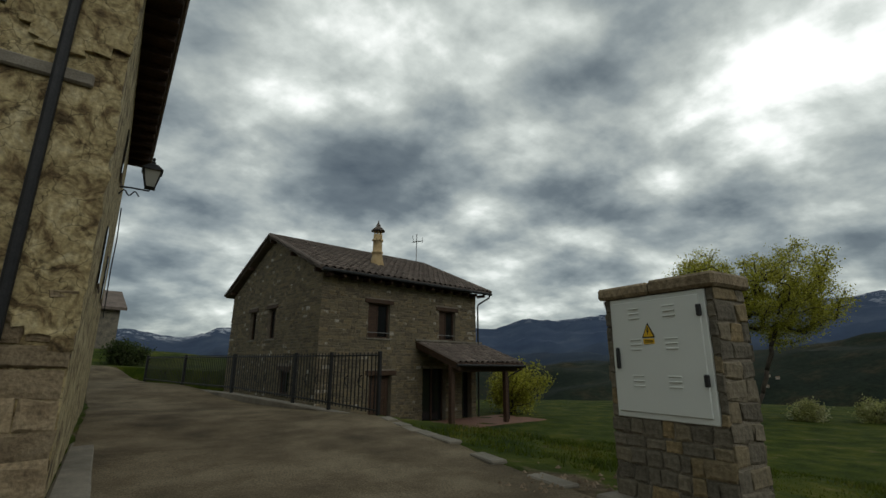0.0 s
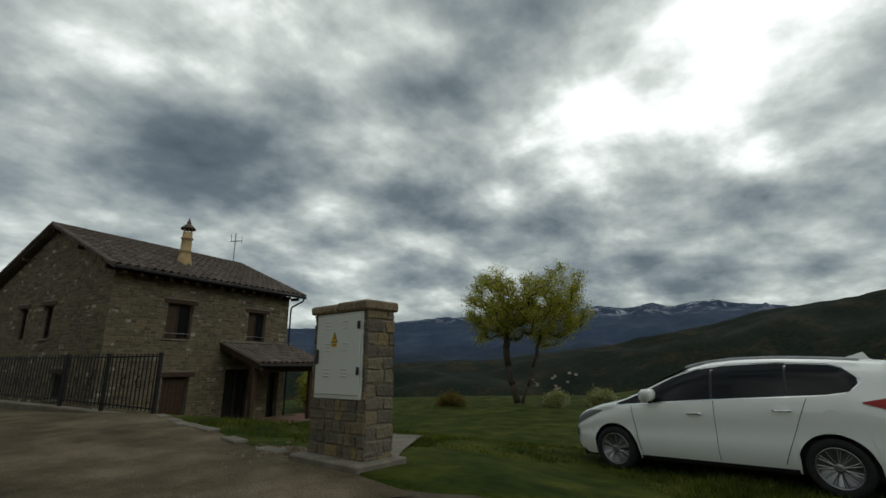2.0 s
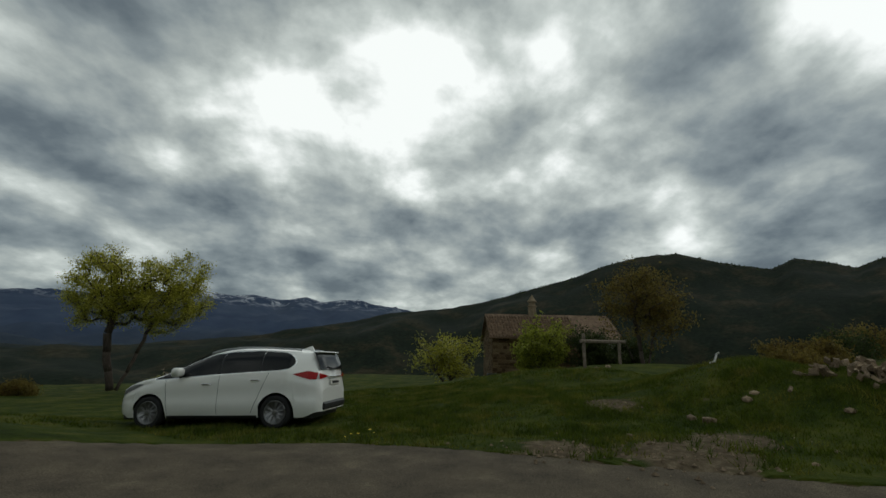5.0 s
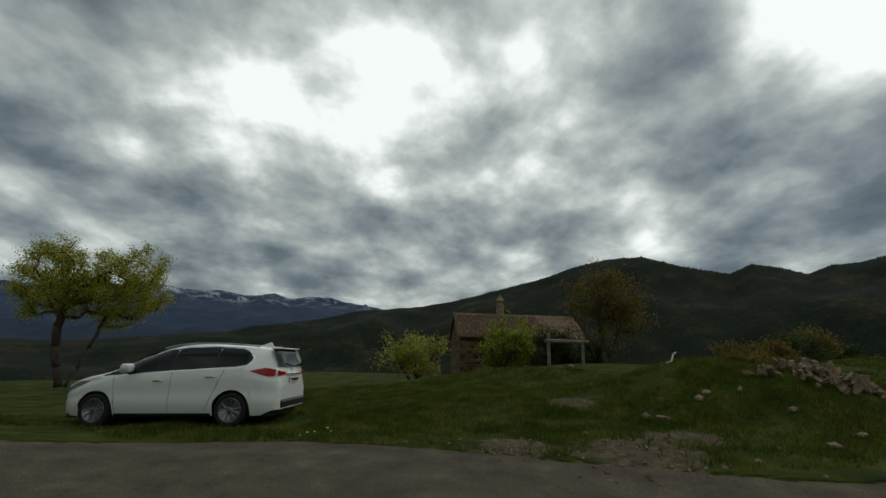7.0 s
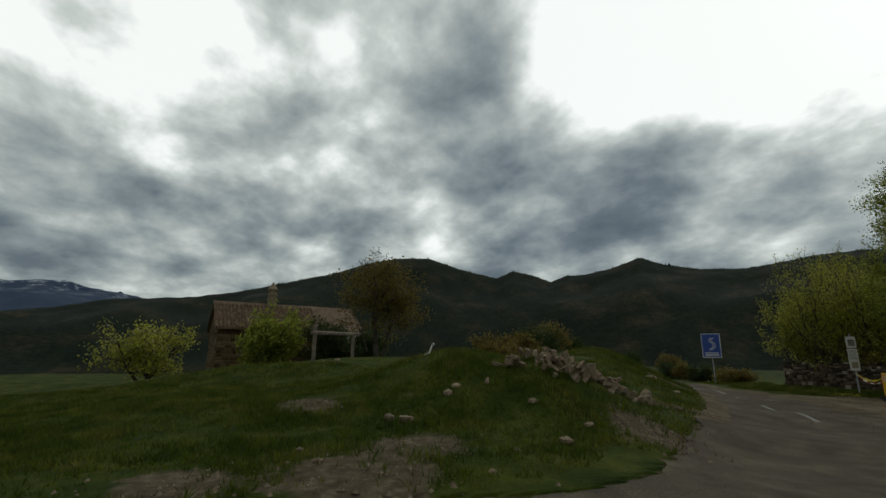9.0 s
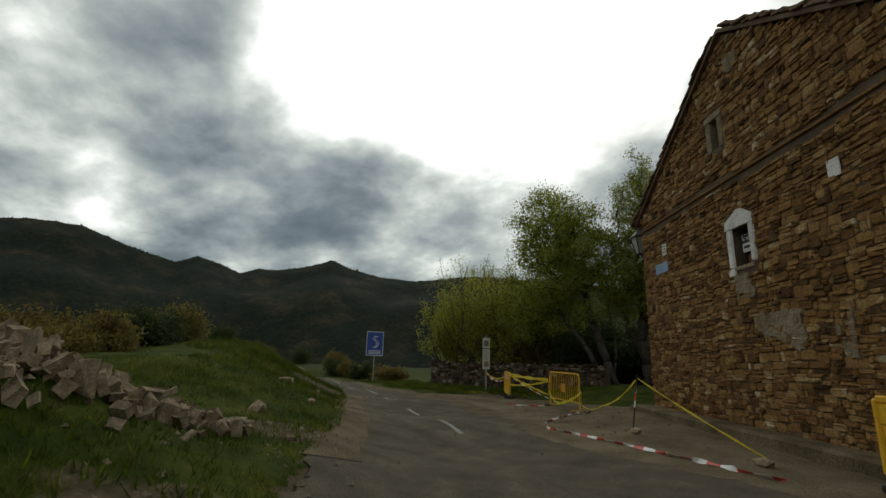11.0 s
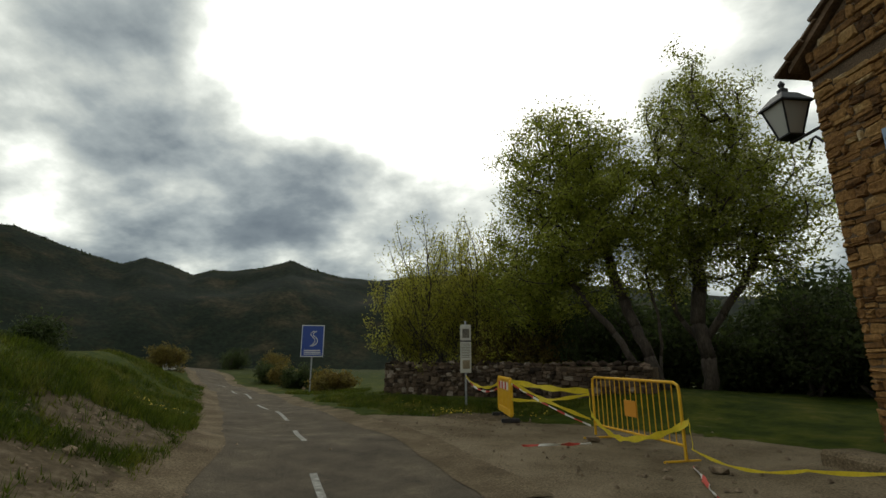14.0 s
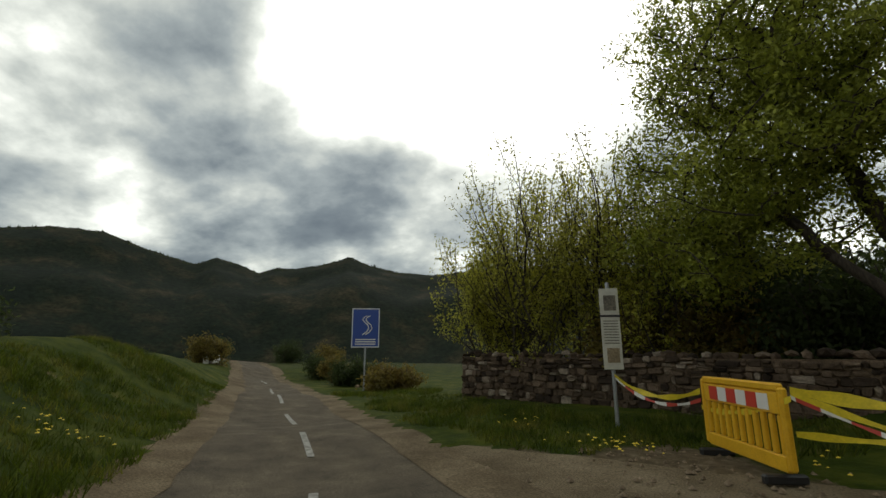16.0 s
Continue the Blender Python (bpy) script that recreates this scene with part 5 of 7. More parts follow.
part("shutter", boxed(4.55, 0.24, 3.285, 5.04, 0.298, 3.55, 0.004), material("red_shutter", [(0.16, 0.07, 0.045), (0.22, 0.1, 0.065)], 4, 0.7, 0.2, 30), win, "faded red-brown board")
board = part("sale_board", boxed(4.55, 0.15, 3.58, 5.04, 0.17, 3.95), M_LIME, win, "black and white sale board")
part("board_face", boxed(4.56, 0.145, 3.77, 5.03, 0.149, 3.94), M_BLACK, board)


def lettering(text, m, size, mat, parent, name="lettering"):
    cu = bpy.data.curves.new(name, "FONT")
    cu.body, cu.size, cu.extrude, cu.align_x = text, size, 0.001, "CENTER"
    temp = bpy.data.objects.new(name, cu)
    me = bpy.data.meshes.new_from_object(temp)
    bpy.data.objects.remove(temp)
    me.materials.clear()
    me.materials.append(mat)
    ob = new(name, me)
    ob.parent = parent
    ob.matrix_local = m
    return ob


lettering("SE VENDE", Matrix.Translation((4.795, 0.143, 3.82)) @ Matrix.Rotation(radians(90), 4, "X"), 0.105, M_LIME, board)
part("text_bar", boxed(4.6, 0.146, 3.66, 4.99, 0.149, 3.71), M_BLACK, board)
slot = part("window", boxed(4.12, 0.35, 6.1, 4.42, 0.38, 6.8), M_GLASS_DARK, old, "narrow slot window with stone jambs")
for u in (3.95, 4.425):
    part("jamb", boxed(u, -0.03, 6.05, u + 0.19, 0.3, 6.8, 0.02), M_STONE_TAN, slot)
part("lintel", boxed(3.93, -0.035, 6.804, 4.64, 0.3, 6.97, 0.02), M_STONE_TAN, slot)
plaque = part("street_plaque", boxed(0.83, -0.05, 3.74, 1.57, -0.032, 4.02, 0.004), material("plaque_enamel", [(0.2, 0.3, 0.46), (0.25, 0.35, 0.5)], 2, 0.35, 0, 20, 0.05), old, "pale blue enamel street name plaque")
part("house_plate", boxed(1.33, -0.05, 4.2, 1.56, -0.032, 4.52, 0.004), M_LIME, old, "small white tile plate")
part("house_plate", boxed(7.2, -0.05, 4.2, 7.45, -0.032, 4.5, 0.004), M_LIME, old, "small white tile plate")
bm = bmesh.new()
for z in (4.28, 4.36, 4.44):
    box(bm, 1.37, -0.053, z, 1.52, -0.051, z + 0.03)
part("text_bar", bm, M_BLOCK, plaque)
# patches of old render
M_RENDER = material("old_render", [(0.13, 0.09, 0.05), (0.21, 0.16, 0.1), (0.29, 0.235, 0.165)], 3.0, 0.95, 0.8, 22, 0.35, warp=0.8)
for u0, v0, u1, v1, seed in ((4.45, 1.9, 5.3, 3.1, 12.0), (4.35, 7.2, 5.4, 8.0, 17.0), (5.0, 0.9, 7.2, 2.3, 23.0)):
    part("render_patch", torn_sheet(u0, v0, u1, v1, 0.055, seed, 0.05, 0.98), M_RENDER, old, "patch of old pale render")
part("string_course", boxed(0.0, -0.05, 5.2, OW, 0.0, 5.25, 0.012), M_OLD_STONE, old, "thin projecting stone string course")
masonry(old, Matrix(), lambda v: (0.0, OW) if v < OE else gable_at(v), 0.0, OR - 0.1, HOLES_ALL + [(0, 5.18, OW, 5.28)], M_OLD_STONE, rng, (0.06, 0.2), (0.08, 0.34), (0.006, 0.05), 0.008, near=lambda u, v: u < 3.6 and 0.6 < v < 5, limit=290, wave=0.05, rough=0.3, split=0.35)
LEFT_FACE = Matrix.Translation((0.0, OD, 0)) @ Matrix.Rotation(radians(-90), 4, "Z")
masonry(old, LEFT_FACE, lambda v: (0.0, OD), 0.0, OE, [], M_OLD_STONE, rng, (0.08, 0.2), (0.12, 0.4), (0.01, 0.035), 0.01, rough=0.24, split=0.3)
step = part("pavement_step", boxed(-0.45, -0.55, -0.3, OW, 0.0, 0.1, 0.05), M_DIRT, None, "low worn concrete step along the wall")
step.matrix_world = OLD
tagged(step, category="step", kind="structure")
lantern("street_lamp", OLD @ Matrix.Translation((-0.85, 0.3, 4.65)) @ Matrix.Rotation(radians(-90), 4, "Z") @ Matrix.Diagonal((1.6, 1.5, 1.6, 1)), "black iron lantern on a scrolled bracket, stone wall", 0.62)

# ---- the parked car ----
M_CARPAINT = plain("white_car_paint", (0.86, 0.86, 0.82), 0.25, 0, 0.5, 0.8)
M_CARGLASS = plain("tinted_glass", (0.004, 0.005, 0.006), 0.05, 0, 0.28)
M_TYRE = material("tyre", [(0.012, 0.012, 0.012), (0.02, 0.02, 0.02)], 8, 0.85, 0.1, 40)
M_RIM = plain("alloy", (0.26, 0.26, 0.26), 0.3, 0.85)
M_CHROME = plain("chrome", (0.7, 0.7, 0.7), 0.12, 1.0)
M_TAIL = plain("tail_lens", (0.3, 0.004, 0.004), 0.15, 0, 0.3, 0.15)
M_HEAD = plain("head_lens", (0.3, 0.31, 0.32), 0.1, 0.3, 0.6, 0.6)
TOP = [(-2.27, 0.75), (-2.262, 0.95), (-2.245, 1.06), (-2.2, 1.2), (-2.115, 1.4), (-2.07, 1.47), (-1.98, 1.505), (-1.5, 1.56), (-0.9, 1.6), (-0.4, 1.605), (0.0, 1.57), (0.3, 1.5), (0.6, 1.38), (0.9, 1.23), (1.2, 1.08), (1.35, 1.03), (1.7, 0.96), (1.95, 0.89), (2.1, 0.81), (2.2, 0.7), (2.26, 0.55)]
BELT = [(-2.27, 0.9), (-1.6, 1.1), (-1.0, 1.07), (0.0, 1.01), (1.0, 0.95), (1.6, 0.84), (2.26, 0.55)]
PLAN = [(-2.27, 0.66), (-2.2, 0.76), (-2.0, 0.85), (-1.6, 0.895), (-1.0, 0.9), (0.0, 0.9), (1.0, 0.9), (1.6, 0.88), (1.9, 0.82), (2.1, 0.72), (2.26, 0.52)]


def table(t, x):
    return float(np.interp(x, [p[0] for p in t], [p[1] for p in t]))


def car_low(x):
    z = 0.2 + 0.1 * smooth_step((abs(x) - 1.9) / 0.3)
    for axle in (-1.375, 1.375):
        d = abs(x - axle)
        if d < 0.375:
            z = max(z, 0.31 + math.sqrt(0.375**2 - d * d))
    return z


def car_half(x, z):
    """Half the width of the body at a station and height."""
    w, top, belt = table(PLAN, x), table(TOP, x), min(table(BELT, x), table(TOP, x) - 0.05)
    if z < 0.5:
        return w * (1 - 0.09 * ((0.5 - z) / 0.3) ** 2)
    if z <= belt:
        k = (z - 0.5) / max(0.05, belt - 0.5)
        return w * (1.0 - 0.035 * k * k - 0.012 * math.sin(k * math.pi * 2))
    k = (z - belt) / max(1e-3, top - belt)
    edge = w * 0.965
    lean = 0.2 * smooth_step((1.5 - x) / 0.6) + 0.0
    side = edge - lean * k
    return max(0.0, side * (1 - k**7) ** 0.42 if k < 1 else 0.0)


car = thing("car", pose(7.83, 2.8, -0.158, 0, 0, 106.6) @ Matrix.Rotation(radians(1.9), 4, "Y"), "white compact family car parked on the grass", "car")
xs = sorted({*np.linspace(-2.27, 2.26, 70).round(4), *[round(a + d, 4) for a in (-1.375, 1.375) for d in np.linspace(-0.375, 0.375, 17)]})
NV = 30
verts, faces = [], []
for x in xs:
    lo, top = car_low(x), table(TOP, x)
    ring = []
    for k in range(NV):
        f = k / (NV - 1)
        z = lo + (top - lo) * (1 - (1 - f) ** 1.5)
        ring.append((x, car_half(x, z), z))
    for s in (1, -1):
        verts += [(a, s * b, c) for a, b, c in ring]
n = NV * 2
for i in range(len(xs) - 1):
    for k in range(NV - 1):
        a = i * n + k
        faces.append((a, a + 1, a + n + 1, a + n))
        b = i * n + NV + k
        faces.append((b + 1, b, b + n, b + n + 1))
    faces.append((i * n + NV - 1, i * n + n - 1, (i + 1) * n + n - 1, (i + 1) * n + NV - 1))
last = (len(xs) - 1) * n
cap = len(verts)
verts += verts[:n] + verts[last:last + n]
faces.append(tuple(cap + k for k in range(0, NV)) + tuple(cap + k for k in range(n - 1, NV - 1, -1)))
faces.append(tuple(cap + n + k for k in range(NV - 1, -1, -1)) + tuple(cap + n + k for k in range(NV, n)))
body = sheet("body", verts, faces, M_CARPAINT, car, smooth=True)
part("underbody", boxed(-2.1, -0.72, 0.16, 2.05, 0.72, 0.62, 0.03), M_BLACK, car)


def side_patch(name, low, high, x0, x1, sign, mat, parent, out=0.006, count=26, label="", rows=6):
    """A skin that lies on the car's flank between two curves in side view."""
    vv, ff = [], []
    for x in np.linspace(x0, x1, count):
        a, b = low(x), max(high(x), low(x) + 0.002)
        for k in range(rows + 1):
            z = a + (b - a) * k / rows
            vv.append((x, sign * (car_half(x, z) + out), z))
    for i in range(count - 1):
        for k in range(rows):
            a = i * (rows + 1) + k
            f = (a, a + rows + 1, a + rows + 2, a + 1)
            ff.append(f if sign < 0 else f[::-1])
    return sheet(name, vv, ff, mat, parent, label, smooth=True)


GL_LOW = [(-1.72, 1.26), (-1.62, 1.16), (-1.4, 1.125), (0.0, 1.055), (1.05, 0.985), (1.3, 0.97)]
GL_HIGH = [(-1.72, 1.3), (-1.6, 1.42), (-1.45, 1.47), (-0.9, 1.51), (-0.3, 1.5), (0.1, 1.455), (0.45, 1.35), (0.9, 1.14), (1.3, 0.975)]
for sign in (1, -1):
    side_patch("window_trim", lambda x: table(GL_LOW, x) - 0.018, lambda x: table(GL_HIGH, x) + 0.014, -1.74, 1.31, sign, M_CHROME, car, 0.004, 40)
    for x0, x1 in ((-1.7, -1.02), (-0.99, -0.14), (-0.1, 0.86), (0.89, 1.27)):
        side_patch("side_window", lambda x: table(GL_LOW, x), lambda x: table(GL_HIGH, x), x0, x1, sign, M_CARGLASS, car, 0.009, 18, "dark tinted side glass")
    side_patch("pillar_trim", lambda x: table(GL_LOW, x), lambda x: table(GL_HIGH, x), -1.71, 1.28, sign, M_BLACK, car, 0.0065, 40)
    side_patch("tail_light", lambda x: np.interp(x, [-2.17, -2.05, -1.72], [0.93, 0.93, 1.03]), lambda x: np.interp(x, [-2.17, -2.0, -1.72], [1.06, 1.1, 1.045]), -2.17, -1.72, sign, M_TAIL, car, 0.012, 16, "red wraparound tail light")
    side_patch("head_light", lambda x: np.interp(x, [1.55, 1.8, 2.16], [0.86, 0.76, 0.62]), lambda x: np.interp(x, [1.55, 1.8, 2.16], [0.875, 0.87, 0.73]), 1.55, 2.16, sign, M_HEAD, car, 0.01, 14, "clear swept-back headlight")
    side_patch("sill", lambda x: 0.2, lambda x: 0.25, -0.98, 0.98, sign, M_BLACK, car, 0.004, 10)
    side_patch("fog_light", lambda x: 0.42, lambda x: 0.56, 2.1, 2.22, sign, M_BLACK, car, 0.01, 5)
    for x0, z0, x1, z1 in ((0.95, 0.27, 1.05, 0.95), (-0.12, 0.27, -0.14, 1.04), (-1.0, 0.62, -1.2, 1.08), (-0.86, 0.3, -1.0, 0.62)):
        seam = lambda f: (x0 + (x1 - x0) * f, z0 + (z1 - z0) * f)
        pts = [Vector((seam(k / 12)[0], sign * (car_half(*seam(k / 12)) + 0.001), seam(k / 12)[1])) for k in range(13)]
        part("door_seam", tube(bmesh.new(), pts, 0.0045, 4), M_BLACK, car)
    for x, z in ((0.12, 0.86), (-0.93, 0.93)):
        y = car_half(x, z)
        bm = tube(bmesh.new(), [(x - 0.1, sign * (y + 0.012), z), (x - 0.07, sign * (y + 0.035), z + 0.004), (x + 0.07, sign * (y + 0.035), z + 0.002), (x + 0.1, sign * (y + 0.012), z)], 0.014, 8)
        part("door_handle", bm, M_CHROME, car, "chrome door handle")
    bm = boxed(0.66, sign * 1.0 - 0.13, 1.02, 0.84, sign * 1.0 + 0.13, 1.2, 0.045)
    for v in bm.verts:
        k = (v.co.z - 1.02) / 0.18
        v.co.x -= 0.05 * k
        v.co.y -= sign * 0.05 * (1 - k)
    mirror = part("mirror", bm, M_CARPAINT, car, "white wing mirror", True)
    part("mirror_arm", tube(bmesh.new(), [(0.77, sign * 0.85, 1.03), (0.76, sign * 0.95, 1.06)], 0.03, 8), M_BLACK, mirror)
    part("roof_rail", tube(bmesh.new(), [(x, sign * (car_half(x, table(TOP, x) - 0.09)) * 0.93, table(TOP, x) - 0.012) for x in np.linspace(-1.75, 0.25, 14)], 0.018, 6), M_STEEL, car, "slim grey roof rail")
    part("fuel_flap", lathe(bmesh.new(), [(0.085, 0), (0.085, 0.003)], 20, Matrix.Translation((-1.42, sign * (car_half(-1.42, 0.88) - 0.001), 0.88)) @ Matrix.Rotation(radians(-90 * sign), 4, "X")), M_CARPAINT, car) if sign > 0 else None


def top_patch(name, x0, x1, width, mat, label, out=0.008, count=16):
    vv, ff, across = [], [], 12
    for x in np.linspace(x0, x1, count):
        top, belt = table(TOP, x), min(table(BELT, x), table(TOP, x) - 0.05)
        for k in range(across + 1):
            f = -1 + 2 * k / across
            reach = car_half(x, belt + (top - belt) * 0.8) * width
            z = top - 0.035 * abs(f) ** 3 * (top - belt) / 0.4
            vv.append((x, f * reach, z + out))
    for i in range(count - 1):
        for k in range(across):
            a = i * (across + 1) + k
            ff.append((a, a + across + 1, a + across + 2, a + 1))
    return sheet(name, vv, ff, mat, car, label, smooth=True)


top_patch("windscreen", 0.28, 1.2, 0.93, M_CARGLASS, "dark windscreen")


def back_patch(name, y0, y1, low, high, mat, parent, label="", out=0.012):
    """A skin on the tailgate between two heights, low and high given at both ends."""
    tz, tx = [p[1] for p in TOP[:7]], [p[0] for p in TOP[:7]]
    vv, ff = [], []
    for i in range(9):
        f = i / 8
        y, a, b = y0 + (y1 - y0) * f, low[0] + (low[1] - low[0]) * f, high[0] + (high[1] - high[0]) * f
        for k in range(7):
            z = a + (b - a) * k / 6
            bow = 0.09 * max(0.0, abs(y) / 0.74) ** 4
            vv.append((float(np.interp(z, tz, tx)) - out + bow * 0.6, y, z))
    for i in range(8):
        for k in range(6):
            a = i * 7 + k
            ff.append((a, a + 1, a + 8, a + 7))
    return sheet(name, vv, ff, mat, parent, label, smooth=True)


back_patch("rear_window", -0.66, 0.66, (1.12, 1.12), (1.475, 1.475), M_CARGLASS, car, "dark tinted rear window", 0.022)
for sign in (1, -1):
    back_patch("tail_light_inner", sign * 0.42, sign * 0.74, (0.97, 0.935), (1.0, 1.05), M_TAIL, car, "red tail light on the tailgate", 0.02)
part("spoiler", boxed(-2.15, -0.58, 1.462, -1.98, 0.58, 1.492, 0.014), M_CARPAINT, car)
part("fin_antenna", prism(bmesh.new(), [(-1.8, 1.515), (-1.52, 1.55), (-1.74, 1.62)], 0.03, Matrix.Translation((0, -0.015, 0))), M_CARPAINT, car)
part("rear_bumper", boxed(-2.31, -0.66, 0.3, -1.95, 0.66, 0.5, 0.06), M_BLACK, car, "black lower rear bumper")
part("front_bumper", boxed(2.0, -0.55, 0.24, 2.275, 0.55, 0.42, 0.05), M_BLACK, car)
part("tailgate_trim", boxed(-2.29, -0.35, 0.95, -2.24, 0.35, 0.985, 0.01), M_CHROME, car)
plate = part("plate", boxed(-2.3, -0.26, 0.8, -2.272, 0.26, 0.91, 0.004), M_LIME, car, "number plate")
part("text_bar", boxed(-2.304, -0.2, 0.83, -2.301, 0.2, 0.88), M_BLACK, plate)
part("wiper", tube(bmesh.new(), [(-2.26, 0.0, 1.12), (-2.24, 0.35, 1.17)], 0.012, 5), M_BLACK, car)


def wheel(x, y, sign):
    m = Matrix.Translation((x, y, 0.31)) @ Matrix.Rotation(radians(-90 * sign), 4, "X")
    w = part("wheel", lathe(bmesh.new(), [(0.21, -0.1), (0.29, -0.105), (0.318, -0.085), (0.32, 0.0), (0.318, 0.085), (0.29, 0.105), (0.225, 0.1), (0.215, 0.02)], 32, m), M_TYRE, car, "black tyre on a multi-spoke alloy rim", True)
    # black disc added to give the shade between the spokes
    part("hub_back", lathe(bmesh.new(), [(0.216, 0.03), (0.1, 0.028), (0.002, 0.028)], 24, m), M_TYRE, w)
    part("rim", lathe(bmesh.new(), [(0.227, 0.07), (0.229, 0.1), (0.218, 0.104), (0.205, 0.09), (0.202, 0.06)], 32, m), M_RIM, w, "", True)
    for k in range(11):
        a = 2 * math.pi * k / 11
        for d in (-0.09, 0.09):
            p, q = Vector((0.045 * math.cos(a), 0.045 * math.sin(a), 0.092)), Vector((0.208 * math.cos(a + d), 0.208 * math.sin(a + d), 0.086))
            part("spoke", tube(bmesh.new(), [m @ p, m @ q], 0.0055, 4), M_RIM, w)
    part("cap", lathe(bmesh.new(), [(0.055, 0.07), (0.05, 0.1), (0.03, 0.106)], 16, m), M_RIM, w)


for x in (-1.375, 1.375):
    for sign in (1, -1):
        wheel(x, sign * 0.785, sign)

# ---- trees and shrubs ----
def leaves(sites, rng, per, reach, size, mat, parent, name="crown", label="", droop=0.0):
    """Many small folded leaves round the twig ends."""
    nsite = len(sites)
    gen = np.random.default_rng(rng.randrange(10**6))
    centre = np.repeat(np.array(sites), per, axis=0) + gen.normal(0, reach, (nsite * per, 3)) * (1, 1, 0.8)
    n = len(centre)
    a = gen.normal(0, 1, (n, 3))
    a[:, 2] -= droop
    a /= np.linalg.norm(a, axis=1, keepdims=True)
    b = np.cross(a, gen.normal(0, 1, (n, 3)))
    b /= np.linalg.norm(b, axis=1, keepdims=True) + 1e-9
    s = size * gen.uniform(0.6, 1.35, (n, 1))
    quad = np.stack([centre - a * s, centre + b * s * 0.42, centre + a * s, centre - b * s * 0.42], 1)
    verts = quad.reshape(-1, 3)
    me = bpy.data.meshes.new(name)
    me.from_pydata(verts.tolist(), [], np.arange(4 * n).reshape(-1, 4).tolist())
    me.materials.append(mat)
    ob = new(name, me)
    ob.parent = parent
    return tagged(ob, label, kind="stuff")


def grow(bm, sites, p, way, length, radius, level, rng, s):
    """One limb and all that it bears."""
    pts, d, steps = [p.copy()], way.normalized(), 5
    for k in range(steps):
        d = (d + Vector((rng.gauss(0, 1), rng.gauss(0, 1), rng.gauss(0, 0.7))) * s["wobble"] + Vector((0, 0, s["lift"] if level else s["lift"] * 0.3))).normalized()
        pts.append(pts[-1] + d * length / steps)
    tube(bm, pts, radius, 8 if level == 0 else (6 if level == 1 else 4), max(0.006, radius * s["taper"]))
    if level >= s["levels"]:
        sites += [tuple(q) for q in pts[2:]]
        return
    if level == s["levels"] - 1:
        sites += [tuple(pts[-1])]
    for k in range(s["kids"][level]):
        f = rng.uniform(s["bare"] if level == 0 else 0.25, 1.0)
        i = min(steps - 1, int(f * steps))
        at = pts[i].lerp(pts[i + 1], f * steps - i)
        out = Vector((rng.gauss(0, 1), rng.gauss(0, 1), rng.gauss(0, 0.5)))
        out -= out.dot(d) * d
        child = (d * rng.uniform(0.35, 0.9) + out.normalized() * s["spread"]).normalized()
        grow(bm, sites, at, child, length * s["shrink"] * rng.uniform(0.75, 1.2), radius * s["taper"] * rng.uniform(0.55, 0.8), level + 1, rng, s)
    grow(bm, sites, pts[-1], d, length * s["shrink"], radius * s["taper"], level + 1, rng, s)


def tree(name, place, label, stems, seed, mat, per=6, reach=0.16, size=0.07, bark=M_BARK, droop=0.0, second=None, **shape):
    s = {"wobble": 0.16, "lift": 0.05, "taper": 0.6, "levels": 3, "kids": (4, 4, 3), "bare": 0.4, "spread": 0.9, "shrink": 0.6} | shape
    rng = random.Random(seed)
    t = thing(name, Matrix.Translation(place), label, "tree" if name.endswith("tree") else "shrub")
    bm, sites = bmesh.new(), []
    for foot, way, length, radius in stems:
        grow(bm, sites, Vector(foot), Vector(way), length, radius, 0, rng, s)
    part("trunk", bm, bark, t, smooth=True)
    leaves(sites, rng, per, reach, size, mat, t, droop=droop)
    if second:
        leaves(sites[::2], rng, second[1], reach, size * 0.8, second[0], t, "blossom")
    return t


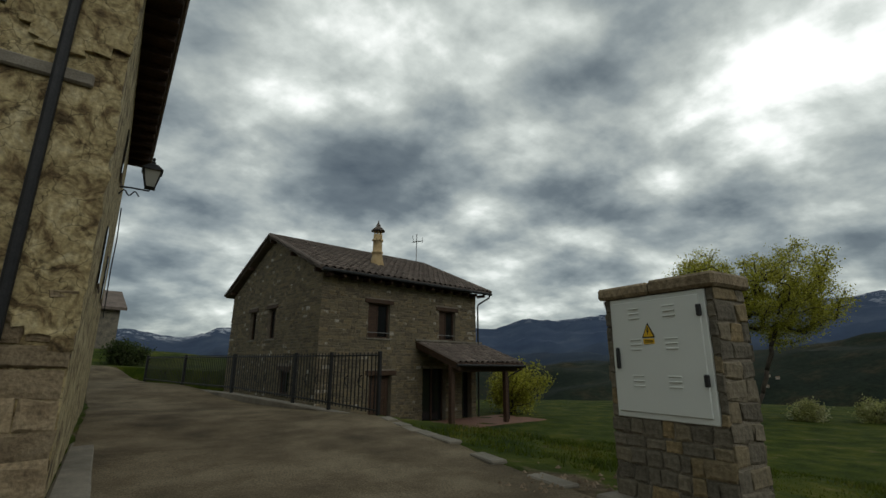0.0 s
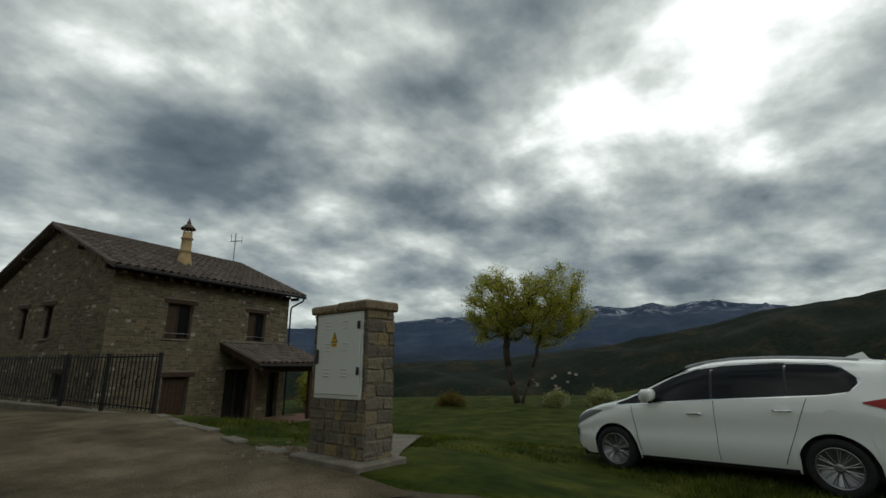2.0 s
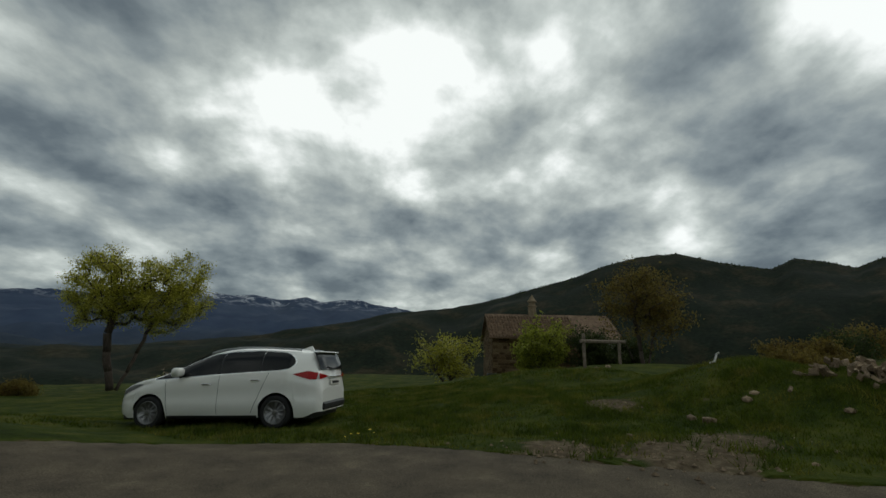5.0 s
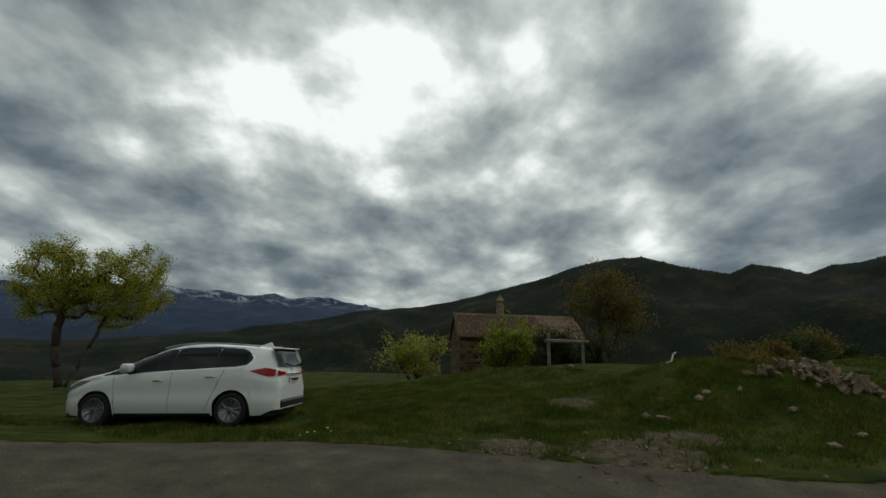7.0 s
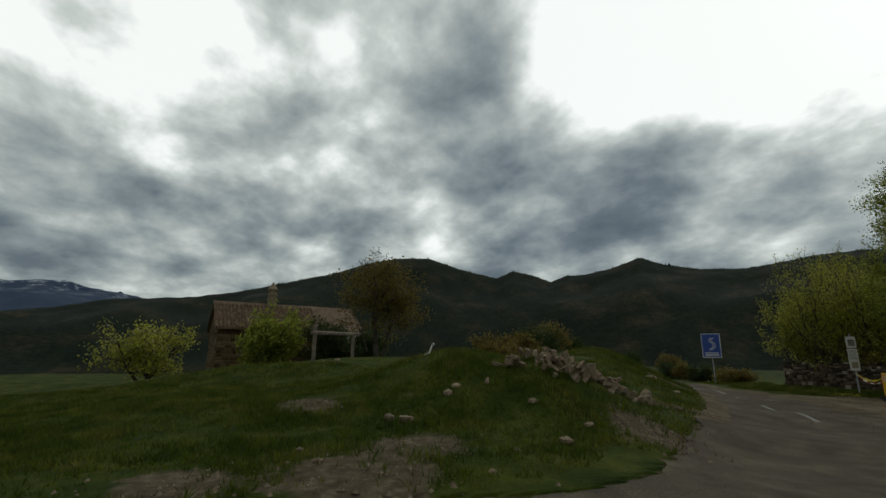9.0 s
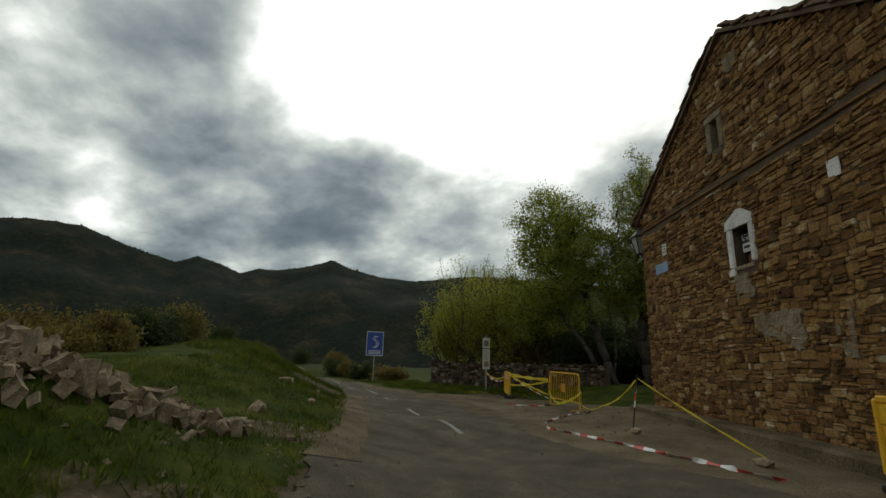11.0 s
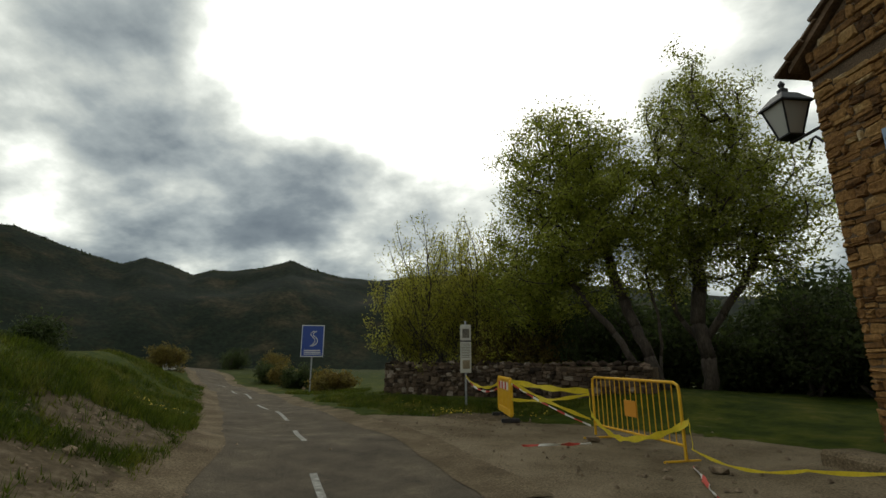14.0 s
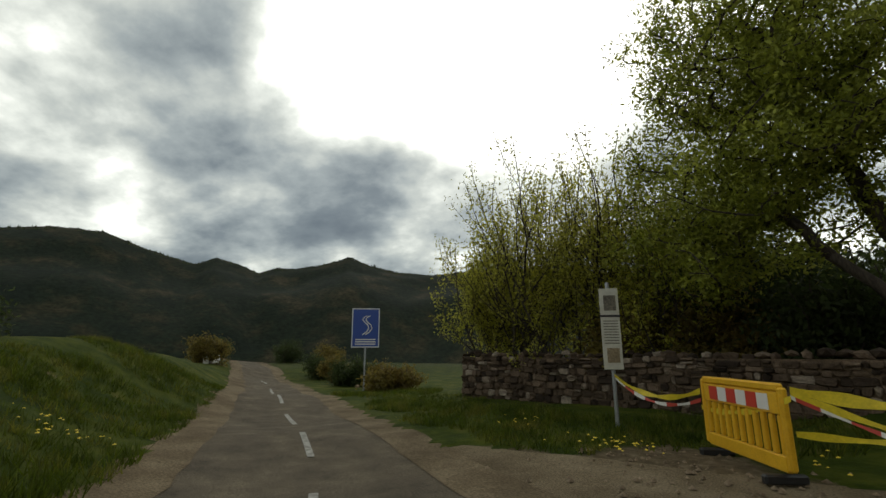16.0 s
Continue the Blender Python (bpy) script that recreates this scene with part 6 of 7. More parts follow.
def crown_tree(place, label, stems, crowns, count, seed, mat, per, reach, size, tip=0.011, thick=0.43, second=None):
    """A tree whose limbs feed an uneven crown: stems as lines of points, crowns as (centre, radii)."""
    rng = random.Random(seed)
    gen = np.random.default_rng(seed)
    t = thing("tree", Matrix.Translation(place), label, "tree")
    nodes, ahead, parent, chains = [], [], [], []
    for line in stems:
        line = [Vector(p) for p in line]
        chain = []
        for a, b in zip(line, line[1:]):
            steps = max(2, int((b - a).length / 0.3))
            for k in range(steps):
                p = a.lerp(b, k / steps) + Vector((rng.gauss(0, 0.025), rng.gauss(0, 0.025), 0))
                parent.append(chain[-1] if chain else -1)
                chain.append(len(nodes))
                nodes.append(p)
                ahead.append((b - a).normalized())
        chains.append(chain)
    aims = []
    for centre, radii, share in crowns:
        for _ in range(int(count * share)):
            d = Vector(gen.normal(0, 1, 3)).normalized()
            lump = 0.86 + 0.17 * math.sin(3.1 * d.x + seed) * math.cos(2.7 * d.y - seed) + 0.1 * math.sin(7 * d.z + 4 * d.x)
            k = rng.random() ** 0.42 * lump
            aims.append(Vector(centre) + Vector((d.x * radii[0], d.y * radii[1], d.z * radii[2])) * k)
    root = Vector(stems[0][-1])
    aims.sort(key=lambda p: (p - root).length + rng.uniform(0, 0.8))
    sites = []
    for aim in aims:
        arr = np.array(nodes)
        gap = arr - np.array(aim)
        cost = np.linalg.norm(gap, axis=1) + 0.9 * np.maximum(0, gap[:, 2] + 0.1)
        i = int(cost.argmin())
        start, dist = nodes[i], (aim - nodes[i]).length
        bend = start + (ahead[i] * 0.5 + Vector((0, 0, 0.25))) * dist * 0.6
        steps = max(2, int(dist / 0.22))
        chain, prev = [i], i
        for k in range(1, steps + 1):
            f = k / steps
            p = start * (1 - f) ** 2 + bend * 2 * f * (1 - f) + aim * f * f + Vector(gen.normal(0, 0.02, 3))
            parent.append(prev)
            ahead.append((p - nodes[prev]).normalized())
            prev = len(nodes)
            chain.append(prev)
            nodes.append(p)
        chains.append(chain)
        sites += [tuple(nodes[q]) for q in chain[max(1, len(chain) - 4):]]
    load = [0.0] * len(nodes)
    for chain in chains:
        load[chain[-1]] += 1
    for i in range(len(nodes) - 1, -1, -1):
        if parent[i] >= 0:
            load[parent[i]] += load[i]
    bm = bmesh.new()
    for k, chain in enumerate(chains):
        pts = [nodes[q] for q in chain]
        girth = [tip * max(1.0, load[q]) ** thick for q in chain]
        if k >= len(stems):
            girth[0] = girth[1]
        for j in range(0, len(pts) - 1, 3):
            seg = pts[j:j + 4]
            tube(bm, seg, girth[j], 8 if k < len(stems) else 5, girth[min(j + 3, len(pts) - 1)])
    part("trunk", bm, M_BARK, t, smooth=True)
    leaves(sites, rng, per, reach, size, mat, t)
    if second:
        leaves(sites[::2], rng, second[1], reach, size * 0.85, second[0], t, "blossom")
    return t


# the twin-stemmed tree on the edge of the meadow
crown_tree((16.1, 20.1, -0.6), "twin-stemmed tree in yellow-green spring leaf",
           [[(-0.1, 0.1, 0), (-0.35, 0.3, 1.3), (-0.5, 0.45, 2.6), (-0.35, 0.35, 4.2)], [(0.1, -0.1, 0), (0.4, -0.35, 1.2), (0.75, -0.65, 2.6), (1.1, -0.9, 4.2)]],
           [((-0.75, 0.7, 5.3), (2.4, 2.3, 2.5), 0.5), ((1.5, -1.3, 5.3), (2.4, 2.3, 2.6), 0.5)], 560, 8, M_LEAF_SPRING, 44, 0.18, 0.055, 0.0135, 0.43)
# beside the old house
crown_tree((16.85, -29.75, 0.35), "dense round green tree with several dark trunks",
           [[(-0.3, 0, 0), (0.2, 0, 1.3), (0.9, -0.2, 3.0), (1.4, -0.3, 5.0)], [(0.1, 0.2, 0), (0.7, 0.4, 1.4), (1.8, 0.5, 2.8), (2.9, 0.5, 4.4)], [(-0.1, -0.3, 0), (-0.2, -0.4, 2.0), (0.2, -0.4, 4.0)]],
           [((2.2, 0.2, 6.4), (3.3, 2.8, 3.9), 0.8), ((3.6, 0.4, 3.4), (2.7, 2.2, 1.9), 0.22), ((0.2, 0, 5.0), (2.0, 1.9, 2.8), 0.16)], 900, 9, M_LEAF_GREEN, 36, 0.23, 0.058, 0.011, 0.41)
crown_tree((15.7, -31.05, 0.3), "gnarled old tree with pale leaves and blossom",
           [[(0, 0, 0), (-0.05, 0.05, 1.0), (0.1, 0.1, 2.0), (-0.1, 0.1, 3.6), (0.15, 0.1, 5.6)], [(0.05, 0.05, 1.3), (0.7, 0, 2.4), (0.9, 0.1, 3.8), (0.7, 0.1, 5.2)], [(0, 0.05, 1.5), (-0.8, 0.2, 2.5), (-1.6, 0.2, 3.6), (-1.8, 0.1, 5.0)]],
           [((-0.6, 0.1, 7.4), (2.1, 2.1, 3.8), 0.6), ((-2.0, 0.1, 5.2), (2.0, 2.0, 2.8), 0.3), ((0.0, 0.2, 4.4), (2.4, 2.0, 1.7), 0.25)], 700, 14, M_LEAF_GREEN, 26, 0.2, 0.058, 0.0135, 0.43, (M_LEAF_PALE, 30))
for k, (x, y, h, seed) in enumerate(((26.2, -29.8, 3.9, 1), (24.9, -30.0, 4.3, 2), (23.5, -30.2, 3.7, 3), (27.4, -29.7, 3.0, 4), (21.9, -30.4, 3.2, 6))):
    rng = random.Random(seed + 50)
    stems = [((rng.uniform(-0.4, 0.4), rng.uniform(-0.4, 0.4), 0), (rng.uniform(-0.3, 0.3), rng.uniform(-0.3, 0.3), 1), h * rng.uniform(0.7, 1.0), 0.045) for _ in range(9)]
    tree("hazel_bush", (x, y, ground_z(x, y) - 0.05), "upright hazel bush with thin stems and fresh leaves", stems, seed + 70, M_LEAF_SPRING, 12, 0.12, 0.05, levels=2, kids=(6, 4), spread=0.6, shrink=0.6, lift=0.16, bare=0.12, wobble=0.1)


def bush(x, y, wide, high, seed, mat, label, name="shrub", size=0.06, per=9, second=None):
    rng = random.Random(seed)
    stems = [((rng.uniform(-0.3, 0.3) * wide * 0.5, rng.uniform(-0.3, 0.3) * wide * 0.5, 0), (rng.gauss(0, 0.45) * wide / high, rng.gauss(0, 0.45) * wide / high, 1), high * rng.uniform(0.4, 0.58), 0.03 + 0.012 * high) for _ in range(6)]
    return tree(name, (x, y, ground_z(x, y) - 0.08), label, stems, seed, mat, per, 0.05 * wide + 0.06, size, levels=2, kids=(6, 5), spread=0.85, shrink=0.6, lift=0.06, bare=0.1, second=second)


bush(24.6, 4.6, 2.3, 3.1, 61, M_LEAF_SPRING, "small fruit tree with white blossom beside the shed", "fruit_tree", 0.07, 7, (M_LEAF_PALE, 4))
bush(28.6, 0.6, 2.4, 3.6, 62, M_LEAF_GREEN, "bright green bush against the shed wall", "shrub", 0.1, 12)
crown_tree((27.6, -5.3, ground_z(27.6, -5.3) - 0.1), "budding brownish tree behind the meadow", [[(-0.2, 0, 0), (-0.3, 0.1, 1.4), (-0.5, 0.3, 3.2)], [(0.2, -0.2, 0), (0.4, -0.5, 1.5), (0.6, -1.0, 3.2)], [(0, 0.3, 0), (0.1, 0.8, 1.4), (0.2, 1.4, 2.8)]],
           [((0, 0.1, 3.9), (2.3, 2.5, 2.5), 0.7), ((0, -1.2, 3.2), (1.8, 1.8, 2.0), 0.3)], 300, 63, M_LEAF_BROWN, 16, 0.22, 0.08, 0.012, 0.4)
bush(29.5, -2.4, 2.6, 3.0, 65, M_LEAF_DARK, "dark leafless bramble beside the shed", "shrub", 0.08, 10)
bush(31.0, -4.2, 3.0, 2.8, 66, M_LEAF_DARK, "dark leafless bramble beside the shed", "shrub", 0.08, 10)
for k, (x, y, w, h, mat) in enumerate(((19.2, -10, 1.8, 1.0, M_LEAF_BROWN), (18.1, -9.6, 1.4, 0.7, M_LEAF_BROWN), (20.8, -11.5, 1.8, 1.2, M_LEAF_BROWN), (22.7, -12.6, 2.2, 1.5, M_LEAF_DARK), (25.7, -14, 2.4, 1.7, M_LEAF_BROWN), (29.9, -17.1, 2.2, 1.3, M_LEAF_DARK))):
    bush(x, y, w, h, 80 + k, mat, "low dark shrub on the grassy bank", "shrub", 0.055)
for k, (x, y, w, h, mat) in enumerate(((32.9, -29.7, 1.7, 1.3, M_LEAF_BROWN), (35.7, -30.7, 2.0, 1.3, M_LEAF_BROWN), (38.3, -30.6, 2.0, 1.6, M_LEAF_DARK), (42.7, -31.9, 2.2, 1.6, M_LEAF_BROWN), (46.9, -33.3, 2.2, 1.8, M_LEAF_DARK), (53.1, -36.7, 2.6, 2.2, M_LEAF_BROWN), (49.4, -26.4, 2.6, 1.8, M_LEAF_BROWN), (57.1, -28.8, 3.0, 2.2, M_LEAF_DARK), (63.2, -37.2, 3.0, 2.6, M_LEAF_DARK))):
    bush(x, y, w, h, 100 + k, mat, "rounded roadside shrub in early leaf", "shrub", 0.07)
# dark bushes added in place of the shaded grassy bank
for k, (x, y) in enumerate(((11.2, -35.7), (14.2, -36.1), (17.1, -36), (19.8, -35), (22.2, -33.3))):
    bush(x, y, 4.2, 4.6, 150 + k, M_LEAF_DARK, "tall dark bushes in place of the shaded bank behind the old trees", "thicket", 0.12, 16)
bush(5.6, 22.5, 2.2, 2.9, 120, M_LEAF_SPRING, "small leafy tree beyond the porch", "tree", 0.06, 12)
bush(-10.2, 21.0, 2.4, 1.4, 121, M_LEAF_DARK, "dark bush beside the lane", "shrub", 0.07)
bush(-12.6, 24.5, 2.4, 1.5, 122, M_LEAF_DARK, "dark bush beside the lane", "shrub", 0.07)
for k, (x, y) in enumerate(((20.4, -31.6), (18.1, -32.5), (22.7, -30.1), (15.3, -33.2), (21.2, -30.2), (13.5, -33.3), (19.1, -31.1), (11.7, -32.5))):
    bush(x, y, 3.0, 2.6 if k < 5 else 3.4, 130 + k, M_LEAF_BROWN if k == 2 or k == 4 else M_LEAF_DARK, "dark undergrowth behind the dry stone wall", "shrub", 0.085, 11)
for k, (x, y) in enumerate(((17.2, 18.6), (19.5, 17.5), (12.5, 21.5), (22.5, 15.5))):
    bush(x, y, 1.6, 0.9, 140 + k, M_LEAF_PALE if k < 2 else M_LEAF_BROWN, "low scrub on the edge of the meadow", "shrub", 0.05)

# ---- walls, signs, barriers ----
wall_m = Matrix.Translation((27.6, -28.4, 0.7)) @ Matrix.Rotation(math.atan2(-28.7 + 28.4, 16.4 - 27.6), 4, "Z")
rng = random.Random(41)
dry = thing("dry_stone_wall", wall_m, "tumbledown dry stone wall of dark field stones", "stone wall")
top = lambda u: 0.42 + 0.1 * math.sin(u * 1.1) + 0.06 * math.sin(u * 3.7 + 1)
bm = bmesh.new()
box(bm, 0, 0.04, -1.4, 11.1, 0.5, 0.34)
part("core", bm, M_MORTAR_RED, dry)
masonry(dry, Matrix.Translation((0, 0.05, 0)), lambda v: (0.0, 11.1), -1.2, 0.34, [], M_DRY_STONE, rng, (0.09, 0.22), (0.09, 0.34), (0.03, 0.11), 0.01, near=lambda u, v: v > -0.9, limit=280, wave=0.035, rough=0.24, split=0.2)


def lump(rng, rx, ry, rz, m, bm=None):
    """One broken stone."""
    bm = bm or bmesh.new()
    geo = bmesh.ops.create_icosphere(bm, subdivisions=1, radius=1.0)
    for v in geo["verts"]:
        v.co = m @ Vector((v.co.x * rx * rng.uniform(0.65, 1.2), v.co.y * ry * rng.uniform(0.65, 1.2), v.co.z * rz * rng.uniform(0.6, 1.2)))
    return bm


for k in range(46):
    u = k * 0.24 + rng.uniform(-0.05, 0.05)
    part("coping_stone", lump(rng, rng.uniform(0.1, 0.2), 0.2, rng.uniform(0.07, 0.13), Matrix.Translation((u, 0.25, 0.38 + rng.uniform(-0.03, 0.08)))), M_DRY_STONE, dry)

# rubble heap
heap = thing("rubble_heap", Matrix(), "heap of pale broken stones on the grassy mound", "rubble")
meshes = []
rng = random.Random(43)
for k in range(14):
    a, b, c = rng.uniform(0.1, 0.22), rng.uniform(0.08, 0.15), rng.uniform(0.035, 0.08)
    bm = boxed(-a, -b, -c, a, b, c)
    for v in bm.verts:
        v.co += Vector((rng.uniform(-0.3, 0.3) * a, rng.uniform(-0.35, 0.35) * b, rng.uniform(-0.35, 0.35) * c))
    meshes.append(part("stone", bm, M_RUBBLE, heap).data)
for k in range(270):
    f = rng.random() ** 0.8
    x = 10.7 + f * 1.5 + rng.gauss(0, 0.4)
    y = -9.0 - f * 2.3 + rng.gauss(0, 0.4)
    ob = new("stone", meshes[k % 14])
    ob.parent = heap
    s = rng.uniform(0.25, 0.62)
    ob.matrix_local = Matrix.LocRotScale((x, y, ground_z(x, y) + 0.05 + max(0, rng.gauss(0.08, 0.09)) * (1 - f * 0.6)), Euler((rng.uniform(0, 6), rng.uniform(0, 6), rng.uniform(0, 6))), (s, s, s))
for k, ob in enumerate(list(heap.children)[:14]):
    x, y = 11.4 + rng.uniform(-0.7, 0.7), -10.2 + rng.uniform(-0.9, 0.9)
    ob.matrix_local = Matrix.Translation((x, y, ground_z(x, y) + 0.06)) @ Matrix.Rotation(rng.uniform(0, 6), 4, "Z") @ Matrix.Scale(0.5, 4)
# loose boulders and stones in the grass
for x, y, r in ((9.78, -6.57, 0.28), (10.0, -6.3, 0.2), (10.65, -7.33, 0.24), (10.9, -7.5, 0.18), (9.7, -8.6, 0.2), (7.4, -5.6, 0.16), (8.0, -5.3, 0.12), (8.2, -8.6, 0.2), (8.9, -9.2, 0.16), (18.6, -16.3, 0.2), (21.6, -4.0, 0.22), (20.4, -3.6, 0.2), (22.4, -3.9, 0.25),
                (21.0, -7.0, 0.25), (25.6, -26.6, 0.22), (26.0, -26.8, 0.16), (37.4, -30.4, 0.3), (20.6, -24.4, 0.1), (11.6, -12.2, 0.2), (6.7, -2.8, 0.07), (7.0, -7.4, 0.1), (16.6, -14.4, 0.4), (13.6, -12.6, 0.34), (12.5, -11.9, 0.3), (13.0, -11.2, 0.4), (14.9, -14.2, 0.24)):
    r *= 0.48
    b = part("boulder", lump(rng, r * 1.2, r, r * 0.7, Matrix()), M_RUBBLE, None, "pale weathered stone lying in the grass")
    tagged(b, category="stone", group="loose stones")
    b.matrix_world = Matrix.Translation((x, y, ground_z(x, y) + r * 0.3)) @ Matrix.Rotation(rng.uniform(0, 6), 4, "Z")
pv, pf = [], []
for ex, ey, er in EARTH + [(11.8, -11.0, 1.6), (18.6, -23.6, 1.6), (11, -19, 3), (15, -22, 2)]:
    for k in range(110):
        x, y = ex + rng.gauss(0, er * 0.6), ey + rng.gauss(0, er * 0.6)
        r = rng.uniform(0.012, 0.05)
        n, z = len(pv), ground_z(x, y) + 0.005
        pv += [(x + r * rng.uniform(0.6, 1.2) * math.cos(a), y + r * rng.uniform(0.6, 1.2) * math.sin(a), z) for a in (0, 1.57, 3.14, 4.71)] + [(x, y, z + r * 0.8)]
        pf += [(n, n + 1, n + 4), (n + 1, n + 2, n + 4), (n + 2, n + 3, n + 4), (n + 3, n, n + 4)]
tagged(sheet("pebbles", pv, pf, M_RUBBLE), "scattered pebbles on bare earth and gravel", "pebbles", kind="stuff")

# white scrap of bent pipe on the mound
z = ground_z(13.74, -7.14)
scrap = part("bent_pipe", tube(bmesh.new(), [(0.14, 0.05, 0.02), (0.0, 0.0, 0.04), (-0.12, -0.03, 0.06), (-0.1, -0.06, 0.14), (-0.06, -0.1, 0.24), (-0.14, -0.14, 0.28)], 0.022, 8), M_WHITE_FILM, None, "bent scrap of white plastic pipe")
scrap.matrix_world = Matrix.Translation((13.74, -7.14, z))
tagged(scrap, category="pipe")

# timber frame in the meadow
frame_thing = thing("timber_frame", Matrix(), "weathered timber rail between two posts", "fence")
for x, y, z in ((22.4, -2.9, 2.55), (24.5, -4.3, 2.3)):
    part("post", boxed(x - 0.07, y - 0.07, ground_z(x, y) - 0.3, x + 0.07, y + 0.07, z, 0.012), M_WOOD_OLD, frame_thing)
part("rail", tube(bmesh.new(), [(22.2, -2.8, 2.2), (24.9, -4.55, 2.26)], 0.085, 6), M_WOOD_OLD, frame_thing)

# the shed
SHED = pose(31.13, 4.25, -0.21, 0, 0, -64.5) @ Matrix.Diagonal((0.9, 0.9, 0.9, 1))
shed = thing("shed", SHED, "old tan stone shed with mossy tile roof", "shed")
SL, SD, SE, SR = 9.8, 5.6, 3.45, 5.3
part("wall", holed_wall(bmesh.new(), SL, 0, SE, [(1.9, 1.3, 2.7, 2.6)], 0.4, Matrix()), M_SHED_STONE, shed)
part("wall", boxed(0, 0.4, 0, 0.4, SD, SE), M_SHED_STONE, shed)
part("wall", boxed(SL - 0.4, 0.4, 0, SL, SD, SE), M_SHED_STONE, shed)
part("wall", boxed(0.4, SD - 0.4, 0, SL - 0.4, SD, SE), M_SHED_STONE, shed)
for x in (0, SL - 0.4):
    part("gable", prism(bmesh.new(), [(0, SE), (SD, SE), (SD / 2, SR)], 0.4, Matrix.Translation((x, 0, 0)) @ SIDE), M_SHED_STONE, shed)
rng = random.Random(46)
masonry(shed, Matrix(), lambda v: (0.0, SL), 0.0, SE, [(1.9, 1.3, 2.7, 2.6)], M_SHED_STONE, rng, (0.14, 0.26), (0.2, 0.55), (0.02, 0.05), 0.02, near=lambda u, v: u < 5, limit=120, wave=0.015, rough=0.2)
masonry(shed, SIDE, lambda v: (0.0, SD) if v < SE else ((v - SE) / (SR - SE) * SD / 2, SD - (v - SE) / (SR - SE) * SD / 2), 0.0, SR - 0.1, [], M_SHED_STONE, rng, (0.14, 0.26), (0.2, 0.55), (0.02, 0.05), 0.02, near=lambda u, v: True, limit=120, wave=0.015, rough=0.2)
part("window", boxed(1.9, 0.3, 1.3, 2.7, 0.33, 2.6), M_WOOD, shed, "dark reddish boarded opening")
part("slot", boxed(-0.01, 2.5, 3.7, 0.02, 2.9, 4.4), M_BLACK, shed)
roof = part("roof", prism(bmesh.new(), [(-0.35, SE - 0.18), (SD / 2, SR + 0.02), (SD + 0.35, SE - 0.18), (SD + 0.35, SE - 0.08), (SD / 2, SR + 0.12), (-0.35, SE - 0.08)], SL + 0.5, Matrix.Translation((-0.25, 0, 0)) @ SIDE), M_ROOF_OLD, shed, "mossy brown tile roof")
rng = random.Random(47)
tiled_slope(roof, Matrix.Translation((-0.25, -0.35, SE - 0.07)) @ Matrix.Rotation(math.atan2(SR + 0.2 - SE, SD / 2 + 0.35), 4, "X"), 7.0, 3.6, 0.24, 0.42, M_ROOF_OLD, rng, 200, jitter=0.03, rise=0.07)
part("roof_sheet", boxed(7.4, -0.3, 0, 9.9, 0.0, 0.05, 0.01, Matrix.Translation((0, 0.2, SE + 0.1)) @ Matrix.Rotation(math.atan2(1.85, 3.15), 4, "X") @ Matrix.Diagonal((1, 7, 1, 1))), material("pale_sheet", [(0.12, 0.1, 0.08), (0.3, 0.28, 0.25), (0.5, 0.49, 0.46)], 2.5, 0.7, 0.2, 20, 0.3), roof, "pale patched sheet roofing")
c = part("chimney", lathe(bmesh.new(), [(0.34, 0), (0.33, 0.9), (0.38, 0.95), (0.38, 1.02), (0.3, 1.05), (0.28, 1.3), (0.4, 1.34), (0.4, 1.4), (0.12, 1.75), (0.03, 1.95)], 12, Matrix.Translation((3.7, 2.6, 5.1))), M_STONE_TAN, shed, "round stone chimney with conical cap")
part("bin", boxed(-0.5, -0.9, 0.0, 0.3, -0.2, 0.7, 0.04), M_BLACK, shed)

# blue tourist sign
SIGN = pose(35.25, -29.5, 1.08, 0, 0, 236)
sign = thing("road_sign", SIGN, "blue tourist route sign with a white winding line", "sign")
sz = ground_z(35.25, -29.5) - 1.08
part("panel", boxed(-0.62, -0.02, 0.33, 0.62, 0.02, 2.08, 0.01), M_BLUE, sign)
bm = bmesh.new()
for a in ((-0.61, 0.335, 0.61, 0.375), (-0.61, 2.035, 0.61, 2.075), (-0.61, 0.376, -0.575, 2.034), (0.575, 0.376, 0.61, 2.034)):
    box(bm, a[0], -0.028, a[1], a[2], -0.0205, a[3])
part("border", bm, M_WHITE_FILM, sign)
pts = [(0.08, -0.027, 1.75), (-0.05, -0.027, 1.68), (-0.12, -0.027, 1.56), (-0.02, -0.027, 1.44), (0.12, -0.027, 1.32), (0.16, -0.027, 1.18), (0.06, -0.027, 1.02), (-0.12, -0.027, 0.9)]
part("winding_line", tube(bmesh.new(), [(x - 0.02, y, z) for x, y, z in pts], 0.022, 6), M_WHITE_FILM, sign)
part("winding_line", tube(bmesh.new(), [(x + 0.12, y, z) for x, y, z in pts], 0.022, 6), M_WHITE_FILM, sign)
bm = bmesh.new()
for z in (0.66, 0.56, 0.46):
    box(bm, -0.45, -0.027, z, 0.45, -0.0205, z + 0.045)
part("text_bar", bm, M_WHITE_FILM, sign)
part("post", tube(bmesh.new(), [(0, 0.06, sz - 0.3), (0, 0.06, 1.9)], 0.04, 8), M_STEEL, sign)

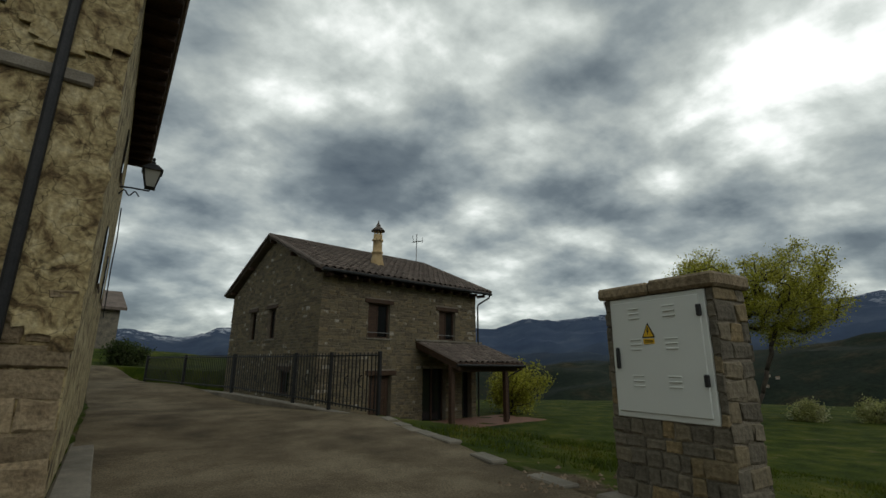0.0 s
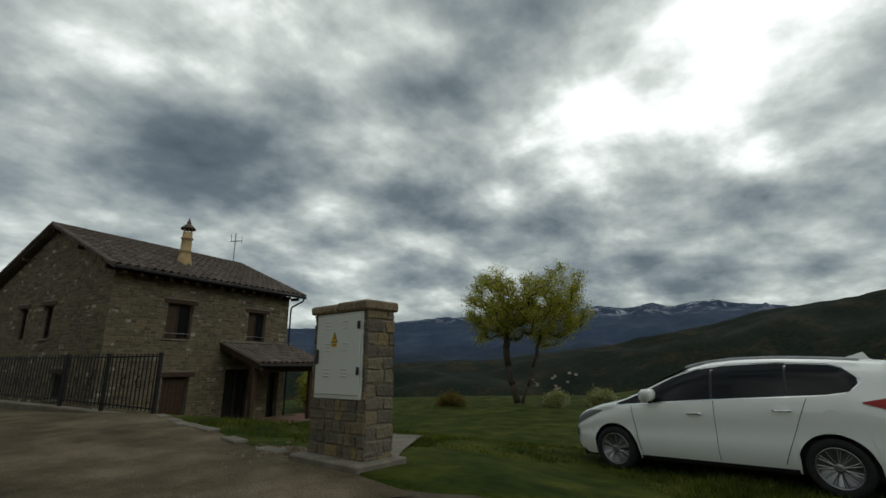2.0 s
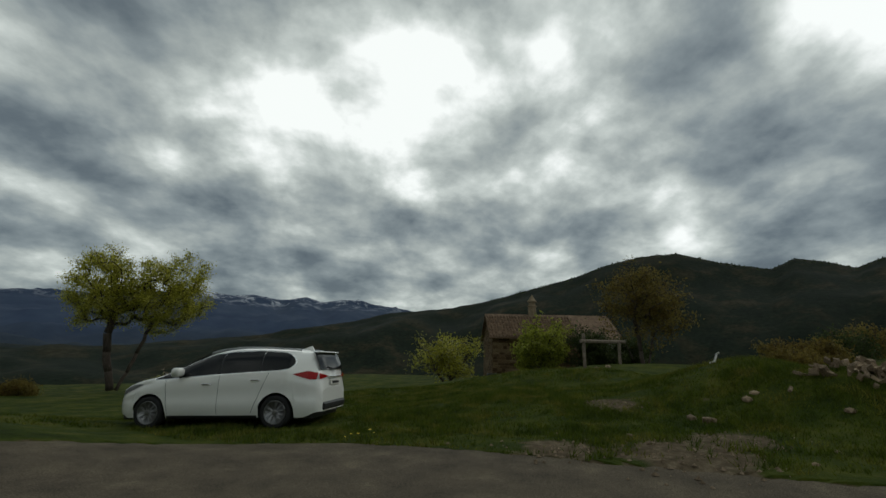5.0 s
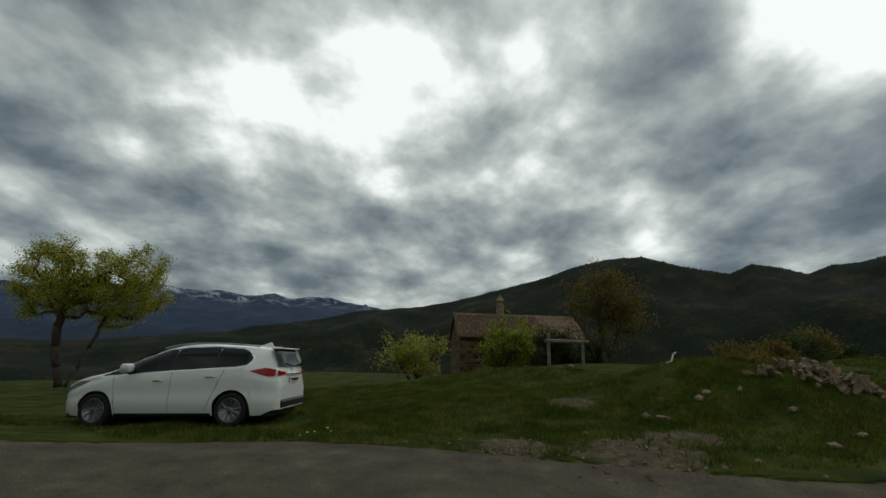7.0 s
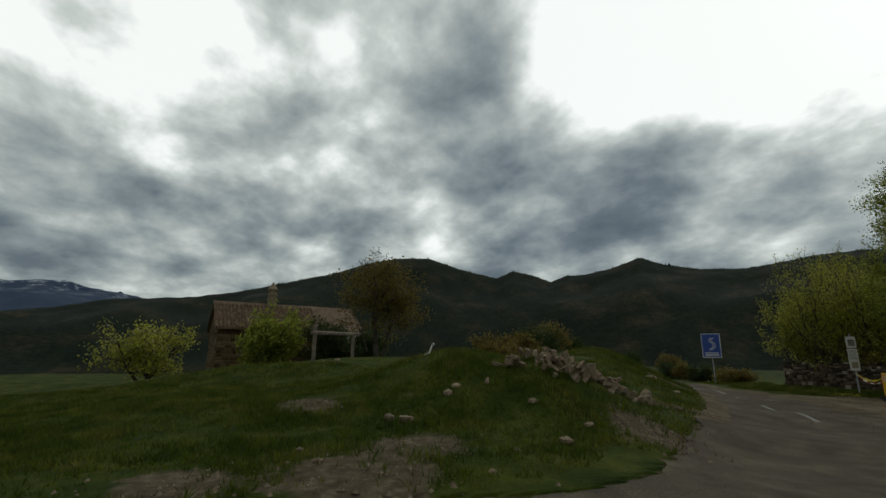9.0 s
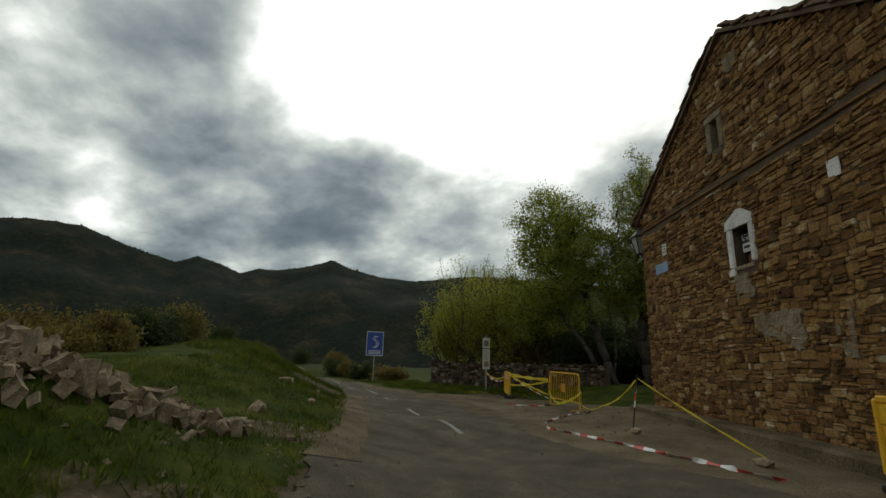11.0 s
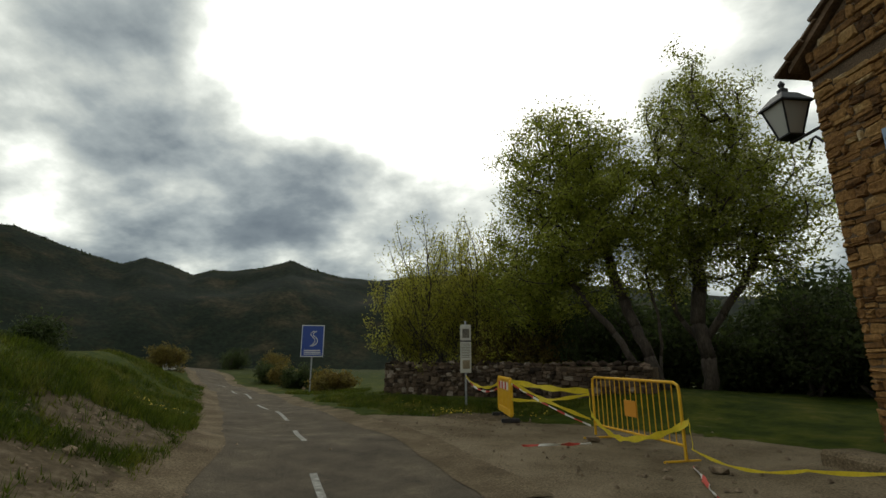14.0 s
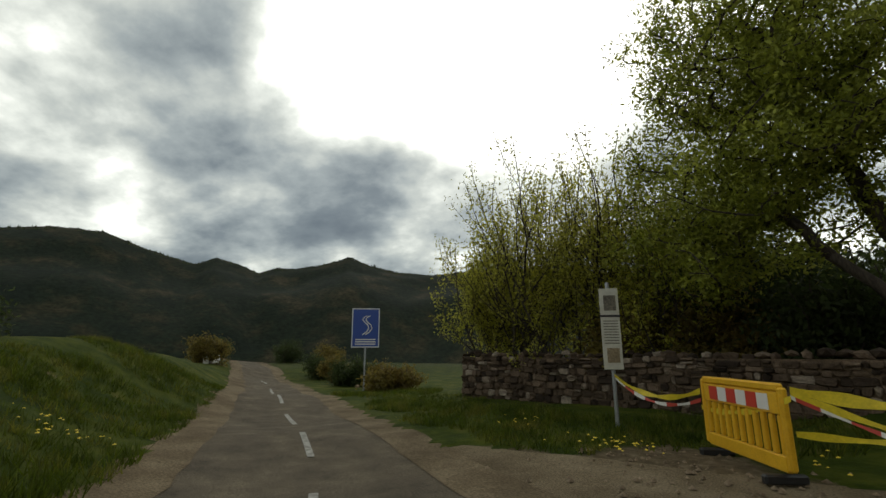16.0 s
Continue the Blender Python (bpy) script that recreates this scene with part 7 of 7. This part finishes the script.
# trail board
PANEL = pose(21.3, -26.4, 0.5, 0, 0, 224)
pz = ground_z(21.3, -26.4) - 0.5
board = thing("trail_board", PANEL, "narrow pale trail board on a steel post", "sign")
m_board = material("board_print", [(0.42, 0.4, 0.33), (0.52, 0.5, 0.42)], 3, 0.6, 0, 20, 0.08)
part("panel", boxed(-0.17, -0.015, 0.36, 0.17, 0.015, 1.83, 0.006), m_board, board)
for z0, z1, mat in ((1.42, 1.7, M_STONE_GREY), (0.48, 0.74, M_STONE_TAN)):
    part("picture", boxed(-0.1, -0.02, z0, 0.12, -0.0155, z1), mat, board)
bm = bmesh.new()
for k in range(9):
    box(bm, -0.13, -0.019, 0.82 + k * 0.05, 0.13, -0.0155, 0.835 + k * 0.05)
part("text_bar", bm, M_STONE_GREY, board)
part("clamp", boxed(-0.18, -0.024, 1.3, 0.18, -0.016, 1.34), M_BLACK, board)
part("post", tube(bmesh.new(), [(0, 0.05, pz - 0.3), (0, 0.05, 1.95)], 0.035, 10), M_STEEL, board)


def plastic_barrier(place, label):
    b = thing("plastic_barrier", place, label, "barrier", "yellow barriers")
    part("panel_top", boxed(-0.85, -0.035, 0.93, 0.85, 0.035, 1.02, 0.02), M_YELLOW, b)
    part("panel_band", boxed(-0.82, -0.03, 0.7, 0.82, 0.03, 0.926, 0.01), M_YELLOW, b)
    for k in range(6):
        part("stripe", boxed(-0.66 + k * 0.22, -0.036, 0.73, -0.45 + k * 0.22, -0.031, 0.9), M_RED if k % 2 == 0 else M_WHITE_FILM, b)
    for k in range(11):
        x = -0.78 + k * 0.156
        part("slat", boxed(x - 0.035, -0.025, 0.296, x + 0.035, 0.025, 0.696, 0.012), M_YELLOW, b)
    for s in (-1, 1):
        part("side", boxed(s * 0.82, -0.04, 0.15, s * 0.9, 0.04, 0.98, 0.02), M_YELLOW, b)
        part("foot", boxed(s * 0.7 - 0.05, -0.22, 0.0, s * 0.7 + 0.05, 0.22, 0.1, 0.02), M_BLACK, b)
    part("panel_base", boxed(-0.82, -0.03, 0.13, 0.82, 0.03, 0.292, 0.012), M_YELLOW, b)
    return b


def barrier_pose(a, b):
    x, y = (a[0] + b[0]) / 2, (a[1] + b[1]) / 2
    return Matrix.Translation((x, y, ground_z(x, y) + 0.0)) @ Matrix.Rotation(math.atan2(b[1] - a[1], b[0] - a[0]), 4, "Z")


plastic_barrier(barrier_pose((19.6, -25.75), (18.15, -24.35)), "yellow plastic barrier with red and white stripes")
plastic_barrier(barrier_pose((6.6, -17.0), (5.4, -15.9)), "yellow plastic barrier with red and white stripes")
MB = barrier_pose((16.05, -23.95), (13.85, -22.5))
mb = thing("metal_barrier", MB, "yellow painted steel crowd barrier with orange plate", "barrier", "yellow barriers")
part("frame", tube(bmesh.new(), [(-1.18, 0, 0.05), (-1.18, 0, 0.98), (-1.16, 0, 1.06), (-1.08, 0, 1.1), (1.08, 0, 1.1), (1.16, 0, 1.06), (1.18, 0, 0.98), (1.18, 0, 0.05)], 0.024, 8), M_YELLOW, mb)
part("rail", tube(bmesh.new(), [(-1.16, 0, 0.24), (1.16, 0, 0.24)], 0.02, 8), M_YELLOW, mb)
for k in range(15):
    x = -1.02 + k * 0.146
    part("bar", tube(bmesh.new(), [(x, 0, 0.26), (x, 0, 1.08)], 0.009, 5), M_YELLOW, mb)
part("plate", boxed(-0.16, -0.03, 0.5, 0.16, -0.012, 0.76, 0.004), plain("orange_plate", (0.62, 0.26, 0.02), 0.5), mb, "orange plate")
for s in (-1, 1):
    part("foot", tube(bmesh.new(), [(s * 1.1, -0.3, 0.015), (s * 1.1, 0.3, 0.015)], 0.02, 6), M_YELLOW, mb)


def tape(points, width, sag, mat, label, twist=0.4, seed=0, name="barrier_tape", count=28):
    """A slack ribbon from point to point."""
    rng = random.Random(seed)
    rows = []
    for (a, b) in zip(points, points[1:]):
        for k in range(count):
            f = k / (count - 1)
            p = Vector(a).lerp(Vector(b), f)
            p.z -= sag * 4 * f * (1 - f)
            rows.append(p)
    verts, faces = [], []
    for k, p in enumerate(rows):
        w = width * (0.75 + 0.25 * math.sin(k * 0.7 + seed))
        side = Vector((twist * math.sin(k * 0.33 + seed) * 0.5, twist * math.cos(k * 0.27) * 0.5, 1)).normalized() * w / 2
        verts += [p - side, p + side]
    for k in range(len(rows) - 1):
        faces.append((2 * k, 2 * k + 1, 2 * k + 3, 2 * k + 2))
    ob = sheet(name, verts, faces, mat)
    solid = ob.modifiers.new("thickness", "SOLIDIFY")
    solid.thickness = 0.002
    return tagged(ob, label, "tape", "barrier tapes")


striped = bpy.data.materials.new("striped_tape")
striped.use_nodes = True
st = striped.node_tree
sco = st.nodes.new("ShaderNodeTexCoord")
swv = st.nodes.new("ShaderNodeTexWave")
swv.inputs["Scale"].default_value = 0.75
st.links.new(sco.outputs["Object"], swv.inputs["Vector"])
srp = st.nodes.new("ShaderNodeValToRGB")
srp.color_ramp.interpolation = "CONSTANT"
srp.color_ramp.elements[0].color, srp.color_ramp.elements[1].color, srp.color_ramp.elements[1].position = (0.5, 0.06, 0.04, 1), (0.7, 0.68, 0.64, 1), 0.45
st.links.new(swv.outputs["Fac"], srp.inputs[0])
st.links.new(srp.outputs[0], st.nodes["Principled BSDF"].inputs["Base Color"])
g = lambda x, y, h=0.02: (x, y, ground_z(x, y) + h)
YT, RT = "slack yellow barrier tape tied between the barriers", "red and white striped warning tape"
A1, A2, A3, A4, A5, A6, A7 = (21.27, -26.36), (19.6, -25.75), (18.15, -24.33), (16.05, -23.93), (13.85, -22.48), (10.58, -19.35), (7.9, -17.4)
tape([(*A1, 0.75), (*A2, 0.62)], 0.09, 0.2, M_TAPE, YT, seed=1)
tape([(*A1, 0.72), (*A2, 0.5)], 0.06, 0.22, striped, RT, seed=2)
tape([(*A2, 0.4), (*A3, 0.7)], 0.08, 0.1, M_TAPE, YT, seed=3)
tape([(*A3, 0.78), (*A4, 0.66)], 0.13, 0.05, M_TAPE, YT, seed=4)
tape([(*A3, 0.74), (*A4, 0.14)], 0.09, 0.04, M_TAPE, YT, seed=5)
tape([(*A3, 0.36), (*A4, 0.6)], 0.08, 0.06, M_TAPE, YT, seed=6)
tape([(*A3, 0.71), (*A4, 0.02)], 0.05, 0.05, striped, RT, seed=7)
tape([(*A4, 0.66), (16.0, -23.88, 0.24), (15.2, -23.3, -0.05), (*A5, 0.4)], 0.11, 0.08, M_TAPE, YT, seed=8)
tape([(*A5, 0.42), (13.82, -22.44, 0.08)], 0.1, 0.0, M_TAPE, YT, seed=9)
tape([(*A5, 0.05), (12.4, -21.1, 0.2), (*A6, 0.98)], 0.042, 0.12, M_TAPE, YT, seed=10)
tape([(*A6, 0.98), (*A7, 0.05)], 0.04, 0.03, M_TAPE, YT, seed=11)
tape([g(13.8, -22.3), g(13.1, -20.6), g(12.5, -18.8), g(11.9, -18.0), g(10.5, -17.6), g(8.9, -17.0), g(7.5, -16.5)], 0.09, 0.0, striped, RT, twist=3.0, seed=12)
tape([g(16.4, -22.1), g(15.7, -23.2)], 0.07, 0.0, striped, RT, twist=3.0, seed=13)
pole = thing("tape_pole", Matrix(), "thin leaning pole wrapped in red and white tape", "pole")
pzz = ground_z(10.5, -18.85)
part("rod", tube(bmesh.new(), [(10.5, -18.85, pzz - 0.05), (10.58, -19.35, 1.05)], 0.014, 6), M_IRON, pole)
for k in range(4):
    a, b = Vector((10.5, -18.85, pzz)).lerp(Vector((10.58, -19.35, 1.02)), 0.42 + k * 0.13), Vector((10.5, -18.85, pzz)).lerp(Vector((10.58, -19.35, 1.02)), 0.42 + k * 0.13 + 0.12)
    part("wrap", tube(bmesh.new(), [a, b], 0.016, 6), M_RED if k % 2 else M_WHITE_FILM, pole)
for x, y in ((10.35, -18.7), (13.45, -22.1), (15.8, -23.5), (7.9, -17.3)):
    b = part("anchor_stone", lump(random.Random(int(x * 9)), 0.16, 0.11, 0.07, Matrix()), M_RUBBLE, None, "flat stone weighing down the tape")
    tagged(b, category="stone", group="anchor stones")
    b.matrix_world = Matrix.Translation((x, y, ground_z(x, y) + 0.05))

# centre line
for (x0, y0), (x1, y1), w in (((12.65, -16.25), (14.3, -17.15), 0.1), ((16.3, -18.2), (17.6, -18.85), 0.1), ((19.6, -19.9), (21.6, -20.85), 0.1), ((23.2, -21.55), (25.0, -22.2), 0.1), ((26.6, -22.75), (28.6, -23.35), 0.1), ((30.4, -23.95), (32.8, -24.75), 0.1), ((35, -25.4), (38, -26.4), 0.1), ((41, -27.3), (45, -28.4), 0.1)):
    d = Vector((x1 - x0, y1 - y0, 0)).normalized()
    s = Vector((-d.y, d.x, 0)) * w / 2
    verts, faces = [], []
    for k in range(9):
        p = Vector((x0, y0, 0)).lerp(Vector((x1, y1, 0)), k / 8)
        for q in (p - s, p + s):
            verts.append((q.x, q.y, ground_z(q.x, q.y) + 0.012))
    for k in range(8):
        faces.append((2 * k, 2 * k + 1, 2 * k + 3, 2 * k + 2))
    ob = sheet("road_marking", verts, faces, M_PAINT_WHITE)
    tagged(ob, "worn white centre line dash on asphalt", "road marking", kind="structure")

# far things
# plain white block in place of a white vehicle at the roadside
hw = part("culvert_headwall", boxed(-1.3, -0.15, -0.5, 1.3, 0.15, 0.5, 0.03), M_LIME, None, "plain white block in place of a vehicle beside the road")
hw.matrix_world = pose(50.0, -26.9, ground_z(50.0, -26.9) + 0.05, 0, 0, -30)
tagged(hw, category="headwall")


def small_house(x, y, turn, w, d, h, wall, roof_mat, label, name="far_house"):
    z = ground_z(x, y)
    b = thing(name, pose(x, y, z, 0, 0, turn), label, "house")
    part("wall", boxed(0, 0, -1.5, w, d, h), wall, b)
    part("roof", prism(bmesh.new(), [(-0.3, h - 0.1), (d / 2, h + d * 0.24), (d + 0.3, h - 0.1), (d + 0.3, h + 0.08), (d / 2, h + d * 0.24 + 0.2), (-0.3, h + 0.08)], w + 0.6, Matrix.Translation((-0.3, 0, 0)) @ SIDE), roof_mat, b)
    for k in range(max(1, int(w / 2.4))):
        part("window", boxed(0.8 + k * 2.2, -0.03, h * 0.45, 1.6 + k * 2.2, 0.0, h * 0.45 + 1.0, 0.01), M_GLASS_DARK, b)
    return b


small_house(-20.9, 28.6, 37, 5, 5, 2.6, M_STONE_GREY, M_ROOF, "stone village house with dark roof up the lane")
small_house(74, -31.5, -60, 6, 5, 2.0, M_STONE_TAN, M_ROOF_OLD, "low barn with rust-brown roof beyond the road")
rng = random.Random(77)
for k in range(16):
    az, r = radians(38.5 + rng.uniform(-2.6, 2.6)), rng.uniform(900, 980)
    x, y = CENTRE[0] + r * math.sin(az), CENTRE[1] + r * math.cos(az)
    small_house(x, y, rng.uniform(0, 180), rng.uniform(4, 6), 4, 2.4, M_STONE_PALE, M_ROOF_OLD, "pale house of a village far down the valley")

# ---- grass and flowers ----
def turf_patch(name, spots, count, tall, mat, label, seed, keep=None):
    """Blades of grass scattered over round patches (x, y, radius)."""
    gen = np.random.default_rng(seed)
    areas = np.array([r * r for _, _, r in spots])
    pick = gen.choice(len(spots), count, p=areas / areas.sum())
    verts, faces = [], []
    for k in pick:
        cx, cy, r = spots[k]
        a, d = gen.uniform(0, 6.283), r * math.sqrt(gen.uniform())
        x, y = cx + d * math.cos(a), cy + d * math.sin(a)
        if any(inside(p, x, y) for p in hard if p[:, 0].min() < x < p[:, 0].max() and p[:, 1].min() < y < p[:, 1].max()):
            continue
        if any((x - ex) ** 2 + (y - ey) ** 2 < (er * 0.8) ** 2 for ex, ey, er in EARTH) and gen.uniform() < 0.85:
            continue
        z = ground_z(x, y) - 0.01
        lush = 0.6 + 0.8 * max(0.0, 0.5 + noise.fractal(Vector((x * 0.7, y * 0.7, 4.0)), 1.0, 2.0, 3))
        for b in range(4):
            h = tall * gen.uniform(0.5, 1.2) * lush
            w = 0.006 + 0.005 * gen.uniform()
            t = gen.uniform(0, 6.283)
            ox, oy = gen.normal(0, 0.03, 2)
            lx, ly = gen.normal(0, 0.45, 2) * h
            n = len(verts)
            verts += [(x + ox - w * math.cos(t), y + oy - w * math.sin(t), z), (x + ox + w * math.cos(t), y + oy + w * math.sin(t), z), (x + ox + lx, y + oy + ly, z + h)]
            faces.append((n, n + 1, n + 2))
    tagged(sheet(name, verts, faces, mat), label, "grass", kind="stuff")


turf_patch("grass", [(9.5, 1.5, 4.0), (8.6, -3, 3.0), (9.5, -6.5, 3.0), (11, -10, 3.0), (13, -6, 4), (15, -12.5, 3.0), (13, 2, 5), (15, -2, 5)], 52000, 0.1, M_BLADE, "meadow grass with uneven tufts", 5)
turf_patch("verge_grass", [(21.5, -25.4, 1.7), (24, -25.8, 1.8), (27.5, -27, 1.8), (31.5, -28.3, 2), (19.6, -27.2, 1.6), (18.5, -16, 2.0), (22.5, -18, 2.2), (27, -19.6, 2.2), (21, -16, 2.6), (32, -21.5, 2.6)], 16000, 0.16, M_BLADE, "rough roadside grass", 6)
turf_patch("lawn_grass", [(3.2, 8.5, 2.6), (4.4, 11.5, 3.0), (5.5, 6.5, 2.2), (3.4, 6.2, 1.4)], 9000, 0.09, M_BLADE, "short lawn before the porch", 7)
# dandelions
rng = random.Random(90)
fv, ff = [], []
for cx, cy, n in ((20.4, -24.7, 40), (24.2, -18.7, 26), (18.4, -25.6, 12), (2.4, 12.6, 14), (22.5, -25.4, 12), (6.8, -1.6, 5)):
    for k in range(n):
        x, y = cx + rng.gauss(0, 0.3), cy + rng.gauss(0, 0.3)
        z, r = ground_z(x, y) + rng.uniform(0.06, 0.14), rng.uniform(0.016, 0.028)
        b = len(fv)
        fv += [(x + r * math.cos(a * 1.0472), y + r * math.sin(a * 1.0472), z) for a in range(6)] + [(x, y, z + r * 0.6)]
        ff += [(b + a, b + (a + 1) % 6, b + 6) for a in range(6)]
tagged(sheet("dandelions", fv, ff, plain("petal", (0.7, 0.5, 0.02), 0.6)), "yellow dandelions in the verge", "flowers", kind="stuff")
